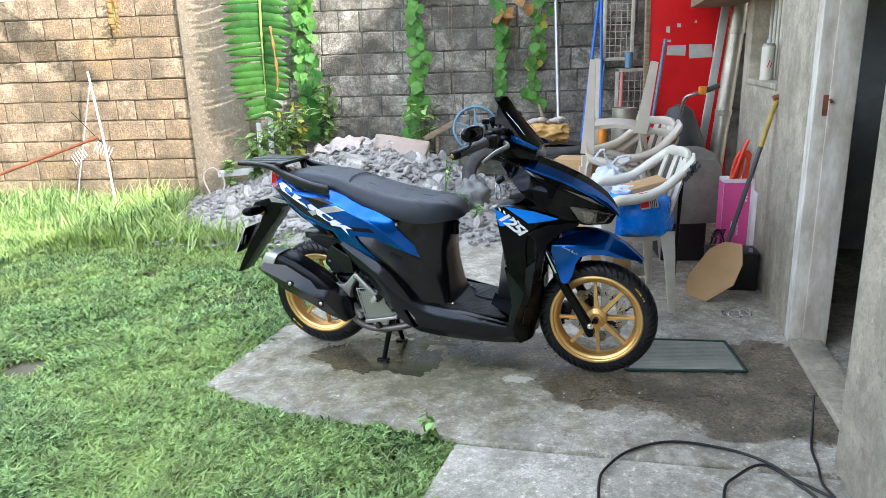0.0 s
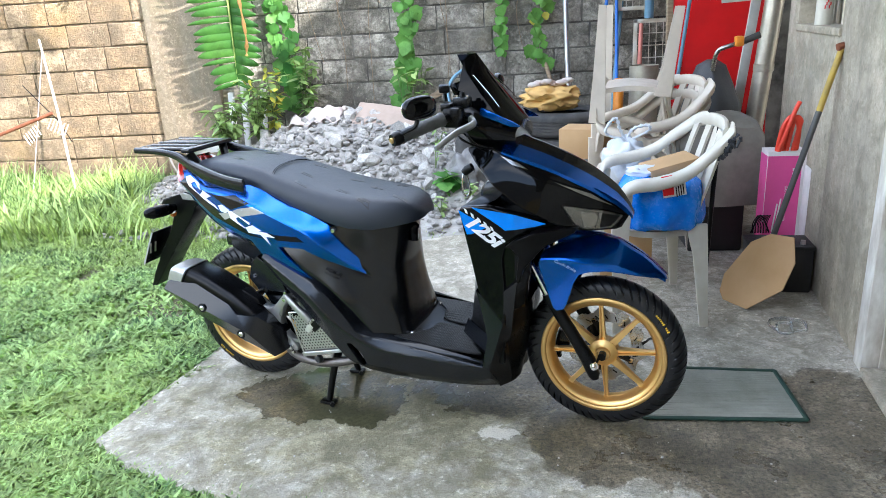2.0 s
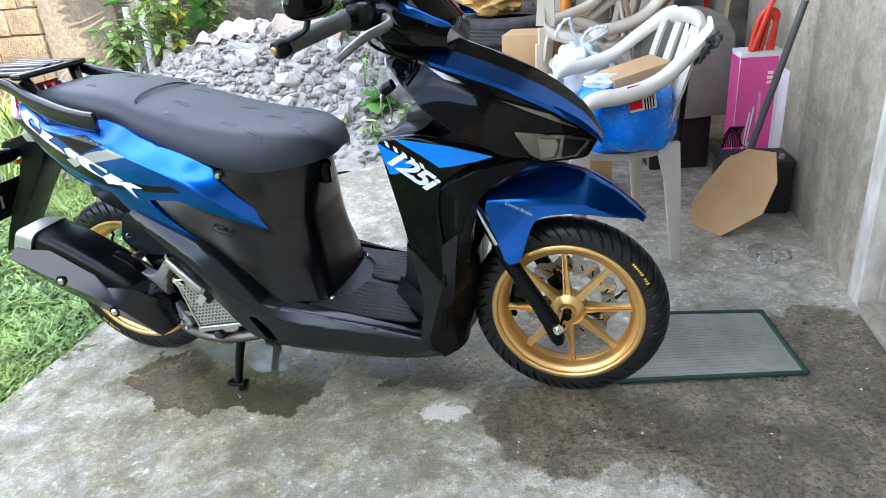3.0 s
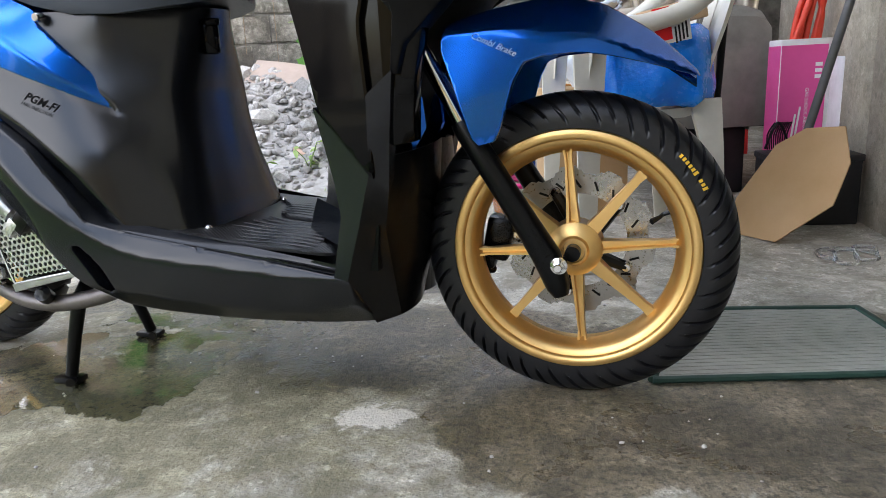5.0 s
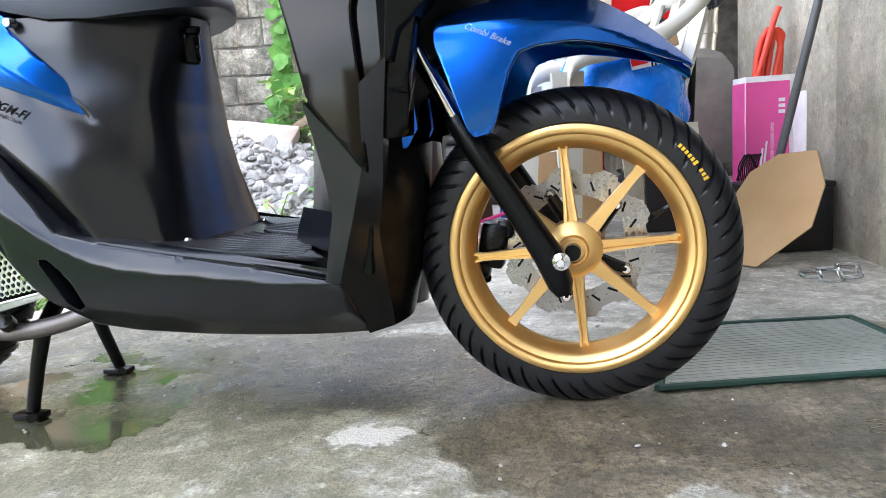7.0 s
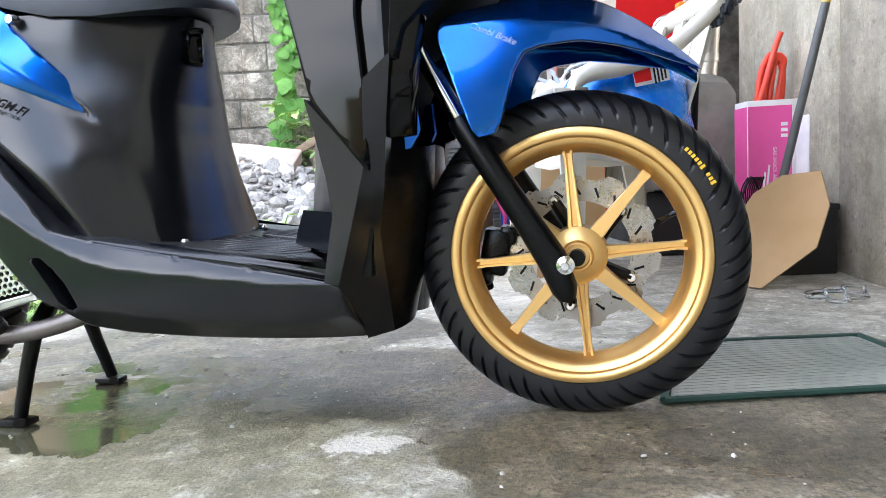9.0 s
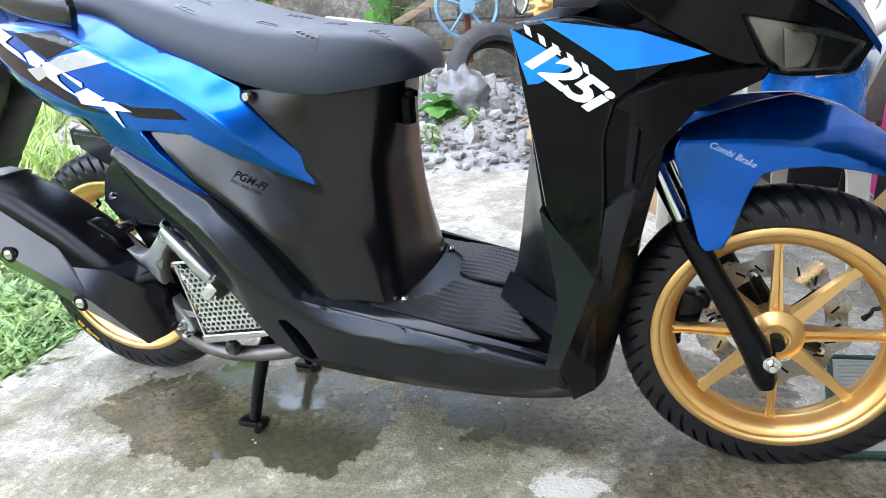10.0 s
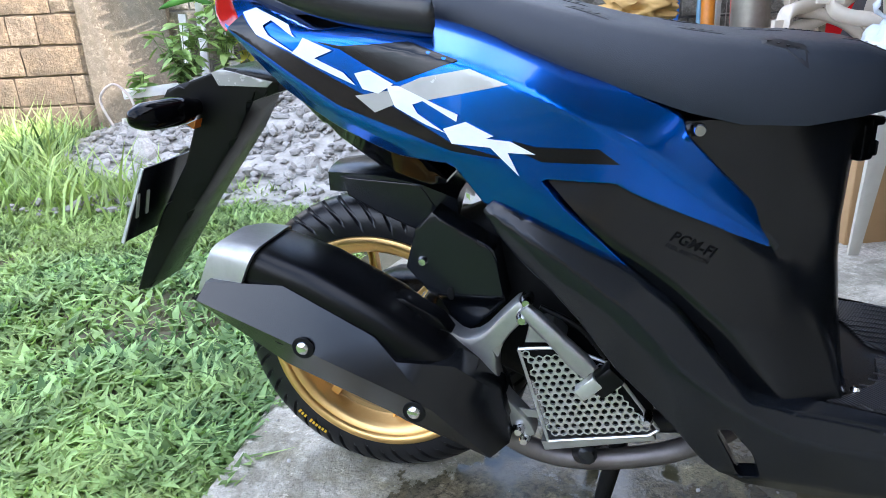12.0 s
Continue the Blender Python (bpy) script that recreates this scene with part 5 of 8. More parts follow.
c0, cm, c1 = (bm.verts.new(P(*q)) for q in ((-.160, .272, .428), (.0, .274, .363), (.158, .276, .298)))
b0, b1, b2 = (bm.verts.new(P(*q)) for q in ((-.186, .246, .418), (-.054, .244, .328), (.224, .236, .204)))
e0, e1 = (bm.verts.new(P(*q)) for q in ((.232, .205, .288), (.246, .208, .212)))
for f in ((tl, a1, cm, c0), (a1, a2, cm), (a2, a3, c1, cm), (a3, a4, c1), (c0, cm, b1, b0), (cm, c1, b2, b1), (c1, a4, e0), (c1, e0, e1, b2)):
    bm.faces.new(f)
rim = [tl, a1, a2, a3, a4, e0, e1, b2, b1, b0, c0]
low = [bm.verts.new(v.co + Vector((0, .05, 0))) for v in rim]
for k in range(11):
    bm.faces.new((rim[k], rim[(k + 1) % 11], low[(k + 1) % 11], low[k]))
bmesh.ops.bevel(bm, geom=[e for e in bm.edges if len(e.link_faces) == 2 and e.calc_face_angle(0) > .15], offset=.004, segments=2, affect="EDGES", profile=.5)
shield_ob = part("heat_shield", bm, M["cover_black"], silencer, "matte black heat shield", 50)
for u, w, vb in ((-.012, .371, .274), (.136, .295, .280)):
    bm = bmesh.new()
    lathe(bm, [(0, .006), (.005, .006), (.008, .004), (.0095, .0), (.0095, -.004)], 16, Matrix.Translation(P(u, vb, w)) @ Matrix.Rotation(radians(90), 4, "X"))
    part("bolt", bm, M["chrome"], shield_ob, "chrome bolt")
    bm = bmesh.new()
    lathe(bm, [(.0095, .0016), (.0145, .0016), (.0155, .0)], 20, Matrix.Translation(P(u, vb - .0005, w)) @ Matrix.Rotation(radians(90), 4, "X"))
    part("bolt_seat", bm, M["dark"], shield_ob)
bm = bmesh.new()
shell(bm, soften([(-.058, .382), (-.036, .376), (-.033, .367), (-.054, .371)], 1), .268, .002, side, .006, .001)
part("slot", bm, M["dark"], shield_ob)
bm = bmesh.new()
shell(bm, [(.055, .41), (.10, .412), (.150, .385), (.165, .362), (.12, .372), (.075, .392)], .19, .03, side, .012, .006)
part("mount_lug", bm, M["matte_black"], silencer)
bm = bmesh.new()
tube(bm, [P(.118, .12, .381), P(.118, .178, .381)], .013, 16)
tube(bm, [P(.118, .178, .381), P(.118, .190, .381)], .010, 6)
part("silencer_bolt", bm, M["chrome"], silencer, "chrome mounting bolt")
bm = bmesh.new()
tube(bm, curve_pts([P(.222, .155, .222), P(.235, .150, .185), P(.283, .145, .158), P(.349, .140, .150), P(.43, .135, .163), P(.487, .125, .180), P(.56, .08, .20), P(.60, .02, .25)], 6), .0155, 16)
part("exhaust_pipe", bm, M["pipe"], scooter, "heat-stained exhaust pipe")

# stay, airbox plate, hugger, guard, footpeg
bm = bmesh.new()
shell(bm, soften([(.128, .384), (.150, .374), (.178, .350), (.203, .357), (.238, .396), (.256, .414), (.272, .408), (.270, .392), (.236, .352), (.223, .315), (.232, .270), (.272, .226), (.280, .206), (.262, .198), (.240, .215), (.206, .256), (.190, .315), (.160, .334), (.134, .362)], 1, .2), .178, .030, side, .012, .008)
part("silencer_stay", bm, M["alloy"], scooter, "cast alloy three-armed silencer stay")
for u, v, w in ((.263, .19, .395), (.262, .175, .200), (.255, .18, .218), (.117, .134, .447), (.425, .178, .252), (.268, .185, .418)):
    bm = bmesh.new()
    lathe(bm, [(0, .012), (.005, .012), (.0065, .009), (.0085, .005), (.0095, .0), (.0095, -.01)], 12, Matrix.Translation(P(u, v, w)) @ Matrix.Rotation(radians(90), 4, "X"))
    part("bolt", bm, M["chrome"], scooter, "chrome bolt")
bm = bmesh.new()
shell(bm, ([(.133, .517), (.218, .467), (.232, .387), (.180, .338), (.160, .340), (.134, .385), (.091, .436), (.107, .492)]), lambda u, w: .128 + .012 * (1 if w > .39 else 0), .05, side, .014, .005)
airbox = part("airbox_plate", bm, M["satin_grey"], scooter, "matte black splash plate")
bm = bmesh.new()
shell(bm, soften([(.150, .408), (.158, .412), (.160, .392), (.151, .390)], 1), .1415, .003, side, .006, .001)
part("slot", bm, M["dark"], airbox)
bm = bmesh.new()
rings = []
for u, w, hw in ((-.055, .553, .045), (-.02, .556, .058), (.04, .552, .060), (.10, .540, .062), (.15, .52, .06)):
    rings.append([P(u, -hw, w - .035), P(u, -hw, w - .006), P(u, -hw * .7, w), P(u, 0, w + .003), P(u, hw * .7, w), P(u, hw, w - .006), P(u, hw, w - .035), P(u, hw - .006, w - .035), P(u, 0, w - .006), P(u, -hw + .006, w - .035)])
loft(bm, rings)
shell(bm, [(-.028, .545), (.096, .536), (.118, .500), (.085, .466), (.03, .49), (-.018, .516)], .064, .006, side, .014, .003)
part("rear_hugger", bm, M["satin_grey"], scooter, "charcoal rear wheel hugger")
bm = bmesh.new()
rings = []
for u, w0, w1, hw in ((.10, .30, .46, .06), (.2, .24, .50, .085), (.32, .19, .52, .10), (.42, .21, .44, .105), (.47, .23, .40, .06)):
    rings.append([P(u, b, a) for b, a in superellipse(0, (w0 + w1) / 2, hw, (w1 - w0) / 2, 16, 4)])
loft(bm, rings)
part("engine", bm, M["dark"], scooter, "dark engine block")
bm = bmesh.new()
rings = []
for u, w0, w1 in ((-.07, .20, .30), (-.02, .18, .32), (.15, .19, .33), (.35, .18, .36), (.46, .20, .34)):
    rings.append([P(u, b, a) for b, a in superellipse(-.13, (w0 + w1) / 2, .045, (w1 - w0) / 2, 16, 4)])
loft(bm, rings)
part("transmission_case", bm, M["matte_black"], scooter, "black transmission case")
bm = bmesh.new()
lathe(bm, [(0, -.05), (.055, -.05), (.06, -.04), (.06, .02), (.04, .03), (0, .03)], 24, rax)
part("rear_hub_carrier", bm, M["alloy"], rear_wheel, "alloy rear hub")

# pierced radiator guard
gout = [(.254, .338), (.316, .346), (.372, .328), (.442, .232), (.430, .222), (.295, .195)]
bm = bmesh.new()
pitch, hole = .0112, .0039
ga = math.atan2(.027, .14)
cells = []
for i in range(-14, 15):
    for j in range(-14, 15):
        a, b = i * pitch + (j % 2) * pitch / 2, j * pitch * .866
        cells.append((.345 + a * math.cos(ga) - b * math.sin(ga), .268 + a * math.sin(ga) + b * math.cos(ga)))
dd, inside = dist_to(gout, cells)
for (a, b), q, ok in zip(cells, dd, inside):
    if ok and q > .0075:
        hexo = [(pitch * .5774 * math.cos(math.pi / 6 + k * math.pi / 3 + ga), pitch * .5774 * math.sin(math.pi / 6 + k * math.pi / 3 + ga)) for k in range(6)]
        oc = []
        for k in range(6):
            x0, x1 = hexo[k], hexo[(k + 1) % 6]
            oc += [x0, ((x0[0] + x1[0]) / 2, (x0[1] + x1[1]) / 2)]
        rows = []
        for sc, v in ((1.0, .172), (hole, .172), (hole * .93, .1685)):
            if sc == 1.0:
                rows.append([P(a + x, v, b + y) for x, y in oc])
            else:
                rows.append([P(a + sc * math.cos(math.atan2(y, x)), v, b + sc * math.sin(math.atan2(y, x))) for x, y in oc])
        loft(bm, rows, True, False)
for a, b in zip(gout, gout[1:] + gout[:1]):
    tube(bm, [P(a[0], .1705, a[1]), P(b[0], .1705, b[1])], .0024, 6)
bmesh.ops.remove_doubles(bm, verts=bm.verts, dist=2e-5)
rad_guard = part("radiator_guard", bm, M["guard"], scooter, "pierced silver radiator guard", 25)
bm = bmesh.new()
shell(bm, [(.258, .334), (.315, .341), (.370, .324), (.436, .230), (.298, .200)], .158, .06, side, .02, .003)
part("radiator", bm, M["dark"], rad_guard, "dark radiator core")
bm = bmesh.new()
shell(bm, [(.262, .345), (.268, .375), (.30, .380), (.318, .360), (.316, .349)], .168, .03, side, .012, .006)
part("radiator_tank", bm, M["alloy"], rad_guard, "cast alloy radiator tank")
bm = bmesh.new()
shell(bm, [(.255, .245), (.282, .243), (.284, .232), (.258, .232)], .172, .004, side, .012, .001)
part("mounting_tab", bm, M["alloy"], rad_guard)
bm = bmesh.new()
shell(bm, [(.285, .192), (.435, .222), (.44, .214), (.29, .178)], .171, .03, side, .012, .003)
part("radiator_frame", bm, M["alloy"], rad_guard, "cast alloy radiator frame")
bm = bmesh.new()
tube(bm, [P(.34, .15, .165), P(.35, .168, .178), P(.35, .172, .178)], [.014, .014, .008], 12)
part("drain_plug", bm, M["rubber"], scooter, "black rubber bung")
bm = bmesh.new()
tube(bm, [P(.415, .12, .21), P(.47, .11, .21)], .017, 12)
part("hose", bm, M["rubber"], scooter, "black coolant hose")
bm = bmesh.new()
rings = []
for (u, w), a, b in (((.266, .412), .008, .006), ((.280, .398), .011, .009), ((.312, .366), .012, .010), ((.336, .342), .014, .011), ((.350, .328), .012, .009)):
    d = Vector((.7, 0, -.72))
    rings.append([P(u, .196, w) + Vector((.72, 0, .7)) * q + Vector((0, -1, 0)) * r for q, r in superellipse(0, 0, a, b, 14, 3)])
loft(bm, rings)
peg = part("pillion_footpeg", bm, M["alloy"], scooter, "folded polished alloy footpeg", 45)
bm = bmesh.new()
box(bm, P(.372, .192, .316), (.030, .028, .040), Matrix.Rotation(radians(45), 3, "Y"), .005)
tube(bm, curve_pts([P(.285, .185, .41), P(.335, .186, .385), P(.37, .188, .345)], 5), .004, 8)
part("peg_hinge", bm, M["matte_black"], peg)
bm = bmesh.new()
box(bm, P(.350, .198, .306), (.020, .018, .034), Matrix.Rotation(radians(45), 3, "Y"), .003)
part("peg_tip", bm, M["guard"], peg)

# centre stand
bm = bmesh.new()
tube(bm, curve_pts([P(.390, .128, .155), P(.388, .09, .190), P(.375, .04, .205), P(.350, -.01, .195), P(.334, -.045, .150)], 5), .0145, 12)
stand = part("centre_stand", bm, M["matte_black"], scooter, "black centre stand with two legs")
for u0, v0, v1, u1 in ((.390, .126, .150, .356), (.332, -.046, -.078, .349)):
    bm = bmesh.new()
    tube(bm, [P(u0, v0, .165), P((u0 + u1) / 2, (v0 + v1) / 2, .09), P(u1 + .004, v1, .014)], [.0135, .012, .011], 12)
    leg = part("stand_leg", bm, M["matte_black"], stand)
    bm = bmesh.new()
    box(bm, P(u1, v1, .007), (.055, .030, .012), None, .004)
    tube(bm, [P(u1 + .02, v1 + .012, .010), P(u1 + .034, v1 + .035, .016)], [.006, .008], 8)
    part("stand_foot", bm, M["matte_black"], leg)

# seat details: seam, pressed marks, latch, bolts
bm = bmesh.new()
for off in (0.0, .006):
    pts = []
    for k in range(25):
        v = -.150 + .300 * k / 24
        a = v / .157
        uu = .205 + off + .035 * abs(a) ** 2
        pts.append(P(uu, v, .7385 + (.8095 - .28 * (uu - .205) - .7385) * max(0.0, 1 - abs(a) ** 4.2) ** 0.55 + .0012))
    tube(bm, pts, .0011, 5)
part("seam", bm, M["dark"], seat, "double-stitched seam")
for u, v, a in ((.06, .05, 12), (.10, -.07, -12), (.30, .03, 12), (.28, -.09, -12), (.33, .115, 14), (.44, -.05, -12), (.46, .085, 12), (.54, .0, 10), (.55, .125, 16), (.60, -.07, -12), (.645, .06, 12)):
    ca, sa = math.cos(radians(a)), math.sin(radians(a))
    bm = bmesh.new()
    rows = []
    for y in (-.010, -.009, 0.0, .009, .010):
        row = []
        for k in range(9):
            x = -.030 + .0075 * k + .5 * y
            p = P(u + x * ca - y * sa, v + x * sa + y * ca, 1.0)
            hit = seat_tree.ray_cast(p, Vector((0, 0, -1)))[0] or Vector((p.x, p.y, .70))
            row.append(hit + Vector((0, 0, .0011 if abs(y) < .0095 and 0 < k < 8 else -.0005)))
        rows.append(row)
    loft(bm, rows, False, False)
    mark = part("pressed_mark", bm, M["rubber"], seat, "small raised patch", 20)
    bm = bmesh.new()
    for k in range(4):
        x = -.016 + .010 * k
        p = P(u + x * ca, v + x * sa, 1.0)
        hit = seat_tree.ray_cast(p, Vector((0, 0, -1)))[0] or Vector((p.x, p.y, .70))
        box(bm, hit + Vector((0, 0, .0012)), (.0022, .009, .0008), Matrix.Rotation(radians(-a - 14), 3, "Z"))
    part("slot", bm, M["rubber"], mark)
bm = bmesh.new()
box(bm, P(.662, .020, .596), (.026, .050, .050), Matrix.Rotation(radians(38), 3, "Z"), .006)
box(bm, P(.668, .022, .622), (.024, .052, .012), Matrix.Rotation(radians(38), 3, "Z"), .004)
box(bm, P(.676, .026, .588), (.006, .034, .020), Matrix.Rotation(radians(38), 3, "Z"), .003)
part("seat_latch", bm, M["smoked"], scooter, "black folding hook under the seat")
for place in (side, other):
    bm = bmesh.new()
    lathe(bm, [(0, .004), (.006, .004), (.0075, .001), (.0075, -.01)], 12, Matrix.Translation(place(.463, .178, .637)) @ Matrix.Rotation(radians(90 if place is side else -90), 4, "X"))
    part("bolt", bm, M["chrome"], scooter, "chrome bolt")

# floor mats with curved ribs
for place in (side, other):
    bm = bmesh.new()
    shell(bm, soften([(.60, .165), (.66, .150), (.72, .09), (.735, .012), (.86, .012), (.875, .10), (.930, .165), (.80, .178)], 1, .15), lambda u, v: .3045 - .115 * (u - .58) * .98 + .001, .006, lambda u, h, v: place(u, v, h), .02, .003)
    mat_ob = part("floor_mat", bm, M["ribbed"], floorboard, "black rubber floor mat")
    for k in range(9):
        bm = bmesh.new()
        v0 = .022 + .017 * k
        pts = curve_pts([place(.735 - .012 * k * (v0 / .15), v0, .289 + .0015), place(.78, v0 + .006, .2835), place(.83, v0 - .004, .2775), place(.868 + .003 * k, v0 + .002, .2735)], 5)
        tube(bm, pts, .0012, 5)
        part("rib", bm, M["rubber"], mat_ob)
    bm = bmesh.new()
    lathe(bm, [(0, .003), (.004, .003), (.006, .001), (.007, -.002)], 10, Matrix.Translation(place(.682, .125, .2945)))
    part("screw", bm, M["chrome"], floorboard)
    bm = bmesh.new()
    rows = []
    for u, w in ((.505, .366), (.522, .336), (.545, .314), (.60, .304), (.70, .287), (.80, .271), (.90, .254), (.943, .247)):
        vo, vi = skirt_v(u, w) - .004, .182
        rows.append([place(u, vo, w - .002), place(u, vo - .004, w + .002), place(u, vi, w + .006), place(u, vi, w - .010), place(u, vo, w - .010)])
    loft(bm, rows)
    part("floor_trim", bm, M["satin_grey"], floorboard, "satin grey strip along the floorboard", 30)

# graphics on the flanks, as plain shapes
def graphic(name, outline, vf, material, label="", lift=.0016, parent=None, step=.006):
    for place in (side, other):
        bm = bmesh.new()
        shell(bm, outline, lambda u, w: vf(u, w) + lift, .0008, place, step, 0)
        part(name, bm, material, parent or scooter, label)


graphic("black_graphic", [(.009, .748), (.049, .742), (.135, .745), (.197, .724), (.123, .701), (.091, .716), (.049, .738)], tail_v, M["decal_black"], "black tail graphic", .0014)
graphic("black_graphic", [(-.136, .765), (-.114, .781), (-.084, .754), (-.025, .732), (.011, .716), (.077, .687), (.121, .671), (.189, .632), (.262, .612), (.188, .623), (.119, .648), (.042, .673), (-.044, .717)], tail_v, M["decal_black"], "black tail graphic", .0014)
graphic("black_graphic", [(.259, .635), (.286, .628), (.355, .624), (.378, .606), (.292, .611), (.271, .621)], tail_v, M["decal_black"], "black tail graphic", .0014)
graphic("silver_graphic", [(.123, .695), (.153, .706), (.211, .715), (.255, .697), (.155, .680)], tail_v, M["decal_grey"], "silver tail graphic", .0021)
graphic("silver_graphic", [(.067, .685), (.116, .692), (.123, .677), (.093, .666)], tail_v, M["decal_grey"], "silver tail graphic", .0021)
for o in ([(-.112, .784), (-.092, .789), (-.035, .767), (-.019, .752), (-.063, .773), (-.074, .767), (-.064, .755), (-.017, .732), (-.025, .735), (-.084, .756)], [(-.006, .752), (.038, .737), (.011, .728), (.052, .712), (.069, .697), (.011, .719), (-.025, .734), (-.014, .742)], [(.068, .711), (.088, .715), (.119, .699), (.099, .688), (.078, .693)], [(.110, .697), (.125, .697), (.197, .665), (.195, .657), (.155, .680), (.142, .676), (.148, .666), (.182, .644), (.159, .653), (.120, .673)], [(.179, .649), (.206, .657), (.238, .641), (.229, .638), (.257, .635), (.285, .620), (.254, .622), (.267, .595), (.234, .628), (.189, .632)]):
    graphic("white_graphic", o, tail_v, M["decal_white"], "white angular tail graphic", .0029)
graphic("blue_graphic", [(.928, .738), (1.05, .722), (1.133, .692), (1.10, .685), (1.023, .676), (1.001, .692)], shield_v, M["decal_blue"], "bright blue shield graphic")
graphic("blue_graphic", [(.889, .729), (.902, .687), (.912, .659), (.926, .660), (.968, .681), (.931, .706)], shield_v, M["decal_blue"], "bright blue shield graphic")
for k in range(5):
    au, aw = .906 + .0185 * k, .7345 - .0118 * k
    graphic("white_bar", [(au, aw), (au + .0085, aw - .0052), (au + .0115, aw - .021 + .004), (au + .0035, aw - .012)], shield_v, M["decal_white"], "short white bar on the shield", .0016)
for place, sgn in ((side, 1), (other, -1)):
    bm = text_mesh("125i", .053, .0004, .88, 0.30, .0018)
    ang = math.radians(-36 if sgn > 0 else 36)
    base = Matrix.Translation(place(.956, .2048, .672)) @ (Matrix.Rotation(radians(90), 4, "X") if sgn > 0 else Matrix.Rotation(radians(180), 4, "Z") @ Matrix.Rotation(radians(90), 4, "X")) @ Matrix.Rotation(ang, 4, "Z") @ Matrix.Diagonal((1.45, 1, 1, 1))
    move(bm, base)
    part("lettering", bm, M["decal_white"], scooter, "white slanted number lettering")
    bm = text_mesh("Combi Brake", .0125, .0003, 1.0, 0.3)
    base = Matrix.Translation(place(1.172, .1205, .556)) @ (Matrix.Rotation(radians(90), 4, "X") if sgn > 0 else Matrix.Rotation(radians(180), 4, "Z") @ Matrix.Rotation(radians(90), 4, "X")) @ Matrix.Rotation(radians(-25 * sgn), 4, "Z")
    move(bm, base)
    for v in bm.verts:
        v.co.y = -sgn * (mg_v(v.co.x, v.co.z) + .0008)
    part("lettering", bm, M["decal_white"], mudguard, "small white lettering")
    bm = text_mesh("FUEL INJECTION", .0070, .0004, 1.05, 0.2)
    base = Matrix.Translation(place(.457, .2035, .499)) @ (Matrix.Rotation(radians(90), 4, "X") if sgn > 0 else Matrix.Rotation(radians(180), 4, "Z") @ Matrix.Rotation(radians(90), 4, "X")) @ Matrix.Rotation(radians(-25 * sgn), 4, "Z")
    move(bm, base)
    for v in bm.verts:
        v.co.y = -sgn * (cover_v(v.co.x, v.co.z) + .0008)
    part("lettering", bm, M["dark"], scooter, "small dark lettering")
    bm = text_mesh("PGM-FI", .017, .0004, 1.05, 0.25, .0004)
    base = Matrix.Translation(place(.463, .2035, .509)) @ (Matrix.Rotation(radians(90), 4, "X") if sgn > 0 else Matrix.Rotation(radians(180), 4, "Z") @ Matrix.Rotation(radians(90), 4, "X")) @ Matrix.Rotation(radians(-25 * sgn), 4, "Z")
    move(bm, base)
    for v in bm.verts:
        v.co.y = -sgn * (cover_v(v.co.x, v.co.z) + .0008)
    part("lettering", bm, M["dark"], scooter, "small dark lettering")
# yellow maker's marks on the tyres, as bars
for ax, ang, top in ((fax, 28, front_wheel), (rax, 222, rear_wheel)):
    bm = bmesh.new()
    for k in range(10):
        if k == 3:
            continue
        a = radians(ang + 1.75 * k)
        h = .0075 if k in (0, 4) else .0055
        box(bm, (0, 0, 0), (h, .0042, .0012), None)
        bmesh.ops.transform(bm, matrix=ax @ Matrix.Rotation(a, 4, "Z") @ Matrix.Translation((.2125, 0, .0455 if ax is rax else .0400)), verts=bm.verts[-8:])
    part("tyre_mark", bm, M["decal_yellow"], top, "row of small yellow bars")
# ---- things in the yard ----
M["beige"] = mat("dusty_beige_plastic", (0.60, 0.53, 0.44), 0.45, 0.0, (0.50, 0.44, 0.36), 7, 90, 0.0004, vary=0.08)
M["cream"] = mat("cream_plastic", (0.62, 0.59, 0.50), 0.45, 0.0, (0.52, 0.48, 0.40), 7, 90, 0.0003)
M["red_panel"] = mat("red_painted_board", (0.66, 0.008, 0.010), 0.5, 0.0, (0.54, 0.008, 0.010), 4, 60, 0.0004, spec=0.25)
M["primer"] = mat("bare_grey_patch", (0.50, 0.50, 0.47), 0.7)
M["galv"] = mat("galvanised_sheet", (0.50, 0.46, 0.38), 0.42, 0.6, (0.34, 0.31, 0.25), 6, 60, 0.0006)
M["blue_plastic"] = mat("blue_pipe", (0.02, 0.14, 0.62), 0.45, 0.0, (0.03, 0.16, 0.5), 8, 90)
M["pale_blue"] = mat("faded_blue_steel", (0.18, 0.32, 0.42), 0.5, 0.2, (0.12, 0.24, 0.34), 9, 90, 0.0004)
M["yellow"] = mat("yellow_plastic", (0.52, 0.35, 0.04), 0.5, 0.0, (0.36, 0.25, 0.06), 14, 90)
M["orange"] = mat("orange_pipe", (0.78, 0.26, 0.02), 0.45)
M["salmon"] = mat("faded_red_stick", (0.60, 0.22, 0.17), 0.6)
M["wood"] = mat("weathered_wood", (0.30, 0.22, 0.14), 0.8, 0.0, (0.16, 0.11, 0.07), 6, 60, 0.001, stretch=(1, 1, 8))
M["carton"] = mat("brown_cardboard", (0.47, 0.30, 0.15), 0.85, 0.0, (0.42, 0.26, 0.12), 5, 200, 0.0003)
M["pink"] = mat("pink_printed_card", (0.72, 0.085, 0.30), 0.55, 0.0, (0.66, 0.075, 0.27), 6, 120)
M["white_card"] = mat("white_printed_card", (0.75, 0.73, 0.72), 0.55)
M["blue_bag"] = mat("thin_blue_plastic", (0.0, 0.17, 0.80), 0.25, 0.0, (0.01, 0.26, 0.88), 14, 60, 0.004, spec=0.4)
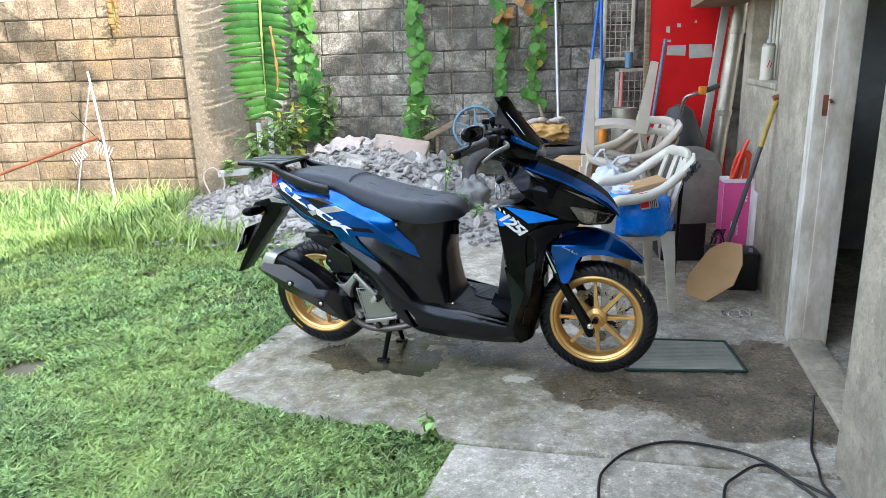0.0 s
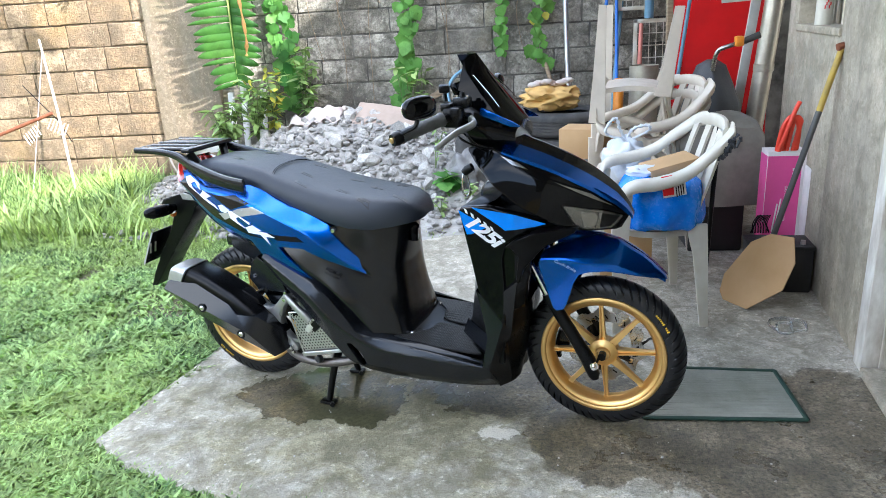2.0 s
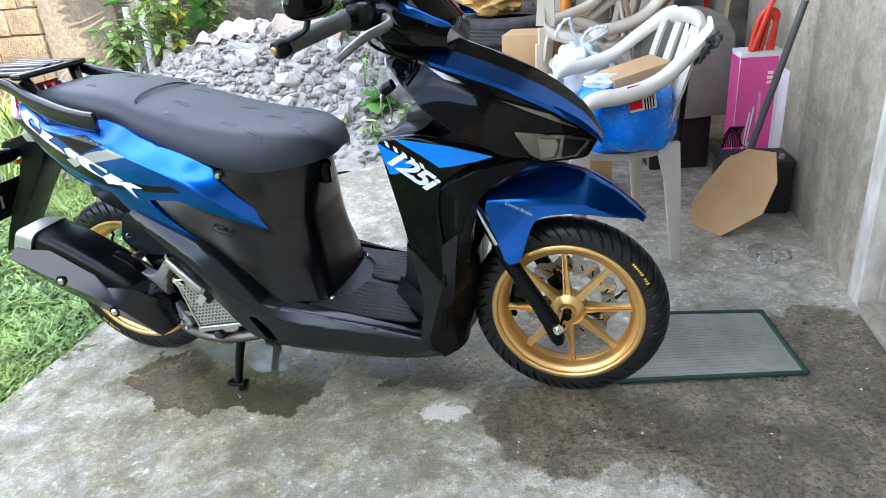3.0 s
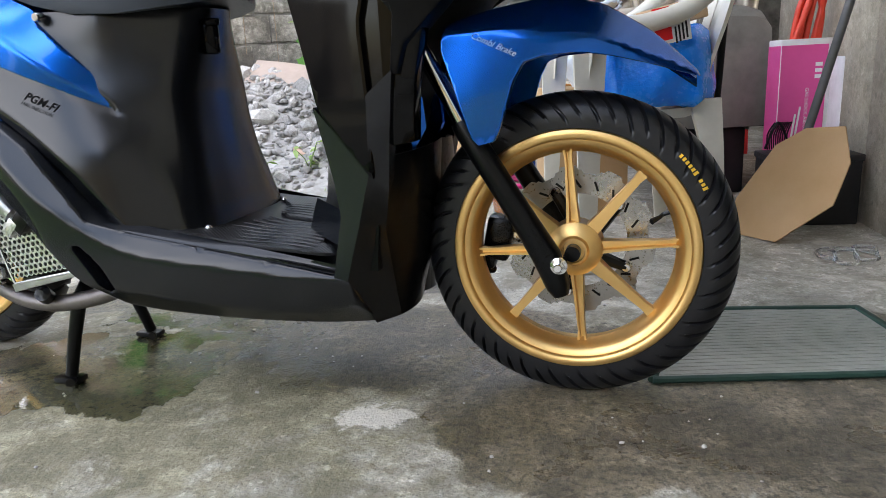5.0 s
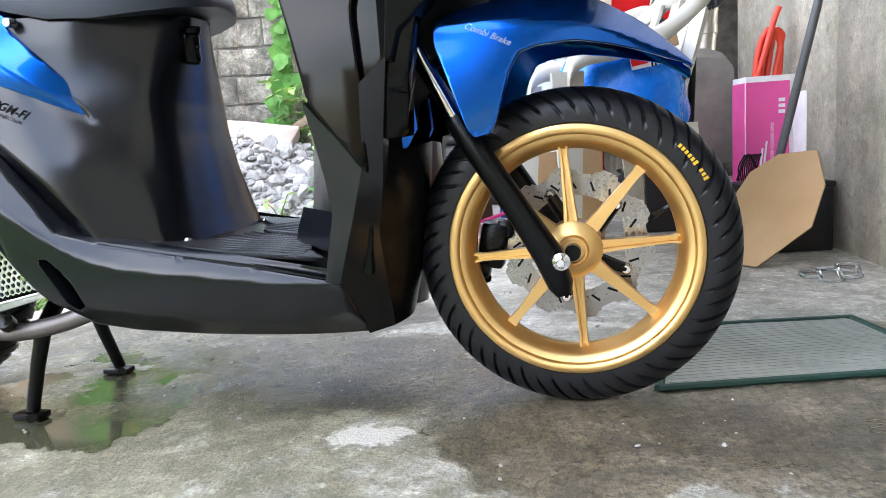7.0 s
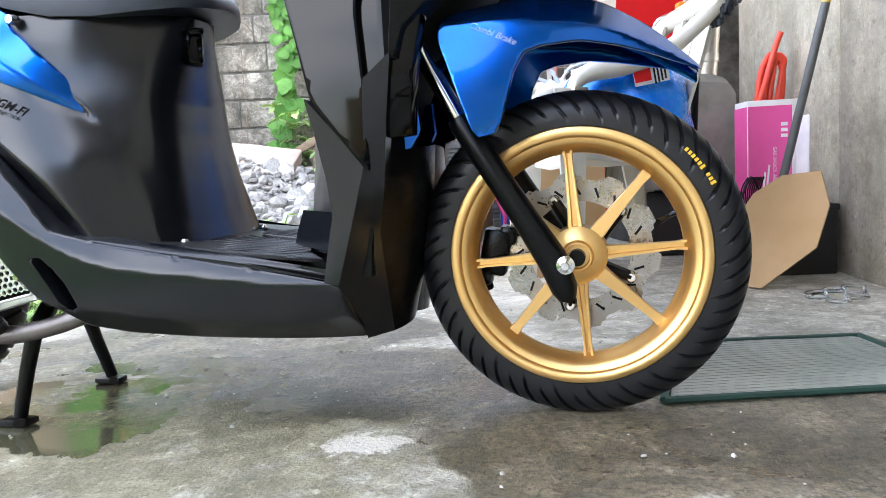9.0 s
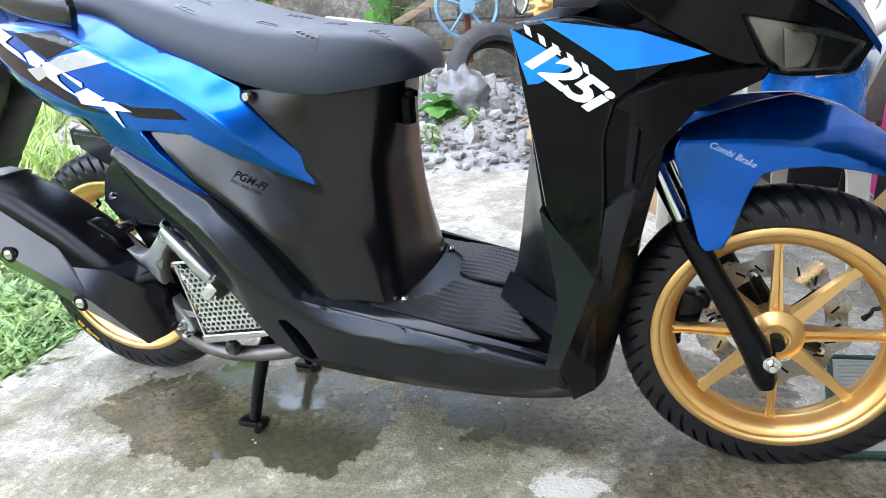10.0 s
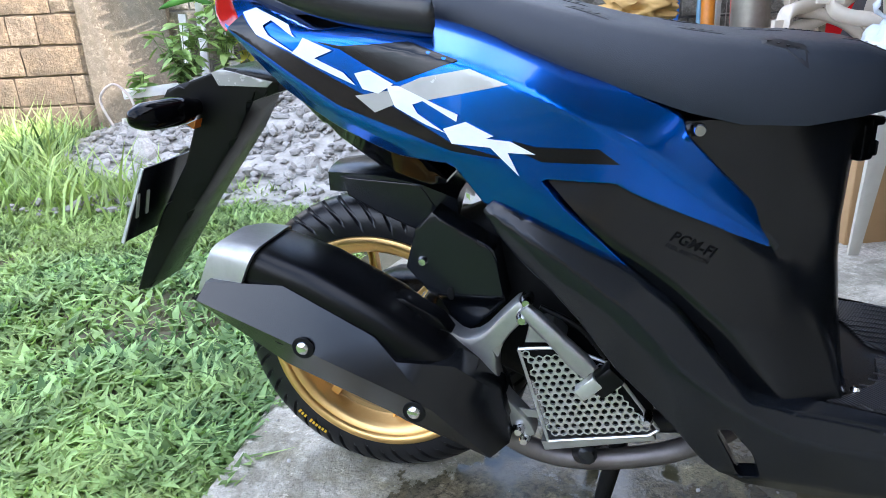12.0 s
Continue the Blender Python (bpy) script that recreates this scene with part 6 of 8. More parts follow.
M["grey_bag"] = mat("thin_grey_plastic", (0.24, 0.235, 0.23), 0.35, 0.0, (0.12, 0.115, 0.11), 9, 50, 0.004)
M["white_bag"] = mat("thin_white_plastic", (0.64, 0.68, 0.74), 0.35, 0.0, (0.50, 0.54, 0.60), 9, 50, 0.003)
M["canvas"] = mat("dusty_grey_canvas", (0.25, 0.235, 0.205), 0.9, 0.0, (0.15, 0.14, 0.12), 5, 300, 0.0008)
M["tarp"] = mat("black_tarpaulin", (0.010, 0.010, 0.011), 0.55, 0.0, (0.018, 0.018, 0.019), 5, 90, 0.002)
M["red_hose"] = mat("red_cable", (0.70, 0.05, 0.02), 0.45)
M["pink_hose"] = mat("pink_hose", (0.62, 0.04, 0.20), 0.4)
M["black_hose"] = mat("black_cable", (0.010, 0.010, 0.011), 0.45)
M["glassware"] = mat("clear_plastic", (0.9, 0.92, 0.92), 0.08, rvar=0.02, clear=0.92, ior=1.35)
M["tea"] = mat("brown_tea", (0.90, 0.26, 0.01), 0.1, rvar=0.02, coat=0.3)
M["mat_green"] = mat("green_plastic_mat", (0.19, 0.20, 0.165), 0.45, 0.0, (0.36, 0.35, 0.31), 4, 120, 0.002)
M["mat_edge"] = mat("dark_green_binding", (0.010, 0.045, 0.030), 0.6)
M["rust"] = mat("rusty_steel", (0.24, 0.08, 0.035), 0.8, 0.2, (0.14, 0.05, 0.025), 12, 90, 0.001)
M["white_steel"] = mat("chipped_white_steel", (0.66, 0.64, 0.58), 0.55, 0.0, (0.50, 0.42, 0.30), 9, 60, 0.0006)
M["sack"] = mat("woven_white_sack", (0.55, 0.50, 0.46), 0.8, 0.0, (0.45, 0.36, 0.32), 9, 160, 0.001)
M["straw"] = mat("yellow_sacking", (0.60, 0.38, 0.12), 0.7, 0.0, (0.50, 0.30, 0.10), 9, 60, 0.002)


def leaf_mat(name, a, b):
    m, t, p, n, l = nodes_of(name)
    geo = n("ShaderNodeNewGeometry")
    oi = n("ShaderNodeObjectInfo")
    mx = n("ShaderNodeMath")
    mx.operation = "ADD"
    l(geo.outputs["Random Per Island"], mx.inputs[0])
    l(oi.outputs["Random"], mx.inputs[1])
    fr = n("ShaderNodeMath")
    fr.operation = "FRACT"
    l(mx.outputs[0], fr.inputs[0])
    vec = geo.outputs["Position"]
    c = mix_of(n, l, fr.outputs[0], a, b)
    c = mix_of(n, l, ramp_of(n, l, noise_tex(n, l, vec, 1.3, 5.0), [(0.42, 0.0), (0.68, 0.6)]), c, tuple(x * k for x, k in zip(b, (1.15, 1.0, 0.8))))
    c = mix_of(n, l, 1.0, c, ramp_of(n, l, noise_tex(n, l, vec, 5.5, 6.0, 0.7), [(0.34, 0.62), (0.58, 1.10)]), "MULTIPLY")
    l(c, p.inputs["Base Color"])
    p.inputs["Roughness"].default_value = 0.55
    p.inputs["Specular IOR Level"].default_value = 0.3
    tr = n("ShaderNodeBsdfTranslucent")
    l(mix_of(n, l, 1.0, c, (1.0, 1.05, 0.6), "MULTIPLY"), tr.inputs["Color"])
    ms = n("ShaderNodeMixShader")
    ms.inputs["Fac"].default_value = 0.30
    l(p.outputs["BSDF"], ms.inputs[1])
    l(tr.outputs["BSDF"], ms.inputs[2])
    l(ms.outputs["Shader"], t.nodes["Material Output"].inputs["Surface"])
    return m


M["grass"] = leaf_mat("grass_blades", (0.022, 0.072, 0.014), (0.45, 0.62, 0.24))
M["herb"] = leaf_mat("herb_leaves", (0.022, 0.078, 0.015), (0.43, 0.63, 0.25))
M["vine"] = leaf_mat("vine_leaves", (0.04, 0.17, 0.03), (0.15, 0.36, 0.08))
M["banana"] = leaf_mat("banana_leaf", (0.03, 0.12, 0.02), (0.08, 0.22, 0.04))
M["dry_leaf"] = leaf_mat("dry_leaf", (0.32, 0.17, 0.06), (0.42, 0.25, 0.10))
M["yellow_leaf"] = leaf_mat("yellow_leaves", (0.45, 0.45, 0.06), (0.55, 0.52, 0.10))


def chair(m, label, material, group):
    """A moulded plastic armchair facing +x, its feet on z = 0."""
    c = thing("plastic_chair", m, label, "chair", group)
    rings = []
    for x, z, hw in ((-.17, .405, .195), (-.10, .388, .205), (0, .385, .215), (.08, .395, .225), (.13, .405, .225), (.15, .385, .22)):
        rings.append([Vector((x, -hw, z + .012)), Vector((x, -hw * .6, z)), Vector((x, 0, z - .006)), Vector((x, hw * .6, z)), Vector((x, hw, z + .012)), Vector((x, hw, z - .012)), Vector((x, 0, z - .022)), Vector((x, -hw, z - .012))])
    bm = bmesh.new()
    loft(bm, rings)
    part("seat", bm, material, c, "", 50)
    for f in (-.84, -.42, 0.0, .42, .84):
        bm = bmesh.new()
        rings = []
        for z, x, hw in ((.40, -.168, .19), (.50, -.19, .20), (.60, -.22, .212), (.70, -.25, .21), (.765, -.268, .19)):
            xx, yy, wd = x + .045 * f * f, hw * f, .030 if abs(f) < .6 else .026
            rings.append([Vector((xx, yy - wd, z)), Vector((xx - .006, yy, z)), Vector((xx, yy + wd, z)), Vector((xx - .010, yy + wd, z)), Vector((xx - .016, yy, z)), Vector((xx - .010, yy - wd, z))])
        loft(bm, rings)
        part("back_slat", bm, material, c, "", 50)
    bm = bmesh.new()
    fr = frames_along(curve_pts([(-.245, -.185, .765), (-.268, -.10, .785), (-.276, 0, .790), (-.268, .10, .785), (-.245, .185, .765)], 5))
    loft(bm, [[p + Vector((1, 0, 0)) * a + Vector((0, 0, 1)) * b for a, b in superellipse(0, 0, .013, .026, 10, 3)] for p, _, _, _ in fr])
    part("back_rail", bm, material, c, "", 50)
    for s in (-1, 1):
        bm = bmesh.new()
        pts = curve_pts([(-.275, s * .16, .785), (-.25, s * .22, .765), (-.17, s * .255, .70), (-.08, s * .265, .635), (.02, s * .265, .605), (.10, s * .255, .595), (.145, s * .245, .565), (.155, s * .24, .50)], 5)
        fr = frames_along(pts)
        rings = []
        for k, (p, t, sd, u) in enumerate(fr):
            w = .038 if 3 < k < len(fr) - 3 else .028
            rings.append([p + Vector((0, 1, 0)) * a * s + Vector((0, 0, 1)) * b for a, b in superellipse(0, 0, w, .024, 10, 3)])
        loft(bm, rings)
        part("armrest", bm, material, c, "", 60)
        for fx, tx in ((.150, .165), (-.15, -.19)):
            bm = bmesh.new()
            rings = []
            for f, (x, z) in enumerate(((fx, .56 if fx > 0 else .42), (fx + (tx - fx) * .4, .30), (tx, .0))):
                w = (.040, .028, .017)[f]
                y = s * (.245 if fx > 0 else .20) + s * .02 * f
                rings.append([Vector((x - w, y - w * .25, z)), Vector((x + w, y - w * .25, z)), Vector((x + w, y + w * .25, z)), Vector((x + w * .5, y + w * .25 + .004, z)), Vector((x - w, y + w * .25, z)), Vector((x - w * 1.05, y, z))])
            loft(bm, rings)
            part("leg", bm, material, c, "", 50)
    return c


chair(pose(0.885, 3.65, 0, 0, 0, 183), "cream plastic armchair holding a blue bag", M["cream"], "plastic armchairs")
for k in range(2):
    chair(pose(0.99 + .015 * k, 4.55, 0.075 * k, 0, 0, 196), "dusty beige plastic armchair in a stack", M["beige"], "plastic armchairs")
chair(pose(0.97, 4.53, 1.25, 180, -4, 170), "dusty beige plastic armchair upside down on a stack", M["beige"], "plastic armchairs")


def blob(bm, c, r, seed, amp=0.25, sub=3, freq=2.2, flat_base=None):
    """A crumpled bag or stone: a sphere pushed in and out."""
    rr = bmesh.ops.create_icosphere(bm, subdivisions=sub, radius=1.0)
    off = Vector((seed * 3.1, seed * 1.7, seed * 0.9))
    for v in rr["verts"]:
        d = v.co.copy()
        k = 1 + amp * noise.noise(d * freq + off) + amp * .4 * noise.noise(d * freq * 3 + off)
        v.co = Vector((c[0] + d.x * r[0] * k, c[1] + d.y * r[1] * k, c[2] + d.z * r[2] * k))
        if flat_base is not None and v.co.z < flat_base:
            v.co.z = flat_base
    return bm


# blue bag on the chair with a strip of labels
bm = bmesh.new()
rings = []
for z, rx, ry in ((.400, .10, .10), (.404, .15, .145), (.42, .168, .16), (.44, .174, .168), (.46, .176, .17), (.48, .174, .17), (.50, .172, .168), (.52, .170, .165), (.54, .166, .163), (.56, .160, .158), (.58, .152, .15), (.60, .13, .13)):
    ring = []
    for k in range(64):
        a = 2 * math.pi * k / 64
        q = 1 + .06 * noise.noise(Vector((math.cos(a) * 2.5, math.sin(a) * 2.5, z * 9)))
        ring.append(Vector((.92 + rx * q * math.cos(a), 3.56 + ry * q * math.sin(a), z)))
    rings.append(ring)
loft(bm, rings)
for v in bm.verts:
    v.co += Vector(noise.noise_vector(v.co * 14)) * .014 + Vector(noise.noise_vector(v.co * 38)) * .006
bag = solo("blue_bag", bm, M["blue_bag"], "blue plastic bag full of packets on a chair", "bag", angle=70)
bm = bmesh.new()
box(bm, (.935, 3.372, .595), (.085, .004, .075), Matrix.Rotation(radians(-9), 3, "Y"), .001)
tag = solo("label_tag", bm, M["white_card"], "red and white shop label on a chair arm", "label")
bm = bmesh.new()
box(bm, (.912, 3.3695, .600), (.040, .003, .075), Matrix.Rotation(radians(-9), 3, "Y"))
part("red_half", bm, M["red_panel"], tag, "red half with a white mark")
bm = bmesh.new()
for k in range(4):
    box(bm, (.945 + .008 * k, 3.3695, .575 + .004 * k), (.004, .003, .038), Matrix.Rotation(radians(-9), 3, "Y"))
part("print_bar", bm, M["matte_black"], tag)
bm = bmesh.new()
box(bm, (.96, 3.60, .625), (.20, .16, .05), Matrix.Rotation(radians(10), 3, "Z") @ Matrix.Rotation(radians(-12), 3, "Y"), .004)
solo("small_carton", bm, M["carton"], "small open brown carton on a full bag", "carton")
bm = bmesh.new()
blob(bm, (.86, 3.58, .615), (.075, .06, .022), 3, .35)
solo("plastic_wrapper", bm, M["white_bag"], "crumpled clear plastic wrapper with red print", "wrapper", angle=70)
# grey gloves hung over the back, dark stick behind
bm = bmesh.new()
rnd = random.Random(5)
for k in range(46):
    a = rnd.uniform(0, 1)
    p = Vector((1.16 - .06 * a + rnd.uniform(-.015, .015), 3.395 + rnd.uniform(-.02, .03), .785 - .06 * a - rnd.uniform(0, .03)))
    tube(bm, [p, p + Vector((rnd.uniform(-.014, .014), rnd.uniform(-.012, .012), -rnd.uniform(.01, .024)))], [.007, .004], 5)
solo("chenille_glove", bm, mat("grey_chenille", (0.05, 0.055, 0.065), 0.9), "grey tufted wash glove over a chair back", "glove")
bm = bmesh.new()
tube(bm, [(1.165, 3.66, .77), (1.162, 3.68, .64), (1.16, 3.70, .40), (1.158, 3.72, .002)], [.013, .012, .0095, .009], 10)
solo("black_stick", bm, M["matte_black"], "slim black handle standing behind a chair", "stick")
# white bag with tied ears on the stacked chairs' front edge
bm = bmesh.new()
blob(bm, (.86, 4.12, .545), (.105, .10, .115), 8, .30, 4, 3.4)
solo_bag = solo("white_bag", bm, M["white_bag"], "tied white plastic bag on a carton", "bag", angle=80)
for s in (-1, 1):
    bm = bmesh.new()
    pts = curve_pts([(.86, 4.12, .645), (.86 + .03 * s, 4.11, .70), (.86 + .075 * s + .02, 4.10, .735 - .02 * s), (.86 + .10 * s, 4.10, .69), (.86 + .02 * s, 4.11, .65)], 6)
    tube(bm, pts, [.012 + .006 * math.sin(3 * k) for k in range(len(pts))], 7, squash=.5)
    part("bag_ear", bm, M["white_bag"], solo_bag, "", 80)


def carton_box(name, m, s, material, label, open_top=False, wall=.004):
    """A cardboard box with real walls, on z = 0."""
    c = thing(name, m, label, "carton")
    x, y, z = s
    for nm, cc, ss in (("side_panel", (x / 2, 0, z / 2), (wall, y, z)), ("side_panel", (-x / 2, 0, z / 2), (wall, y, z)), ("side_panel", (0, y / 2, z / 2), (x, wall, z)), ("side_panel", (0, -y / 2, z / 2), (x, wall, z)), ("base", (0, 0, wall / 2), (x - wall, y - wall, wall))):
        bm = bmesh.new()
        box(bm, cc, ss, None, .0008)
        part(nm, bm, material, c)
    for (cx, cy, ang, ax, w, d) in ((x / 2, 0, -38, "Y", y, x * .42), (-x / 2, 0, 150, "Y", y, x * .42), (0, -y / 2, 62, "X", x, y * .3), (0, y / 2, 28, "X", x, y * .3)) if open_top else ():
        bm = bmesh.new()
        if ax == "Y":
            box(bm, (d / 2, 0, 0), (d, w, wall), None, .0008)
            move(bm, Matrix.Translation((cx, cy, z)) @ Matrix.Rotation(radians(ang), 4, "Y"))
        else:
            sg = -1 if cy < 0 else 1
            box(bm, (0, sg * d / 2, 0), (w, d, wall), None, .0008)
            move(bm, Matrix.Translation((cx, cy, z)) @ Matrix.Rotation(radians(ang if cy < 0 else ang), 4, "X"))
        part("flap", bm, material, c)
    if not open_top:
        bm = bmesh.new()
        box(bm, (0, 0, z - wall / 2), (x - wall, y - wall, wall))
        part("lid", bm, material, c)
    return c


carton_box("carton", pose(.84, 4.14, 0, 0, 0, 6), (.26, .24, .44), M["carton"], "plain brown carton under a white bag")
carton_box("carton", pose(.505, 4.99, 0, 0, 0, -29), (.21, .38, .225), M["carton"], "open brown carton full of empty bottles", True)
rnd = random.Random(9)
bottle_mats = [M["glassware"], M["white_card"], mat("green_label", (0.03, 0.40, 0.12), 0.4), M["blue_plastic"], M["white_card"], M["glassware"]]
for k in range(11):
    bm = bmesh.new()
    r = rnd.uniform(.016, .026)
    lathe(bm, [(0, 0), (r, 0), (r, .10), (r * .45, .135), (r * .4, .155), (0, .155)], 12)
    move(bm, pose(.505 + rnd.uniform(-.055, .055), 4.99 + rnd.uniform(-.12, .10), .12 + rnd.uniform(0, .03), rnd.uniform(-35, 35), rnd.uniform(-35, 35), rnd.uniform(0, 360)))
    b = solo("bottle", bm, bottle_mats[k % 6], "empty plastic bottle in a brown carton", "bottle", "bottles in the carton")
carton_box("carton", pose(.74, 4.95, .42, 0, 0, -18), (.26, .22, .17), M["carton"], "brown carton with faint printing on a shelf board")
bm = bmesh.new()
box(bm, (.86, 5.0, .135), (.25, .20, .27), Matrix.Rotation(radians(-18), 3, "Z"), .01)
box(bm, (.86, 5.0, .262), (.262, .212, .022), Matrix.Rotation(radians(-18), 3, "Z"), .006)
solo("blue_crate", bm, mat("deep_blue_plastic", (0.006, 0.065, 0.40), 0.4, 0.0, (0.005, 0.05, 0.32), 8, 90), "deep blue plastic crate under a white bag", "crate")
bm = bmesh.new()
blob(bm, (.80, 4.98, .345), (.16, .13, .085), 44, .35, 4, 3.2, .274)
solo("plastic_bag", bm, M["white_bag"], "crumpled white plastic bag on a blue crate", "bag", angle=80)
# cup of tea with a straw
cup = thing("plastic_cup", pose(.556, 4.085, 0), "clear plastic cup half full of brown tea", "cup")
bm = bmesh.new()
lathe(bm, [(0, .0), (.030, .0), (.043, .115), (.045, .117), (.0415, .114), (.029, .003), (0, .003)], 28)
part("cup_wall", bm, M["glassware"], cup)
bm = bmesh.new()
lathe(bm, [(0, .0035), (.0285, .0035), (.0355, .066), (0, .066)], 24)
part("tea", bm, M["tea"], cup, "brown tea")
bm = bmesh.new()
tube(bm, [(.0, .0, .03), (-.012, .0, .165)], .003, 8)
part("straw", bm, M["white_bag"], cup)


def spray_can(m, label, h=.19, r=.031):
    c = thing("spray_can", m, label, "can")
    bm = bmesh.new()
    lathe(bm, [(0, 0), (r, 0), (r, h * .82), (r * .7, h * .90)], 24)
    part("body", bm, M["cream"], c)
    bm = bmesh.new()
    lathe(bm, [(r * .95, h * .82), (r * .95, h * .87), (r * .75, h * .91), (0, h * .91)], 24)
    part("collar", bm, M["galv"], c)
    bm = bmesh.new()
    lathe(bm, [(r * .4, h * .9), (r * .4, h), (0, h)], 16)
    part("cap", bm, M["white_bag"], c)
    bm = bmesh.new()
    for k in range(5):
        a = radians(250 + 9 * k)
        box(bm, (r * math.cos(a), r * math.sin(a), h * (.35 + .06 * (k % 3))), (.003, .005, .014), Matrix.Rotation(a, 3, "Z"))
    part("print_mark", bm, M["red_panel"], c)


spray_can(pose(.90, 4.87, 0), "white spray can with red print on the floor", .21)
wp = HOUSE_A + HOUSE_S * 1.08 - HOUSE_N * .03 + Vector((0, 0, 1.116))
spray_can(Matrix.Translation(wp), "white spray can with a rusty collar on the window ledge", .225, .036)
# pink hose loops
bm = bmesh.new()
pts = []
for k in range(90):
    a = 2 * math.pi * k / 36
    pts.append((.62 + (.155 + .012 * math.sin(a * 1.3)) * math.cos(a), 4.74 + (.11 + .01 * k / 90) * math.sin(a), .010 + .006 * k / 90 * 2))
pts += [(.72, 4.86, .06), (.70, 4.98, .24), (.60, 5.02, .31), (.52, 5.0, .26)]
tube(bm, curve_pts(pts, 2), .0095, 8)
solo("garden_hose", bm, M["pink_hose"], "coiled pink garden hose on the floor", "hose", angle=60)

# tyres at the back
def old_tyre(m, R, r_in, w, label):
    prof = [(r_in, -w * .32), (r_in + .02, -w * .46), ((R + r_in) / 2, -w * .5), (R - .03, -w * .46), (R - .006, -w * .38), (R, -w * .3)]
    for k in (-.18, -.06, .06, .18):
        prof += [(R, w * (k - .05)), (R - .008, w * (k - .035)), (R - .008, w * (k - .015)), (R, w * k)]
    prof += [(R, w * .3), (R - .006, w * .38), (R - .03, w * .46), ((R + r_in) / 2, w * .5), (r_in + .02, w * .46), (r_in, w * .32), (r_in + .015, w * .25), (R - .03, w * .3), (R - .03, -w * .3), (r_in + .015, -w * .25)]
    bm = bmesh.new()
    lathe(bm, prof, 56, m, close=True)
    return solo("car_tyre", bm, M["old_rubber"], label, "tyre", "old tyres")


for k in range(3):
    old_tyre(pose(.66 + .012 * k, 6.05, .10 + .185 * k), .31, .19, .18, "dusty old car tyre in a stack")
old_tyre(Matrix.Translation((.16, 5.85, .285)) @ Matrix.Rotation(radians(18), 4, "Z") @ Matrix.Rotation(radians(66), 4, "X"), .30, .19, .19, "dusty old car tyre leaning against a stack")
bm = bmesh.new()
blob(bm, (.58, 6.0, .655), (.20, .16, .095), 12, .45, 4, 2.8, .562)
solo("yellow_sack", bm, M["straw"], "crumpled yellow sacking on stacked tyres", "sack", angle=80)
bm = bmesh.new()
for k in range(6):
    blob(bm, (.45 + .05 * k, 5.98 + .03 * (k % 2), .75 + .01 * (k % 3)), (.05, .04, .02), 20 + k, .35, 2)
solo("rag_pile", bm, M["sack"], "dirty rags on yellow sacking", "rag", angle=80)

# poles leaning on the wall
def pole(name, a, b, r, material, label, n=12):
    bm = bmesh.new()
    tube(bm, [a, b], r, n)
    return solo(name, bm, material, label, "pole")


pole("steel_pole", (.745, 6.35, .0), (.705, 6.80, 1.95), .021, M["alloy"], "shiny steel pole leaning on the block wall")
pole("blue_pole", (.86, 6.30, .0), (1.10, 6.80, 1.75), .014, M["blue_plastic"], "blue pole leaning on the block wall")
pole("blue_pole", (1.00, 6.20, .0), (1.17, 6.78, 1.30), .016, M["pale_blue"], "faded blue pole leaning on the block wall")
pole("blue_pole", (1.10, 6.32, .0), (1.12, 6.80, 1.9), .013, M["blue_plastic"], "blue pole leaning on the block wall")
pole("mop_stick", (.80, 6.20, .0), (.56, 6.74, .85), .017, M["wood"], "weathered wooden stick leaning on the block wall")
pole("blue_pole", (1.30, 5.6, .0), (1.40, 5.35, 1.38), .012, M["pale_blue"], "faded blue pole leaning on a red board")
pole("red_stick", (1.22, 6.2, .0), (1.30, 6.6, 1.12), .017, M["salmon"], "faded red stick among shelves")
pole("orange_pipe", (1.08, 6.25, .0), (1.12, 6.45, .72), .040, M["orange"], "orange plastic pipe standing by the wall", 20)
bm = bmesh.new()
lathe(bm, [(.105, 0), (.105, .74), (.10, .74), (.10, .01)], 32, Matrix.Translation((1.26, 6.15, .10)))
solo("metal_drum", bm, M["galv"], "rolled galvanised sheet standing by the wall", "sheet")
bm = bmesh.new()
tube(bm, [(1.125, 6.72, 1.12), (1.12, 6.74, 1.62)], .026, 8, squash=.5)
solo("yellow_strap", bm, M["yellow"], "yellow strap tied to a pole", "strap", angle=60)


def cage(m, w, h, nx, nz, label):
    c = thing("wire_shelf", m, label, "shelf", "wire shelves")
    for a, b in (((-w / 2, 0, 0), (-w / 2, 0, h)), ((w / 2, 0, 0), (w / 2, 0, h)), ((-w / 2, 0, h), (w / 2, 0, h)), ((-w / 2, 0, 0), (w / 2, 0, 0))):
        bm = bmesh.new()
        a, b = Vector(a), Vector(b)
        d = b - a
        box(bm, (a + b) / 2, (abs(d.x) + .03, .03, abs(d.z) + .03), None, .003)
        part("frame_bar", bm, M["white_steel"], c)
    for k in range(1, nx):
        bm = bmesh.new()
        tube(bm, [(-w / 2 + w * k / nx, 0, 0), (-w / 2 + w * k / nx, 0, h)], .003, 6)
        part("wire", bm, M["white_steel"], c)
    for k in range(1, nz):
        bm = bmesh.new()
        tube(bm, [(-w / 2, 0, h * k / nz), (w / 2, 0, h * k / nz)], .003, 6)
        part("wire", bm, M["white_steel"], c)
    return c


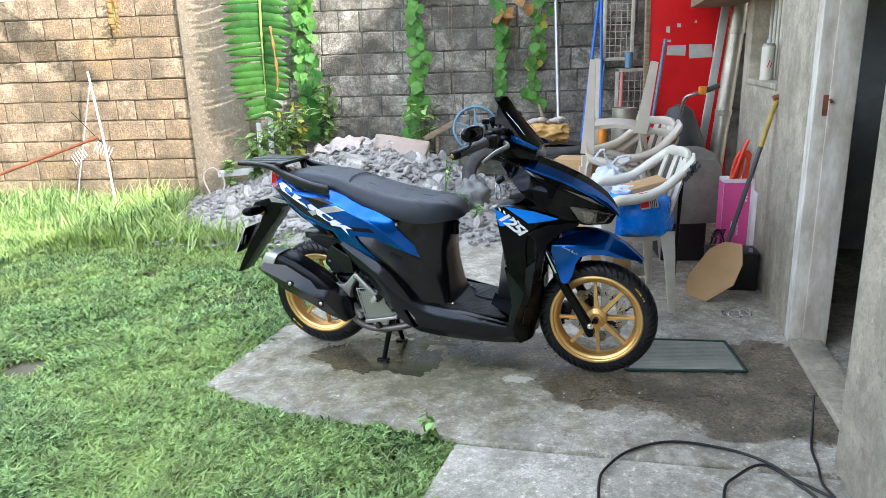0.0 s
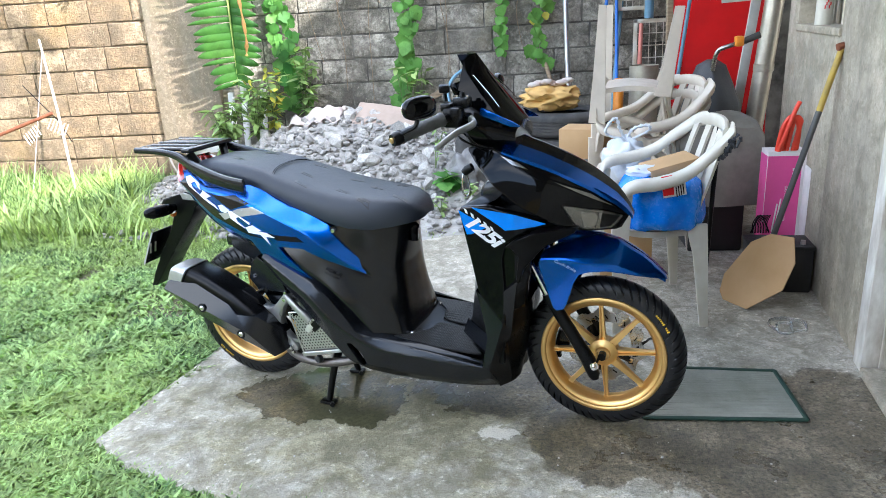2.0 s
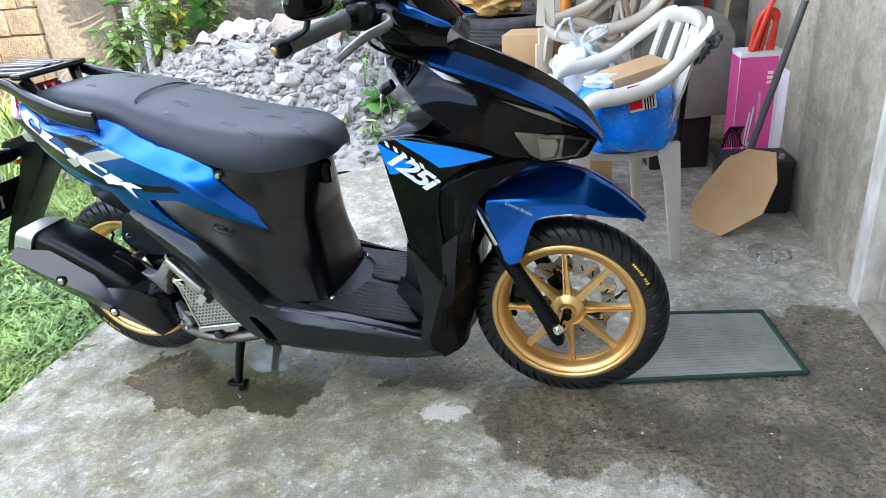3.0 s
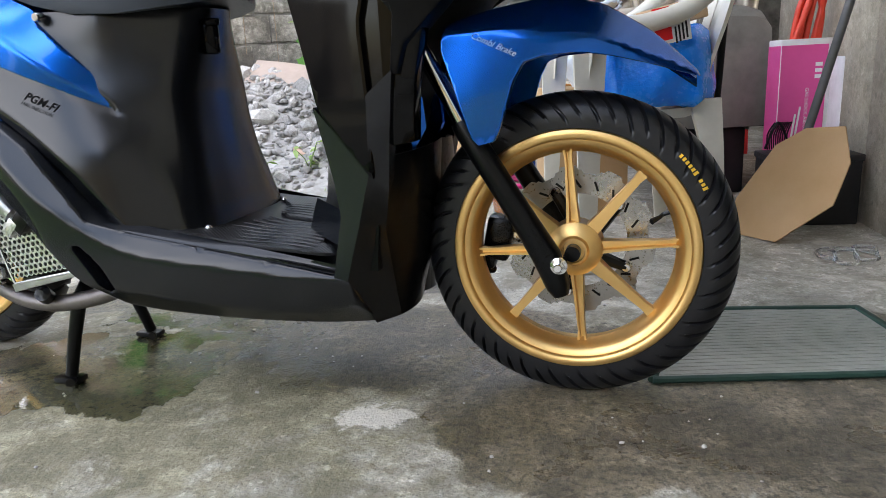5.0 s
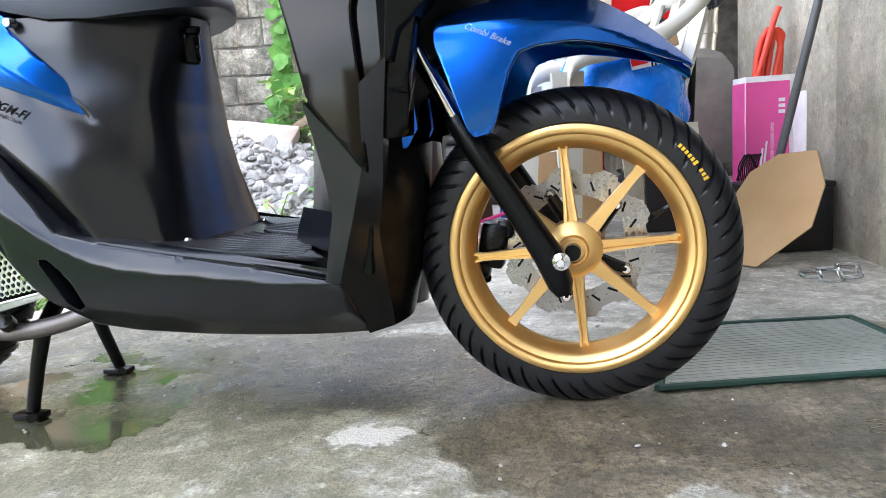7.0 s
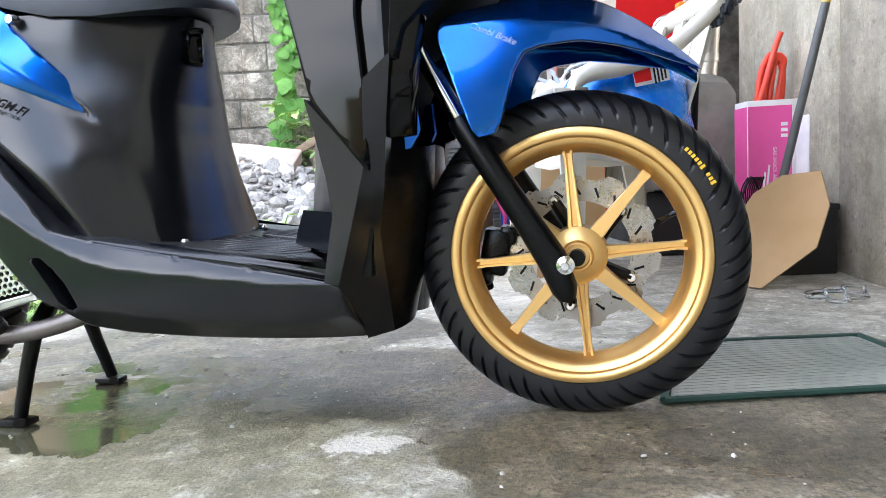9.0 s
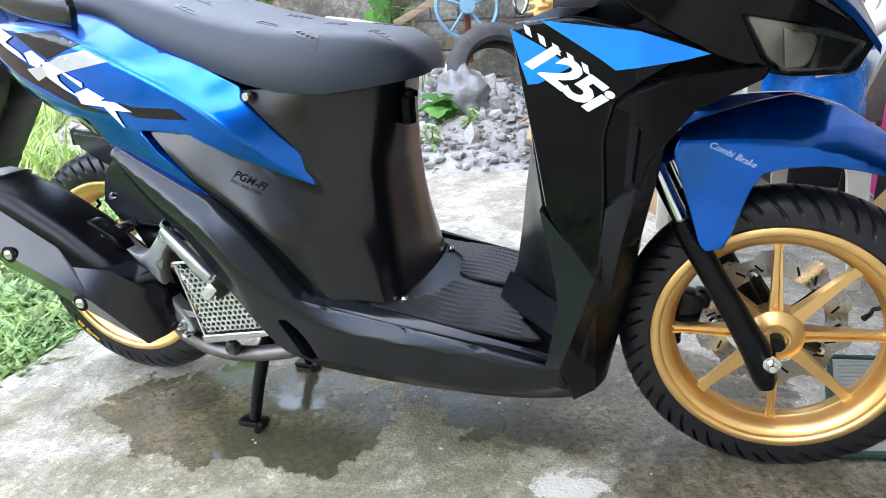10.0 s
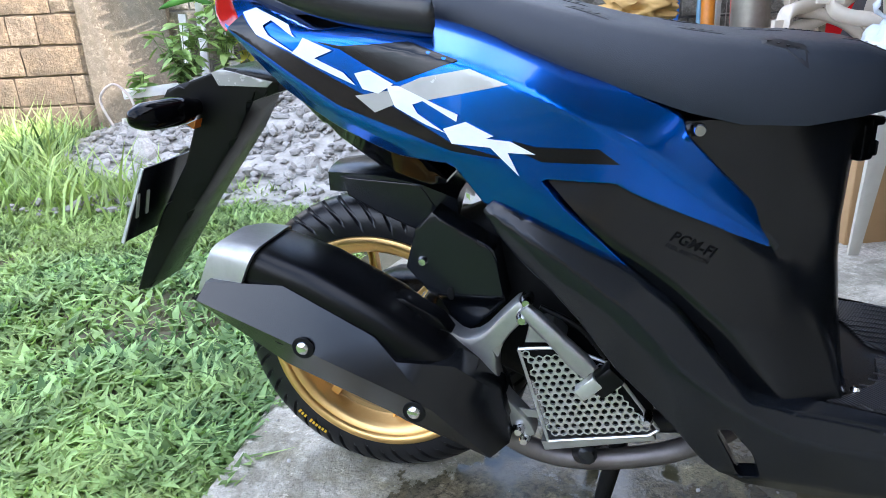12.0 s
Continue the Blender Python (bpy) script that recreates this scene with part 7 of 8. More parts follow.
cage(pose(1.27, 6.70, 1.24, 0, 0, 0), .25, .72, 5, 12, "chipped white wire shelf end hung on the wall")
cage(pose(1.40, 6.66, .02, 0, 0, 0), .27, 1.12, 5, 12, "chipped white wire rack standing by the wall")
bm = bmesh.new()
lathe(bm, [(0, 0), (.035, 0), (.035, .13), (.02, .14), (0, .14)], 16, Matrix.Translation((1.36, 6.62, 1.16)))
solo("jar", bm, M["pale_blue"], "pale blue jar on a wire rack", "jar")

# red board, gutters, dark beam above
red = thing("red_board", pose(1.62, 5.42, 0, -4, 0, 2), "red painted board with bare patches leaning at the back", "board")
bm = bmesh.new()
box(bm, (0, 0, 1.0), (.60, .03, 2.0), None, .004)
part("panel", bm, M["red_panel"], red)
rnd = random.Random(3)
for x, z, w, h in ((-.10, 1.30, .17, .085), (.08, 1.29, .19, .12), (-.17, 1.45, .03, .05), (-.09, 1.48, .03, .03), (.03, 1.50, .02, .02), (-.16, 1.37, .03, .02), (.04, .60, .12, .03)):
    o = [(x + w / 2 * math.cos(a) * (1 + rnd.uniform(-.15, .15)) * 1.2, z + h / 2 * math.sin(a) * (1 + rnd.uniform(-.15, .15)) * 1.2) for a in (math.pi / 4 + k * math.pi / 2 for k in range(4))]
    bm = bmesh.new()
    shell(bm, dense(o, .03), .0165, .001, lambda a, b, c: Vector((a, -b, c)), .05, 0)
    part("bare_patch", bm, M["primer"], red)
bm = bmesh.new()
box(bm, (-.318, 0, 1.0), (.035, .045, 2.0), None, .003)
part("edge_post", bm, M["wood"], red)
bm = bmesh.new()
tube(bm, [(1.745, 5.18, .30), (1.84, 5.24, 1.2), (1.92, 5.28, 1.97)], .054, 20)
gutter = solo("metal_pipe", bm, M["galv"], "galvanised downpipe leaning on a red board", "pipe")
for z in (.86, 1.42):
    bm = bmesh.new()
    f = (z - .30) / 1.67
    lathe(bm, [(.0555, -.022), (.058, -.020), (.058, .020), (.0555, .022)], 24, Matrix.Translation((1.745 + .175 * f, 5.18 + .10 * f, z)))
    part("pipe_strap", bm, M["galv"], gutter)
bm = bmesh.new()
box(bm, (0, 0, 0), (.055, .02, 1.66), None, .003)
move(bm, Matrix.Translation((1.735, 5.26, 1.15)) @ Matrix.Rotation(radians(6), 4, "Y"))
solo("wooden_batten", bm, M["primer"], "pale flaking batten leaning beside a pipe", "batten")
wall_box("ledge_beam", 1.18, 2.2, 1.585, 1.66, .32, M["wood"], "dark weathered beam under the eaves", out=.30, kind="structure", category="beam")
# small motorcycle under a tarpaulin: only its bars stick out
bike = thing("covered_motorcycle", pose(1.47, 4.98, 0), "old motorcycle under a black tarpaulin with bare handlebars", "motorcycle")
bm = bmesh.new()
rings = []
for z, rx, ry in ((.002, .20, .42), (.25, .19, .40), (.50, .18, .36), (.70, .15, .28), (.82, .11, .18), (.90, .08, .11), (.93, .03, .04)):
    ring = []
    for k in range(36):
        a = 2 * math.pi * k / 36
        q = 1 + .10 * noise.noise(Vector((math.cos(a) * 3, math.sin(a) * 3, z * 4)))
        ring.append(Vector((rx * q * math.cos(a), .10 + ry * q * math.sin(a), z)))
    rings.append(ring)
loft(bm, rings)
part("tarpaulin", bm, mat("grey_tarpaulin", (0.045, 0.045, 0.046), 0.6, 0.0, (0.03, 0.03, 0.031), 5, 90, 0.002), bike, "", 70)
bm = bmesh.new()
tube(bm, curve_pts([(-.03, -.05, .88), (-.02, -.08, .98), (.03, -.10, 1.01), (.10, -.11, 1.03)], 4), .012, 10)
bars = part("handlebar", bm, M["steel"], bike, "bare metal handlebar")
bm = bmesh.new()
tube(bm, [(.10, -.11, 1.03), (.19, -.12, 1.065)], .018, 12)
part("grip", bm, M["old_rubber"], bars)
bm = bmesh.new()
box(bm, (.085, -.11, 1.035), (.045, .05, .055), None, .008)
part("switch", bm, M["orange"], bars, "orange switch block")
bm = bmesh.new()
rings = []
for k in range(25):
    f = k / 24
    y = -.17 + .34 * f
    top = .70 - .035 * abs(2 * f - 1) ** 4
    ring = []
    for j in range(41):
        q = j / 40
        if q < .36:
            x, z = 1.145 + .012 * q, .24 + (top - .29) * q / .36
        elif q < .64:
            h = (q - .36) / .28
            x, z = 1.15 + .40 * h, top - .05 * (2 * h - 1) ** 4 + .012 * math.sin(7 * h + 3 * f)
        else:
            x, z = 1.552 + .05 * (q - .64), top - .05 - (top - .29) * (q - .64) / .36
        hang = max(0.0, (.66 - z) / .42)
        x += hang * .016 * math.sin(24 * f + 9 * q) * (1 if q > .5 else -1)
        ring.append(Vector((x, 4.48 + y + hang * .010 * math.sin(31 * q), z + hang * .02 * math.sin(8 * f + 5 * q))))
    rings.append(ring)
# the front and back flaps hang down as well
def flap(ring, dy):
    rows = []
    for j in range(1, 13):
        d = j / 12
        row = []
        for i, p in enumerate(ring):
            z = p.z - d * max(0.0, p.z - .26)
            row.append(Vector((p.x, p.y + dy * min(1, d * 5) + .014 * d * math.sin(i * .55), z)))
        rows.append(row)
    return rows
front, back = flap(rings[0], -.012), flap(rings[-1], .012)
loft(bm, front[::-1] + rings + back, False, False)
solo("covered_machine", bm, M["canvas"], "machine under a dusty grey canvas cover", "cover", angle=40)
bm = bmesh.new()
box(bm, (1.36, 4.49, .127), (.27, .28, .25), None, .01)
solo("machine_stand", bm, M["tarp"], "dark stand under a canvas cover", "stand")
# tall pink carton, white board, red cable, battery, octagon
pinkbox = carton_box("pink_carton", pose(1.61, 4.20, 0, 0, 0, -4), (.17, .12, .56), M["white_card"], "tall pink and white printed carton by the wall")
bm = bmesh.new()
box(bm, (-.010, -.0625, .275), (.150, .002, .53), None)
part("pink_print", bm, M["pink"], pinkbox, "pink printed face")
bm = bmesh.new()
box(bm, (-.0875, 0, .275), (.002, .118, .53), None)
part("pink_print", bm, M["pink"], pinkbox)
bm = text_mesh("GAS SHOCK ABSORBER", .016, .0005, 1.05)
move(bm, Matrix.Translation((.005, -.0645, .31)) @ Matrix.Rotation(radians(90), 4, "X") @ Matrix.Rotation(radians(-90), 4, "Z"))
part("lettering", bm, M["white_card"], pinkbox, "small white lettering")
for k, (x, z, w, h) in enumerate(((.038, .475, .022, .012), (.038, .455, .022, .012), (.038, .435, .022, .012), (-.035, .24, .006, .14), (-.022, .25, .006, .17), (-.045, .13, .010, .06), (-.025, .13, .008, .10), (.0, .10, .008, .07))):
    bm = bmesh.new()
    box(bm, (x, -.0645, z), (w, .002, h), Matrix.Rotation(radians(6 if k > 2 else 0), 3, "Y"))
    part("print_bar", bm, M["white_card"], pinkbox)
bm = bmesh.new()
box(bm, (1.70, 4.12, .25), (.035, .20, .50), rot_house @ Matrix.Rotation(radians(90), 3, "Z"), .01)
solo("white_board", bm, M["white_card"], "white board with a dark rim behind a carton", "board")
bm = bmesh.new()
for k in range(3):
    pts = curve_pts([(1.56 + .02 * k, 4.17, .50), (1.58 + .025 * k, 4.17, .66 + .02 * k), (1.62 + .02 * k, 4.17, .72 - .01 * k), (1.655, 4.17, .66), (1.645 - .01 * k, 4.17, .50)], 6)
    tube(bm, pts, .011, 8)
tube(bm, curve_pts([(1.55, 4.16, .50), (1.585, 4.15, .62), (1.62, 4.15, .74), (1.64, 4.15, .79)], 5), .011, 8)
solo("red_cable", bm, M["red_hose"], "loops of thick red cable in a carton", "cable", angle=60)
battery = thing("car_battery", pose(1.50, 3.86, 0, 0, 0, -6), "dusty black car battery on the floor", "battery")
bm = bmesh.new()
box(bm, (0, 0, .105), (.26, .17, .21), None, .006)
box(bm, (0, 0, .205), (.268, .178, .02), None, .004)
part("case", bm, M["tarp"], battery)
for x in (-.09, .09):
    bm = bmesh.new()
    lathe(bm, [(0, .02), (.010, .02), (.012, 0)], 12, Matrix.Translation((x, -.05, .213)))
    part("terminal", bm, M["alloy"], battery)
bm = bmesh.new()
for k in range(10):
    tube(bm, curve_pts([(1.43 + .007 * k, 3.99, .212), (1.425 + .007 * k, 3.985, .26), (1.445 + .006 * k, 3.98, .30)], 3), .0025, 5)
tube(bm, curve_pts([(1.42, 3.985, .215), (1.455, 3.98, .30), (1.50, 3.985, .215)], 5), .004, 6)
solo("wire_basket", bm, M["matte_black"], "small black wire basket on a battery", "basket")
oct_pts = [(1.23, 3.73, .03), (1.25, 3.75, .10), (1.34, 3.71, .26), (1.40, 3.66, .31), (1.46, 3.57, .32), (1.45, 3.51, .23), (1.41, 3.50, .12), (1.30, 3.58, .004), (1.235, 3.69, .004)]
nrm = Vector((-.80, -.48, .37)).normalized()
bm = bmesh.new()
loft(bm, [[Vector(p) + nrm * d for p in oct_pts] for d in (0, .005)])
solo("cardboard_octagon", bm, M["carton"], "octagon of brown cardboard leaning on a battery", "cardboard")
bm = bmesh.new()
tube(bm, [(1.385, 3.775, .003), (1.45, 3.76, .30), (1.57, 3.75, .80)], .0125, 12)
shaft = solo("broom_handle", bm, mat("grey_tube", (0.11, 0.11, 0.11), 0.5, 0.4), "worn grey and yellow tool handle leaning on the wall", "handle")
bm = bmesh.new()
tube(bm, [(1.57, 3.75, .80), (1.60, 3.747, .93), (1.628, 3.744, 1.045)], .0125, 12)
part("yellow_sleeve", bm, M["yellow"], shaft, "worn yellow end")
bm = bmesh.new()
tube(bm, [(1.61, 3.744, 1.045), (1.66, 3.746, 1.058)], .016, 10)
part("hook_end", bm, M["rust"], shaft)
# clear goggles on the floor
bm = bmesh.new()
for cx in (1.375, 1.435):
    tube(bm, [(cx + .030 * math.cos(a), 3.36 + .028 * math.sin(a) + .4 * (cx - 1.40), .012 + .022 * (math.sin(a) > 0)) for a in (2 * math.pi * k / 16 for k in range(17))], .005, 6)
tube(bm, curve_pts([(1.345, 3.34, .02), (1.335, 3.40, .012), (1.36, 3.46, .008), (1.42, 3.48, .008), (1.465, 3.43, .012), (1.465, 3.38, .02)], 4), .006, 6)
solo("safety_goggles", bm, M["glassware"], "clear plastic safety goggles lying on concrete", "goggles", angle=60)
# green mat
mat_c = [(.742, 2.727), (1.232, 2.722), (1.236, 3.035), (.872, 3.06)]
bm = bmesh.new()
shell(bm, dense(mat_c, .04), .006, .005, lambda a, h, b: Vector((a, b, h)), .04, .002)
green = solo("floor_mat", bm, M["mat_green"], "worn see-through green plastic mat on wet concrete", "mat")
for k in range(22):
    f = (k + .5) / 22
    a = Vector((*mat_c[0], 0)).lerp(Vector((*mat_c[3], 0)), f)
    b = Vector((*mat_c[1], 0)).lerp(Vector((*mat_c[2], 0)), f)
    bm = bmesh.new()
    box(bm, (a + b) / 2 + Vector((0, 0, .0061)), ((b - a).length - .03, .004, .0016), None)
    part("ridge", bm, M["mat_green"], green)
for a, b in zip(mat_c, mat_c[1:] + mat_c[:1]):
    bm = bmesh.new()
    tube(bm, [(a[0], a[1], .006), (b[0], b[1], .006)], .008, 8, squash=.7)
    part("binding", bm, M["mat_edge"], green)
# black cable near the viewer
bm = bmesh.new()
tube(bm, curve_pts([(.50, 1.70, .007), (.525, 1.90, .008), (.56, 1.99, .008), (.66, 2.10, .008), (.81, 2.155, .008), (.98, 2.11, .008), (1.08, 2.03, .008), (1.12, 1.93, .010), (1.16, 1.80, .008), (1.10, 1.65, .008)], 8), .0048, 8)
tube(bm, curve_pts([(.86, 1.75, .008), (.90, 1.89, .008), (.95, 1.95, .010), (1.04, 2.0, .022), (1.11, 1.955, .012), (1.22, 1.80, .008), (1.20, 1.6, .008)], 8), .0048, 8)
tube(bm, curve_pts([(1.33, 2.33, .10), (1.30, 2.25, .02), (1.25, 2.13, .008), (1.225, 2.02, .008), (1.20, 1.90, .008), (1.24, 1.7, .008)], 8), .0045, 8)
solo("black_cable", bm, M["black_hose"], "loops of black cable on dry concrete", "cable", angle=60)

# door frame, open door edge, latch, window bars
def post(name, s0, s1, n0, n1, z0, z1, material, label, category="frame"):
    bm = bmesh.new()
    c = HOUSE_A + HOUSE_S * ((s0 + s1) / 2) + HOUSE_N * ((n0 + n1) / 2) + Vector((0, 0, (z0 + z1) / 2))
    box(bm, c, (abs(s1 - s0), abs(n1 - n0), z1 - z0), rot_house, .004)
    return solo(name, bm, material, label, category, kind="structure")


dpost = post("door_frame", -.135, -.05, -.10, .012, .002, 2.05, M["white_paint"], "chipped white wooden door post")
post("door_frame", -.150, -.137, -.14, -.04, .002, 2.05, M["white_paint"], "chipped white door stop")
bm = bmesh.new()
c0 = HOUSE_A + HOUSE_S * -.138 - HOUSE_N * .045
box(bm, c0 + Vector((0, 0, 1.06)), (.004, .05, .085), rot_house, .001)
tube(bm, [c0 + HOUSE_S * -.004 + Vector((0, 0, 1.085)), c0 + HOUSE_S * -.03 + Vector((0, 0, 1.075))], .006, 8)
part("latch_plate", bm, M["rust"], dpost, "rusty latch plate")
for k in range(8):
    sx = .72 + .10 * k
    bm = bmesh.new()
    c = HOUSE_A + HOUSE_S * sx - HOUSE_N * .10
    tube(bm, [c + Vector((0, 0, 1.115)), c + Vector((0, 0, 1.62))], .012, 8)
    solo("window_bar", bm, M["white_steel"], "rusty cream window bar", "bar", kind="structure")
wall_box("window_ledge", .63, 1.47, 1.085, 1.118, .19, M["plaster"], "cement window ledge", out=.012, category="sill")
# inside the doorway: a dark cabinet and a green bucket
bm = bmesh.new()
box(bm, HOUSE_A + HOUSE_S * -.10 - HOUSE_N * .75 + Vector((0, 0, .52)), (.5, .4, 1.04), rot_house, .01)
solo("dark_cabinet", bm, M["tarp"], "dark cabinet inside the doorway", "cabinet")
bm = bmesh.new()
lathe(bm, [(0, 0), (.10, 0), (.13, .26), (.135, .26), (.125, .255), (.095, .01), (0, .01)], 28, Matrix.Translation(HOUSE_A + HOUSE_S * -.75 - HOUSE_N * .85))
solo("green_bucket", bm, mat("green_plastic", (0.05, 0.28, 0.06), 0.4), "green plastic bucket inside the doorway", "bucket")
# ---- garden edge: rubble, plants, leftovers ----
def heap_h(x, y):
    """Height of the rubble heap."""
    a = ((x + 1.05) / 1.25) ** 2 + ((y - 6.35) / 1.05) ** 2
    b = ((x + .15) / .75) ** 2 + ((y - 5.75) / .85) ** 2
    c = ((x + 2.0) / .75) ** 2 + ((y - 6.5) / .6) ** 2
    return max(.60 * math.exp(-a * 1.15), .30 * math.exp(-b * 1.2), .26 * math.exp(-c)) - .05


M["rubble"] = mat("broken_concrete", (0.48, 0.46, 0.43), 0.95, 0.0, (0.30, 0.285, 0.26), 12, 70, 0.006, vary=0.32)
M["gravel"] = mat("crushed_rubble", (0.42, 0.40, 0.37), 0.95, 0.0, (0.26, 0.25, 0.22), 18, 60, 0.01, world_space=True)
bm = bmesh.new()
bmesh.ops.create_grid(bm, x_segments=70, y_segments=56, size=0.5, matrix=Matrix.Translation((-.95, 5.95, 0)) @ Matrix.Diagonal((3.9, 2.5, 1, 1)))
for v in bm.verts:
    v.co.z = heap_h(v.co.x, v.co.y) - .005 + .03 * noise.noise(v.co * 7)
heap = solo("rubble_mound", bm, M["gravel"], "heap of broken grey concrete against the block wall", "rubble", angle=80)


def stone_mesh(seed, flat=.7):
    bm = bmesh.new()
    bmesh.ops.create_icosphere(bm, subdivisions=1, radius=.5)
    r = random.Random(seed)
    for v in bm.verts:
        v.co *= r.uniform(.72, 1.2)
        v.co.z *= flat
        v.co.x *= 1.25
    me = mesh_of("stone", bm, M["rubble"], 20)
    return me


stones = [stone_mesh(k, .55 + .05 * k) for k in range(8)]
rnd = random.Random(21)
placed = 0
while placed < 290:
    x, y = rnd.uniform(-2.5, .35), rnd.uniform(4.95, 6.55)
    h = heap_h(x, y)
    if h < .03 or rnd.random() > .25 + 1.4 * h:
        continue
    s = rnd.choice((.05, .055, .06, .065, .07, .08, .09, .11, .14)) * rnd.uniform(.8, 1.2)
    ob = new("stone", stones[rnd.randrange(8)])
    ob.parent = heap
    ob.matrix_basis = Matrix.LocRotScale((x, y, h + s * .15), Euler([rnd.uniform(0, 6.28) for _ in range(3)]), (s, s * rnd.uniform(.7, 1), s))
    placed += 1


def scatter_mesh(name, count, box_xy, size, keep, height, material, label, category, seed):
    """Many small stones in one mesh."""
    r = np.random.RandomState(seed)
    ico = bmesh.new()
    bmesh.ops.create_icosphere(ico, subdivisions=1, radius=.5)
    base = np.array([v.co[:] for v in ico.verts])
    tri = np.array([[v.index for v in f.verts] for f in ico.faces])
    ico.free()
    V, T, k = [], [], 0
    while k < count:
        x, y = r.uniform(box_xy[0], box_xy[1]), r.uniform(box_xy[2], box_xy[3])
        if not keep(x, y, r.rand()):
            continue
        s = size[0] + (size[1] - size[0]) * r.rand() ** 2.5
        q = base * r.uniform(.7, 1.25, (len(base), 1)) * np.array([1.2, .9, .65]) * s
        a = r.uniform(0, 6.28)
        q = q @ np.array([[math.cos(a), math.sin(a), 0], [-math.sin(a), math.cos(a), 0], [0, 0, 1]])
        V.append(q + np.array([x, y, height(x, y) + s * .2]))
        T.append(tri + k * len(base))
        k += 1
    me = bpy.data.meshes.new(name)
    me.from_pydata(np.concatenate(V).tolist(), [], np.concatenate(T).tolist())
    me.materials.append(material)
    return tagged(new(name, me), label, category, kind="stuff")


scatter_mesh("rubble", 5200, (-2.7, .5, 4.75, 6.6), (.014, .065), lambda x, y, q: heap_h(x, y) > -.035 and q < .3 + 3 * (heap_h(x, y) + .05), lambda x, y: max(0.0, heap_h(x, y)), M["rubble"], "small broken concrete and gravel", "rubble", 5)
scatter_mesh("grit", 420, (-1.0, 1.5, 1.9, 5.0), (.003, .010), lambda x, y, q: True, lambda x, y: 0.0, M["rubble"], "loose grit on the concrete", "grit", 6)


def slab_piece(name, c, s, rot, material, label, category, seed):
    bm = bmesh.new()
    box(bm, (0, 0, 0), s, None, .012)
    bmesh.ops.subdivide_edges(bm, edges=bm.edges[:], cuts=2, use_grid_fill=True)
    for v in bm.verts:
        v.co += Vector(noise.noise_vector(v.co * 9 + Vector((seed, 0, 0)))) * .018
    move(bm, pose(*c, *rot))
    return solo(name, bm, material, label, category)


slab_piece("broken_slab", (-.72, 6.25, .50), (.52, .30, .09), (28, 8, -6), mat("pink_grey_slab", (0.42, 0.33, 0.27), 0.9, 0.0, (0.34, 0.27, 0.22), 6, 60, 0.003), "large broken slab on a rubble heap", "rock", 2)
slab_piece("broken_slab", (-1.02, 5.95, .44), (.24, .17, .06), (24, 10, 22), M["gravel"], "flat grey slab on a rubble heap", "rock", 4)
slab_piece("broken_brick", (-.42, 5.35, .12), (.15, .10, .05), (14, 8, 30), mat("pale_brick", (0.50, 0.34, 0.25), 0.9), "pale broken tile on gravel", "brick", 6)
# old white sack with red print
bm = bmesh.new()
bmesh.ops.create_grid(bm, x_segments=34, y_segments=26, size=.5, matrix=Matrix.Diagonal((.44, .36, 1, 1)))
for v in bm.verts:
    x, y = v.co.x - 1.28, v.co.y + 6.28
    v.co = Vector((x, y, heap_h(x, y) + .02 + .09 * abs(noise.noise(Vector((x * 6, y * 6, 1)))) + .05 * noise.noise(Vector((x * 14, y * 14, 4)))))
sack = solo("old_sack", bm, M["sack"], "crumpled old white sack on a rubble heap", "sack", angle=80)
mod = sack.modifiers.new("thick", "SOLIDIFY")
mod.thickness = .006
bm = bmesh.new()
blob(bm, (-.02, 5.42, .18), (.15, .13, .19), 31, .30, 4, 3.0, .0)
solo("grey_sack", bm, M["grey_bag"], "stuffed grey plastic sack beside a tyre", "sack", angle=80)
# pale blue wheel and board behind the heap
wheel_m = Matrix.Translation((-.03, 6.45, .66)) @ Matrix.Rotation(radians(12), 4, "Z") @ Matrix.Rotation(radians(78), 4, "X")
bm = bmesh.new()
tube(bm, [wheel_m @ Vector((.20 * math.cos(a), .20 * math.sin(a), 0)) for a in (2 * math.pi * k / 40 for k in range(41))], .014, 8)
bw = solo("iron_wheel", bm, M["pale_blue"], "pale blue spoked iron wheel behind a rubble heap", "wheel", angle=60)
for k in range(5):
    a = 2 * math.pi * k / 5 + .3
    bm = bmesh.new()
    tube(bm, [wheel_m @ Vector((0, 0, 0)), wheel_m @ Vector((.20 * math.cos(a), .20 * math.sin(a), 0))], .011, 8)
    part("spoke", bm, M["pale_blue"], bw)
bm = bmesh.new()
lathe(bm, [(0, -.03), (.05, -.03), (.05, .03), (0, .03)], 16, wheel_m)
part("hub", bm, M["pale_blue"], bw)
bm = bmesh.new()
tube(bm, [wheel_m @ Vector((0, 0, -.02)), (-.02, 6.56, .30)], .02, 8)
part("axle_post", bm, M["rust"], bw)
bm = bmesh.new()
box(bm, (-.36, 6.55, .645), (.36, .03, .05), Matrix.Rotation(radians(-27), 3, "Y"), .004)
box(bm, (-.40, 6.58, .45), (.03, .03, .32), None, .004)
solo("old_plank", bm, M["wood"], "weathered plank propped behind a rubble heap", "plank")

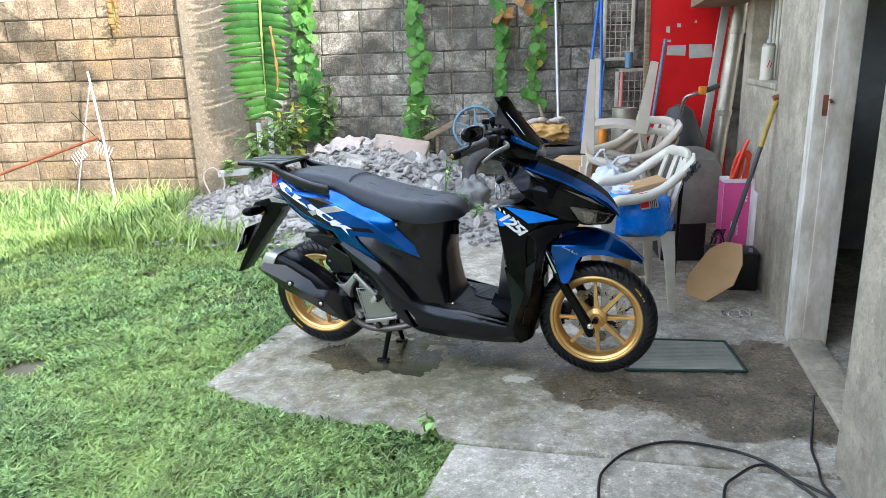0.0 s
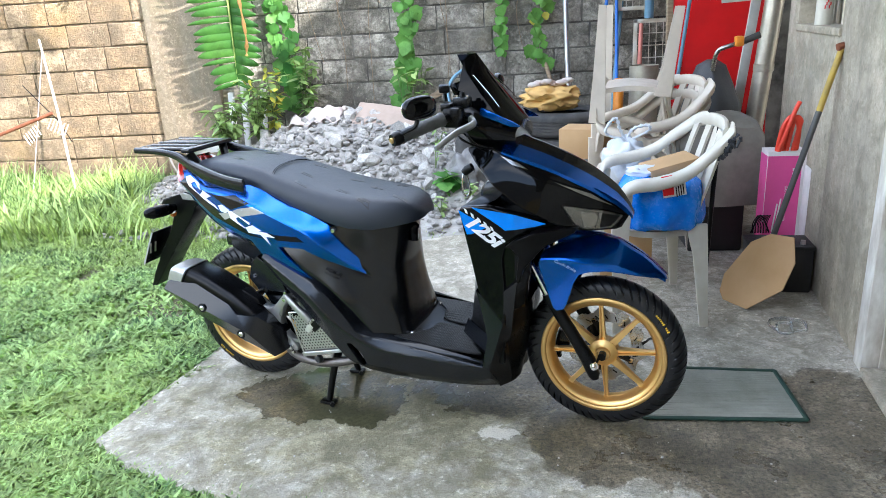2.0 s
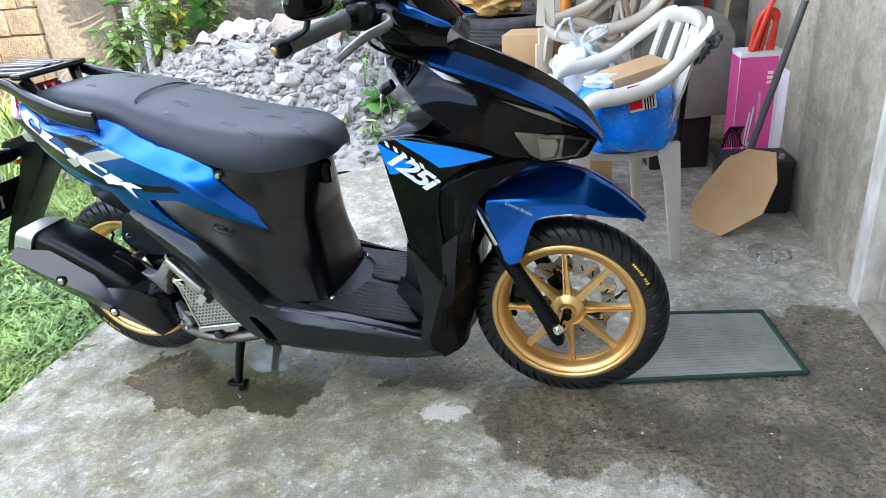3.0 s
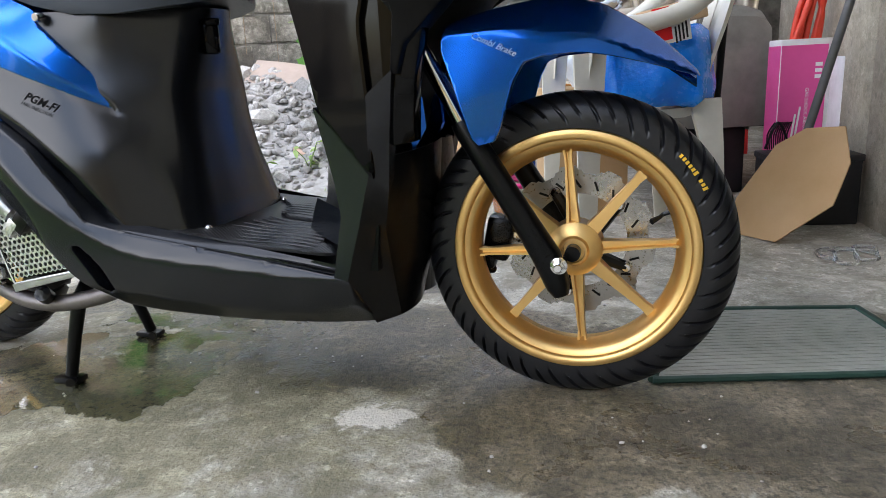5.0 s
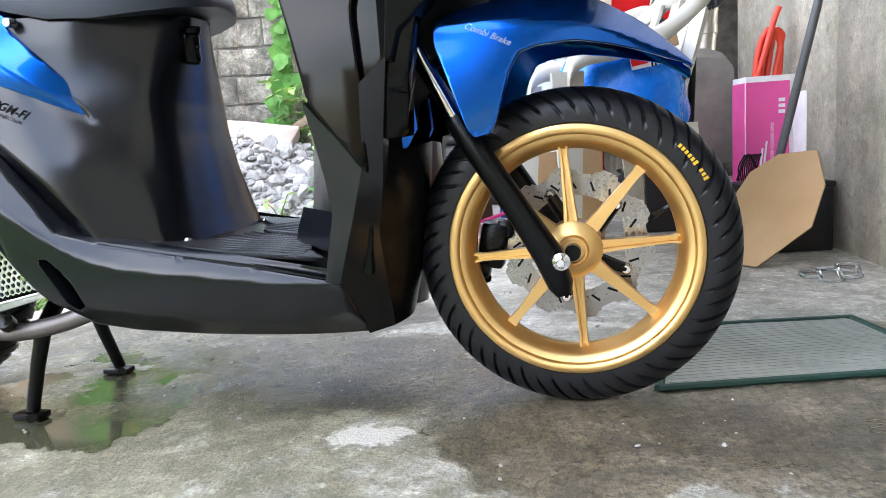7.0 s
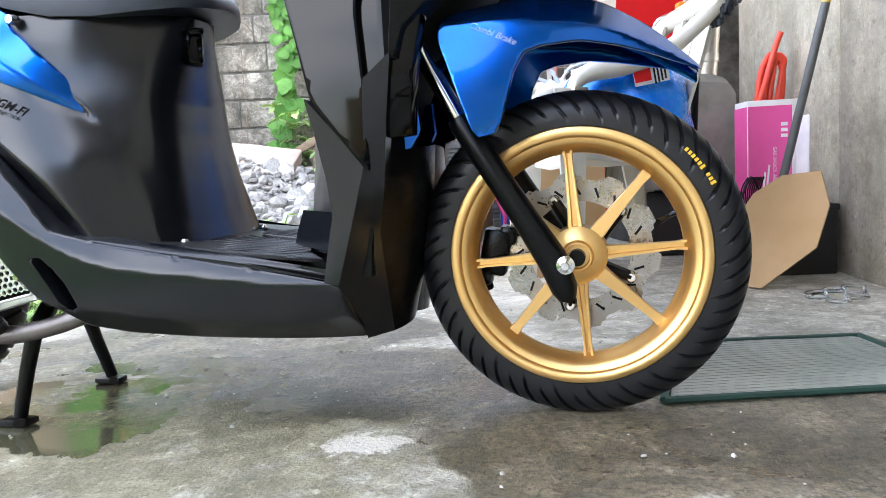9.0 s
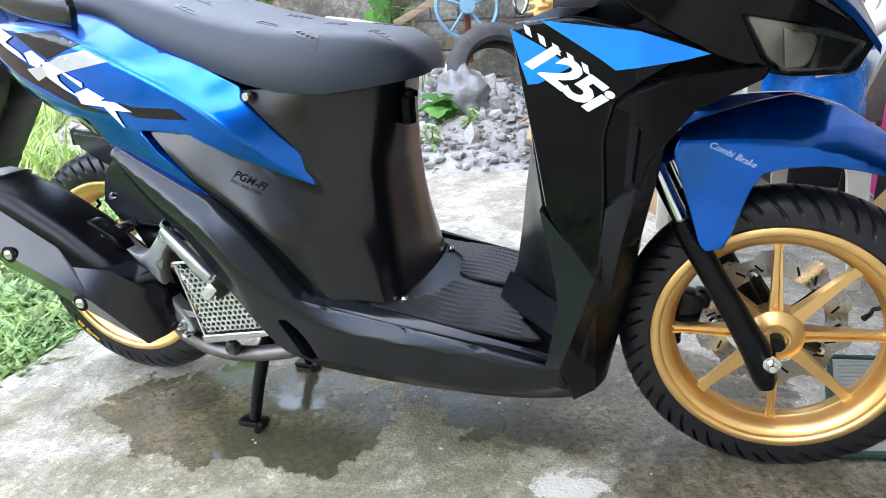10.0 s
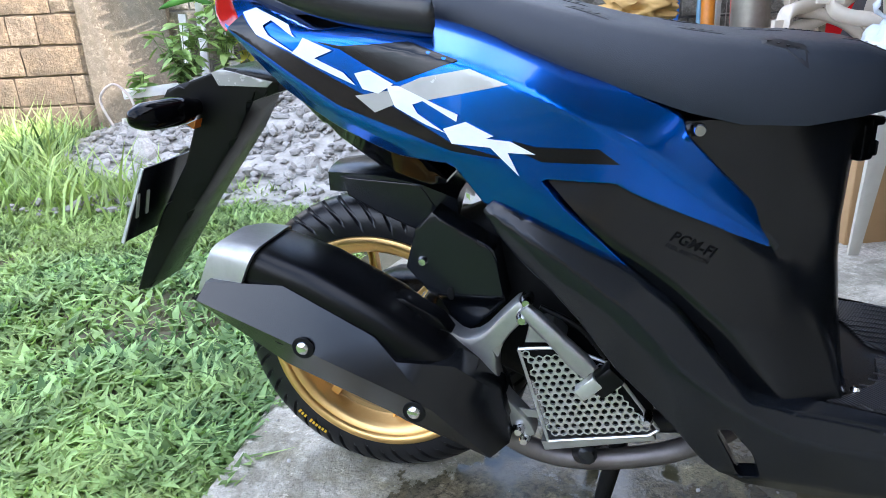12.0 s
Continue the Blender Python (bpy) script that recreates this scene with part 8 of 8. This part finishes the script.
# white posts, bar, aerial against the sunlit wall
for x, z0, z1, tilt in ((-2.18, 0, .74, 3), (-2.06, 0, .95, 3), (-1.90, 0, .76, 5)):
    bm = bmesh.new()
    box(bm, (x, 6.70, (z0 + z1) / 2), (.048, .03, z1 - z0), Matrix.Rotation(radians(tilt), 3, "Y"), .003)
    solo("white_post", bm, M["white_card"], "white painted post among weeds", "post", "white posts")
bm = bmesh.new()
box(bm, (-2.30, 6.42, .30), (.42, .05, .06), Matrix.Rotation(radians(-4), 3, "Y"), .004)
solo("white_beam", bm, M["white_card"], "white painted beam lying in weeds", "beam")
aerial = thing("tv_aerial", pose(0, 0, 0), "white metal aerial leaning on the sunlit wall", "aerial")
bm = bmesh.new()
tube(bm, [(-3.46, 6.20, .0), (-3.62, 6.42, .70), (-3.84, 6.70, 1.27)], [.012, .011, .010], 10)
part("boom", bm, M["white_steel"], aerial)
bm = bmesh.new()
tube(bm, [(-3.80, 6.66, 1.20), (-3.90, 6.25, .0)], .0035, 6)
part("stay", bm, M["white_card"], aerial)
bm = bmesh.new()
tube(bm, [(-3.95, 6.5, .90), (-3.62, 6.4, .60), (-3.50, 6.35, .42)], .004, 6)
part("wire", bm, M["matte_black"], aerial)
for cx, cz, ang in ((-3.55, .56, 25), (-3.80, .50, -35)):
    for k in range(6):
        bm = bmesh.new()
        c = Vector((cx + .03 * (k - 2.5) * math.cos(radians(ang)), 6.28, cz - .03 * (k - 2.5) * math.sin(radians(ang))))
        d = Vector((math.sin(radians(ang)), .25, math.cos(radians(ang)))) * .07
        tube(bm, [c - d * .7, c + d * .7], .0045, 6)
        part("element", bm, M["white_card"], aerial)
bm = bmesh.new()
tube(bm, [(-4.75, 6.0, .28), (-3.62, 6.35, .67)], .016, 10)
solo("rusty_bar", bm, M["rust"], "rusty red bar leaning across an aerial", "bar")


# ---- plants ----
def leaf_shape(name, L, W, lobes, material, fold=.15):
    """One leaf lying along +x, folded on its midrib."""
    bm = bmesh.new()
    n = 9
    mid = [bm.verts.new((L * k / n, 0, -.10 * L * (k / n) ** 2)) for k in range(n + 1)]
    for s in (-1, 1):
        rim = []
        for k in range(n + 1):
            t = k / n
            w = W * .5 * math.sin(math.pi * min(1, t * 1.02)) ** .7 * (1.25 - .6 * t)
            w *= 1 + lobes * (.5 if k % 3 == 1 else -.35)
            rim.append(bm.verts.new((L * t, s * w, fold * w - .10 * L * t * t)))
        for k in range(n):
            bm.faces.new((mid[k], mid[k + 1], rim[k + 1], rim[k]))
    bmesh.ops.remove_doubles(bm, verts=bm.verts, dist=1e-5)
    return mesh_of(name, bm, material, 80)


ivy = [leaf_shape("leaf", .085, .085, .25, M["vine"]), leaf_shape("leaf", .065, .07, .2, M["vine"]), leaf_shape("leaf", .10, .10, .3, M["vine"], .25)]
rnd = random.Random(33)


def vine(x0, z0, x1, z1, n, spread, label, y=6.80, meshes=ivy, big=1.0):
    pts = curve_pts([(x0 + (x1 - x0) * k / 6 + rnd.uniform(-.03, .03), y - .02, z0 + (z1 - z0) * k / 6) for k in range(7)], 5)
    bm = bmesh.new()
    tube(bm, pts, .004, 6)
    v = solo("wall_vine", bm, mat("vine_stem", (0.12, 0.16, 0.05), 0.7), label, "vine", "vines on the wall")
    for k in range(n):
        f = k / n * (len(pts) - 1)
        p = pts[int(f)]
        ob = new("leaf", meshes[rnd.randrange(len(meshes))])
        ob.parent = v
        s = rnd.uniform(.75, 1.25)
        tip = Vector((rnd.uniform(-.8, .8), rnd.uniform(-.35, .05), -1)).normalized()
        face = Vector((rnd.uniform(-.55, .55), -1, rnd.uniform(-.1, .9)))
        across = face.cross(tip).normalized()
        turn = Matrix((tip, across, tip.cross(across))).transposed()
        at = p + Vector((rnd.uniform(-spread, spread), -rnd.uniform(.005, .06), rnd.uniform(-.03, .03)))
        ob.matrix_basis = Matrix.Translation(at) @ turn.to_4x4() @ Matrix.Scale(s * big, 4)
    return v


vine(-1.70, 2.30, -1.62, .62, 130, .085, "broad green vine hanging down the grey wall", big=1.15)
vine(-.57, 2.25, -.60, .50, 120, .06, "green vine climbing the grey wall", big=1.15)
vine(.18, 2.25, .20, .95, 62, .03, "thin green vine hanging down the grey wall")
vine(.62, 2.2, .50, .88, 64, .06, "sparse green vine with yellow leaves on the grey wall", meshes=ivy + [leaf_shape("leaf", .075, .07, .2, M["yellow_leaf"])])
# bare tendrils on the wall
for x0, z0, x1, z1 in ((-1.50, 2.3, -1.35, .95), (-1.18, 2.3, -1.14, .70), (-.92, 2.3, -.90, .6), (-.30, 2.3, -.26, .75), (-.22, 2.3, -.25, .75), (.33, 2.3, .36, 1.0)):
    bm = bmesh.new()
    tube(bm, curve_pts([(x0 + (x1 - x0) * k / 5 + rnd.uniform(-.03, .03), 6.828, z0 + (z1 - z0) * k / 5) for k in range(6)], 5), .0028, 5)
    solo("dry_tendril", bm, M["wood"], "bare dry tendril on the grey wall", "vine")
bm = bmesh.new()
tube(bm, curve_pts([(-1.12, 6.82, 1.2), (-1.16, 6.80, 1.42), (-1.0, 6.80, 1.50), (-.88, 6.80, 1.50), (-.80, 6.82, 1.40)], 6), .004, 5)
solo("dry_tendril", bm, M["wood"], "bare looped tendril on the grey wall", "vine")
dry = leaf_shape("dry_leaf", .16, .12, .2, M["dry_leaf"], .6)
for k in range(7):
    ob = tagged(new("dry_leaf", dry), "curled dry brown leaf caught on a vine", "leaf", "dry leaves")
    ob.matrix_basis = Matrix.LocRotScale((.12 + .05 * k, 6.76, 1.62 + .03 * (k % 3) + .02 * k), Euler((rnd.uniform(0, 6), rnd.uniform(0, 6), rnd.uniform(0, 6))), (1, 1, 1))


def plant(x, y, z, h, n, spread, meshes, label, scale=(.7, 1.3)):
    """A weed: a few stems, each set with leaves."""
    p = thing("weed", None, label, "plant", "weeds")
    stem_mat = mat("weed_stem", (0.14, 0.20, 0.06), 0.7)
    stems = []
    for k in range(max(3, n // 14)):
        a = rnd.uniform(0, 6.28)
        d = Vector((math.cos(a), math.sin(a), 0)) * spread * rnd.uniform(.2, 1)
        pts = curve_pts([(x, y, z), Vector((x, y, z + h * .5)) + d * .4, Vector((x, y, z + h * rnd.uniform(.7, 1.05))) + d], 4)
        bm = bmesh.new()
        tube(bm, pts, .003, 5)
        part("stem", bm, stem_mat, p)
        stems.append(pts)
    for k in range(n):
        st = stems[k % len(stems)]
        q = st[rnd.randrange(2, len(st))]
        ob = new("leaf", meshes[rnd.randrange(len(meshes))])
        ob.parent = p
        s = rnd.uniform(*scale)
        ob.matrix_basis = Matrix.LocRotScale(q, Euler((rnd.uniform(-.5, .5), rnd.uniform(-.5, .7), rnd.uniform(0, 6.28))), (s, s, s))
    return p


herb = [leaf_shape("leaf", .075, .028, .05, M["herb"]), leaf_shape("leaf", .06, .03, .05, M["herb"])]
ylw = [leaf_shape("leaf", .06, .024, .05, M["yellow_leaf"]), herb[0]]
for x, y, h, n, sp, ms, lb in ((-2.08, 6.30, .46, 190, .24, herb, "bushy green weed among white posts"), (-1.82, 6.34, .50, 170, .22, herb, "bushy green weed by the wall"), (-1.70, 6.42, .55, 120, .22, ylw, "yellowish weed beside the rubble"), (-2.40, 6.40, .28, 60, .16, herb, "low green weed by the wall"), (-1.48, 6.62, .62, 120, .18, herb, "green weed against the wall")):
    plant(x, y, max(0.0, heap_h(x, y)), h, n, sp, ms, lb, (1.0, 1.8))
plant(-.58, 6.66, .0, .85, 170, .17, herb, "bushy green weed at the foot of the wall", (1.0, 1.8))
plant(-1.15, 6.66, .28, .25, 26, .12, herb, "small green weed on the rubble", (.9, 1.4))
plant(-.12, 5.28, .0, .30, 24, .12, [ivy[0], ivy[2]], "broad-leaved weed before a grey sack", (.9, 1.5))
for x, y, h in ((-.35, 5.05, .13), (-.15, 4.98, .10), (-.55, 4.95, .15), (.02, 5.15, .12), (-.75, 5.0, .14), (-.25, 5.55, .30)):
    plant(x, y, max(0.0, heap_h(x, y)), h, 16, .09, herb, "small weed growing in gravel", (.6, 1.0))
plant(-.03, 2.16, -.01, .10, 34, .06, [leaf_shape("leaf", .032, .024, .05, M["herb"])], "small broad-leaved weed at the slab edge", (.8, 1.4))

# torn banana leaf hanging before the wall
def banana(plant_ob, base, tip, n, width, label, material, seed):
    r = random.Random(seed)
    a, b = Vector(base), Vector(tip)
    bm = bmesh.new()
    tube(bm, [a, a.lerp(b, .5) + Vector((0, -.03, 0)), b], [.014, .011, .004], 8)
    lf = part("banana_leaf", bm, mat("pale_midrib", (0.35, 0.45, 0.12), 0.5), plant_ob, label)
    for k in range(n):
        f = (k + .5) / n
        p = a.lerp(b, f)
        for s in (-1, 1):
            w = width * (.72 + .28 * math.sin(math.pi * min(1, .2 + f * .7))) * r.uniform(.86, 1.08) * (1 if f < .9 else .75) * (1 if s < 0 else .72)
            h = (b - a).length / n * (r.uniform(1.0, 1.2) if r.random() > .25 else .62)
            droop = (-.06 if s < 0 else .06) + .10 * f + .9 * max(0, f - .82) + r.uniform(-.05, .05)
            bm = bmesh.new()
            rows = []
            for j in range(7):
                t = j / 6
                q = p + Vector((s * w * t, -.05 * math.sin(t * 2.6) - .02 * r.random() * t, -droop * w * t - .10 * w * t * t))
                hh = h * (1 - .8 * t ** 5)
                rows.append([q + Vector((0, 0, hh * .5)), q + Vector((0, -.012, 0)), q - Vector((0, 0, hh * .5))])
            loft(bm, rows, False, False)
            part("leaf_strip", bm, material, lf, "", 80)
    return lf


def banana_plant(x, y, h, tops):
    """A banana stem behind the wall, with the stalks of its leaves."""
    pl = thing("banana_plant", None, "banana plant growing behind the block wall", "plant", "banana plants")
    bm = bmesh.new()
    tube(bm, curve_pts([(x, y, 0), (x + .03, y - .02, h * .5), (x, y - .05, h)], 5), [.10 - .05 * k / 10 for k in range(11)], 14)
    part("stem", bm, mat("banana_stem", (0.20, 0.24, 0.09), 0.6, 0.0, (0.12, 0.10, 0.05)), pl)
    for q in tops:
        bm = bmesh.new()
        tube(bm, curve_pts([(x, y - .05, h - .1), (x + (q[0] - x) * .4, y + (q[1] - y) * .4, max(h, q[2]) + .15), q], 5), .016, 8)
        part("stalk", bm, mat("banana_stalk", (0.28, 0.38, 0.10), 0.5), pl)
    return pl


right_plant = banana_plant(-1.75, 7.35, 2.6, [(-1.90, 6.46, 2.45)])
left_plant = banana_plant(-5.9, 7.35, 2.5, [(-4.7, 6.25, 2.80), (-3.9, 6.25, 2.62), (-5.6, 6.25, 2.66), (-3.55, 6.86, 1.95)])
banana(right_plant, (-1.93, 6.46, 2.45), (-2.02, 6.55, .80), 26, .36, "torn green banana leaf hanging before the wall", M["banana"], 2)
for x0, x1, z, sd in ((-4.7, -3.3, 2.80, 5), (-3.9, -2.5, 2.62, 6), (-5.6, -4.2, 2.66, 7)):
    banana(left_plant, (x0, 6.25, z), (x1, 5.85, z - .2), 20, .26, "green banana leaf arching over the sunlit wall", M["banana"], sd)
banana(left_plant, (-3.55, 6.86, 1.95), (-3.50, 6.78, 1.62), 7, .07, "dry yellow banana leaf tip over the sunlit wall", M["dry_leaf"], 4)
bm = bmesh.new()
tube(bm, curve_pts([(-1.87, 6.42, 1.62), (-1.85, 6.40, 1.45), (-1.84, 6.41, 1.20), (-1.86, 6.42, 1.05)], 5), [.02 + .012 * math.sin(k * 1.7) for k in range(16)], 7, squash=.5)
solo("dry_leaf_shred", bm, M["dry_leaf"], "shredded dry brown leaf on a banana leaf", "leaf", angle=70)
bm = bmesh.new()
tube(bm, curve_pts([(-2.52, 6.3, .02), (-2.62, 6.32, .26), (-2.52, 6.33, .36), (-2.42, 6.32, .24), (-2.45, 6.3, .08)], 6), .008, 6)
solo("loose_pipe", bm, M["sack"], "bent pale pipe in weeds", "pipe")
# ---- blocks of the walls ----
def block_mat(name, a, b, stain, moss):
    m, t, p, n, l = nodes_of(name)
    vec = n("ShaderNodeNewGeometry").outputs["Position"]
    oi = n("ShaderNodeObjectInfo")
    c = mix_of(n, l, oi.outputs["Random"], a, b)
    c = mix_of(n, l, ramp_of(n, l, noise_tex(n, l, vec, 2.1, 8.0, .68, .3), [(0.40, 0.0), (0.62, 0.95)]), c, stain)
    c = mix_of(n, l, ramp_of(n, l, noise_tex(n, l, vec, 8.0, 7.0, .72, .5), [(0.47, 0.0), (0.60, 0.75)]), c, stain)
    c = mix_of(n, l, ramp_of(n, l, noise_tex(n, l, vec, 38.0, 5.0, .7), [(0.42, 0.0), (0.60, 0.55)]), c, tuple(x * .35 for x in a))
    c = mix_of(n, l, ramp_of(n, l, noise_tex(n, l, vec, 55.0, 4.0, .7), [(0.60, 0.0), (0.72, 0.5)]), c, tuple(min(1, x * 1.7) for x in a))
    c = mix_of(n, l, ramp_of(n, l, noise_tex(n, l, vec, 1.4, 6.0, .6), [(0.56, 0.0), (0.70, 0.5)]), c, moss)
    l(c, p.inputs["Base Color"])
    p.inputs["Roughness"].default_value = 0.95
    bp = n("ShaderNodeBump")
    bp.inputs["Strength"].default_value, bp.inputs["Distance"].default_value = 1.0, 0.02
    l(noise_tex(n, l, vec, 60.0, 6.0, .7), bp.inputs["Height"])
    l(bp.outputs["Normal"], p.inputs["Normal"])
    return m


M["block_tan"] = block_mat("tan_concrete_block", (0.40, 0.27, 0.155), (0.60, 0.45, 0.30), (0.20, 0.15, 0.10), (0.34, 0.22, 0.09))
M["block_grey"] = block_mat("grey_concrete_block", (0.32, 0.29, 0.235), (0.72, 0.66, 0.56), (0.095, 0.086, 0.068), (0.22, 0.18, 0.08))


def block_mesh(w, h, d, material, seed):
    r = random.Random(seed)
    bm = bmesh.new()
    box(bm, (0, 0, 0), (w, d, h), None, .007)
    bmesh.ops.subdivide_edges(bm, edges=[e for e in bm.edges if e.calc_length() > .1], cuts=3, use_grid_fill=True)
    for v in bm.verts:
        v.co += Vector(noise.noise_vector(v.co * 17 + Vector((seed, 0, 0)))) * .006 + Vector((r.uniform(-.002, .002), r.uniform(-.002, .002), r.uniform(-.002, .002)))
    return mesh_of("block", bm, material, 30)


def lay_blocks(wall, x0, x1, z0, z1, material, seed):
    r = random.Random(seed)
    full = [block_mesh(.388, .187, .09, material, seed + k) for k in range(5)]
    short = [block_mesh(.188, .187, .09, material, seed + 9 + k) for k in range(3)]
    mid = [block_mesh(.288, .187, .09, material, seed + 19 + k) for k in range(2)]
    z, row = z0, 0
    while z + .1 < z1:
        x = x0 + (0 if row % 2 else -.2) + r.uniform(-.06, .06)
        while x < x1:
            kind, w = (full, .40) if r.random() > .16 else ((short, .20) if r.random() < .5 else (mid, .30))
            kx = 1.0
            if x + w > x1 - .08:
                kx = (x1 - x) / w
            if kx > .15 and x > x0 - .25:
                ob = new("block", kind[r.randrange(len(kind))])
                ob.parent = wall
                ob.matrix_parent_inverse = Matrix.Identity(4)
                ob.matrix_basis = Matrix.LocRotScale((x + w * kx / 2, WALL_Y + .045 + r.uniform(-.006, .004), z + .10), Euler((r.uniform(-.01, .01), r.uniform(-.008, .008), r.uniform(-.012, .012))), (kx, 1, 1))
            x += w if kx == 1.0 else 9
        z += .20
        row += 1


lay_blocks(bpy.data.objects["wall_north_west"], -6.5, -2.89, -.02, 1.95, M["block_tan"], 100)
lay_blocks(bpy.data.objects["wall_north"], -2.30, 2.35, -.04, 2.4, M["block_grey"], 200)


# ---- grass ----
def grass(name, spots, material, label, seed):
    """Bent blades, three faces each, in one mesh. spots: rows of x, y, height, width, lean."""
    r = np.random.RandomState(seed)
    s = np.array(spots)
    n = len(s)
    ang, bend = r.uniform(0, 2 * np.pi, n), s[:, 4] * r.uniform(.4, 1.3, n)
    h, w = s[:, 2] * r.uniform(.6, 1.25, n), s[:, 3] * r.uniform(.7, 1.3, n)
    d = np.c_[np.cos(ang), np.sin(ang), np.zeros(n)]
    q = np.c_[-np.sin(ang), np.cos(ang), np.zeros(n)]
    base = np.c_[s[:, 0], s[:, 1], np.full(n, -.04)]
    up = np.array([0, 0, 1.0])
    def at(f, k):
        return base + d * (bend * h * f ** 1.6)[:, None] + up * (h * f * (1 - .35 * np.minimum(1, bend) * f) + .012)[:, None] + q * (w * k)[:, None]
    V = np.stack([at(0, -.35), at(0, .35), at(.5, -.5), at(.5, .5), at(1.0, 0)], 1).reshape(-1, 3)
    i = np.arange(n)[:, None] * 5
    loops = np.concatenate([i + np.array([0, 1, 3, 2]), i + np.array([2, 3, 4])], 1).ravel()
    me = bpy.data.meshes.new(name)
    me.vertices.add(len(V))
    me.vertices.foreach_set("co", V.astype(np.float32).ravel())
    me.loops.add(len(loops))
    me.loops.foreach_set("vertex_index", loops.astype(np.int32))
    me.polygons.add(2 * n)
    st = (np.arange(n)[:, None] * 7 + np.array([0, 4])).ravel()
    me.polygons.foreach_set("loop_start", st.astype(np.int32))
    me.polygons.foreach_set("loop_total", np.tile([4, 3], n).astype(np.int32))
    me.update()
    me.validate()
    me.materials.append(material)
    return tagged(new(name, me), label, "grass", kind="stuff")


slab_a = slab_edge + [(-.5, 4.5), (0.0, 4.8), (.3, 5.5), (.6, 6.84), (3.6, 6.84), (3.6, 1.98), (1.36, 1.98)]
slab_b = [(.06, 2.14), (1.35, 1.965), (3.6, 1.965), (3.6, -7), (-.25, -7), (-.10, .5), (-.03, 1.8)]


def sow(x0, x1, y0, y1, per_m2, h, w, lean, seed, bare=0.0):
    r = np.random.RandomState(seed)
    n = int((x1 - x0) * (y1 - y0) * per_m2)
    p = np.c_[r.uniform(x0, x1, n), r.uniform(y0, y1, n)]
    keep = np.ones(n, bool)
    for o, m in ((slab_a, .0), (slab_b, .0)):
        dist, ins = dist_to(o, p)
        keep &= ~(ins & (dist > .035 * r.rand(n)))
    tuft = np.array([noise.noise(Vector((a * 1.7, b * 1.7, 3.0))) + .6 * noise.noise(Vector((a * 6, b * 6, 7.0))) for a, b in p])
    keep &= tuft > (bare - 1.0 + r.rand(n) * .35)
    hp = np.array([heap_h(a, b) for a, b in p])
    keep &= hp < .02
    # trodden earth beside the slab
    worn = np.exp(-(((p[:, 0] + 1.35) / .55) ** 2 + ((p[:, 1] - 3.75) / .45) ** 2))
    keep &= r.rand(n) > worn * .9
    thin = np.exp(-(((p[:, 0] + .25) / .30) ** 2 + ((p[:, 1] - 1.55) / .22) ** 2))
    keep &= r.rand(n) > thin * .75
    k = 1 + .55 * tuft
    return np.c_[p, h * k, np.full(n, w), np.full(n, lean)][keep]


lawn = np.concatenate([
    sow(-2.3, .12, .9, 2.75, 13000, .042, .0075, 1.2, 1, .05),
    sow(-5.2, -2.3, .3, 2.75, 6000, .07, .010, .9, 2, .05),
    sow(-3.3, -.80, 2.75, 4.9, 8500, .048, .0085, 1.15, 3, .08),
    sow(-6.0, -3.3, 2.75, 5.0, 5000, .085, .009, .9, 4, .2),
    sow(-6.2, -.70, 4.9, 6.80, 6500, .11, .009, .8, 5, .25),
    sow(-.95, .15, 4.3, 5.15, 1500, .07, .007, .7, 6, .85),
])
grass("grass", lawn, M["grass"], "uneven green grass growing over the yard", 11)
rs = np.random.RandomState(8)
tall = np.concatenate([sow(-6.2, -2.2, 5.6, 6.8, 420, .26, .009, .8, 7, .3), sow(-3.4, -1.5, 4.6, 5.9, 260, .28, .012, .8, 9, .5)])
grass("tall_grass", tall, M["grass"], "tall grass at the foot of the wall", 12)
broad = np.concatenate([sow(-2.0, .1, 1.0, 2.7, 8000, .040, .017, 1.3, 13, .3), sow(-2.6, -.85, 2.7, 4.2, 8000, .046, .019, 1.2, 14, .2)])
grass("ground_cover", broad, M["herb"], "broad-leaved ground cover in the grass", 15)
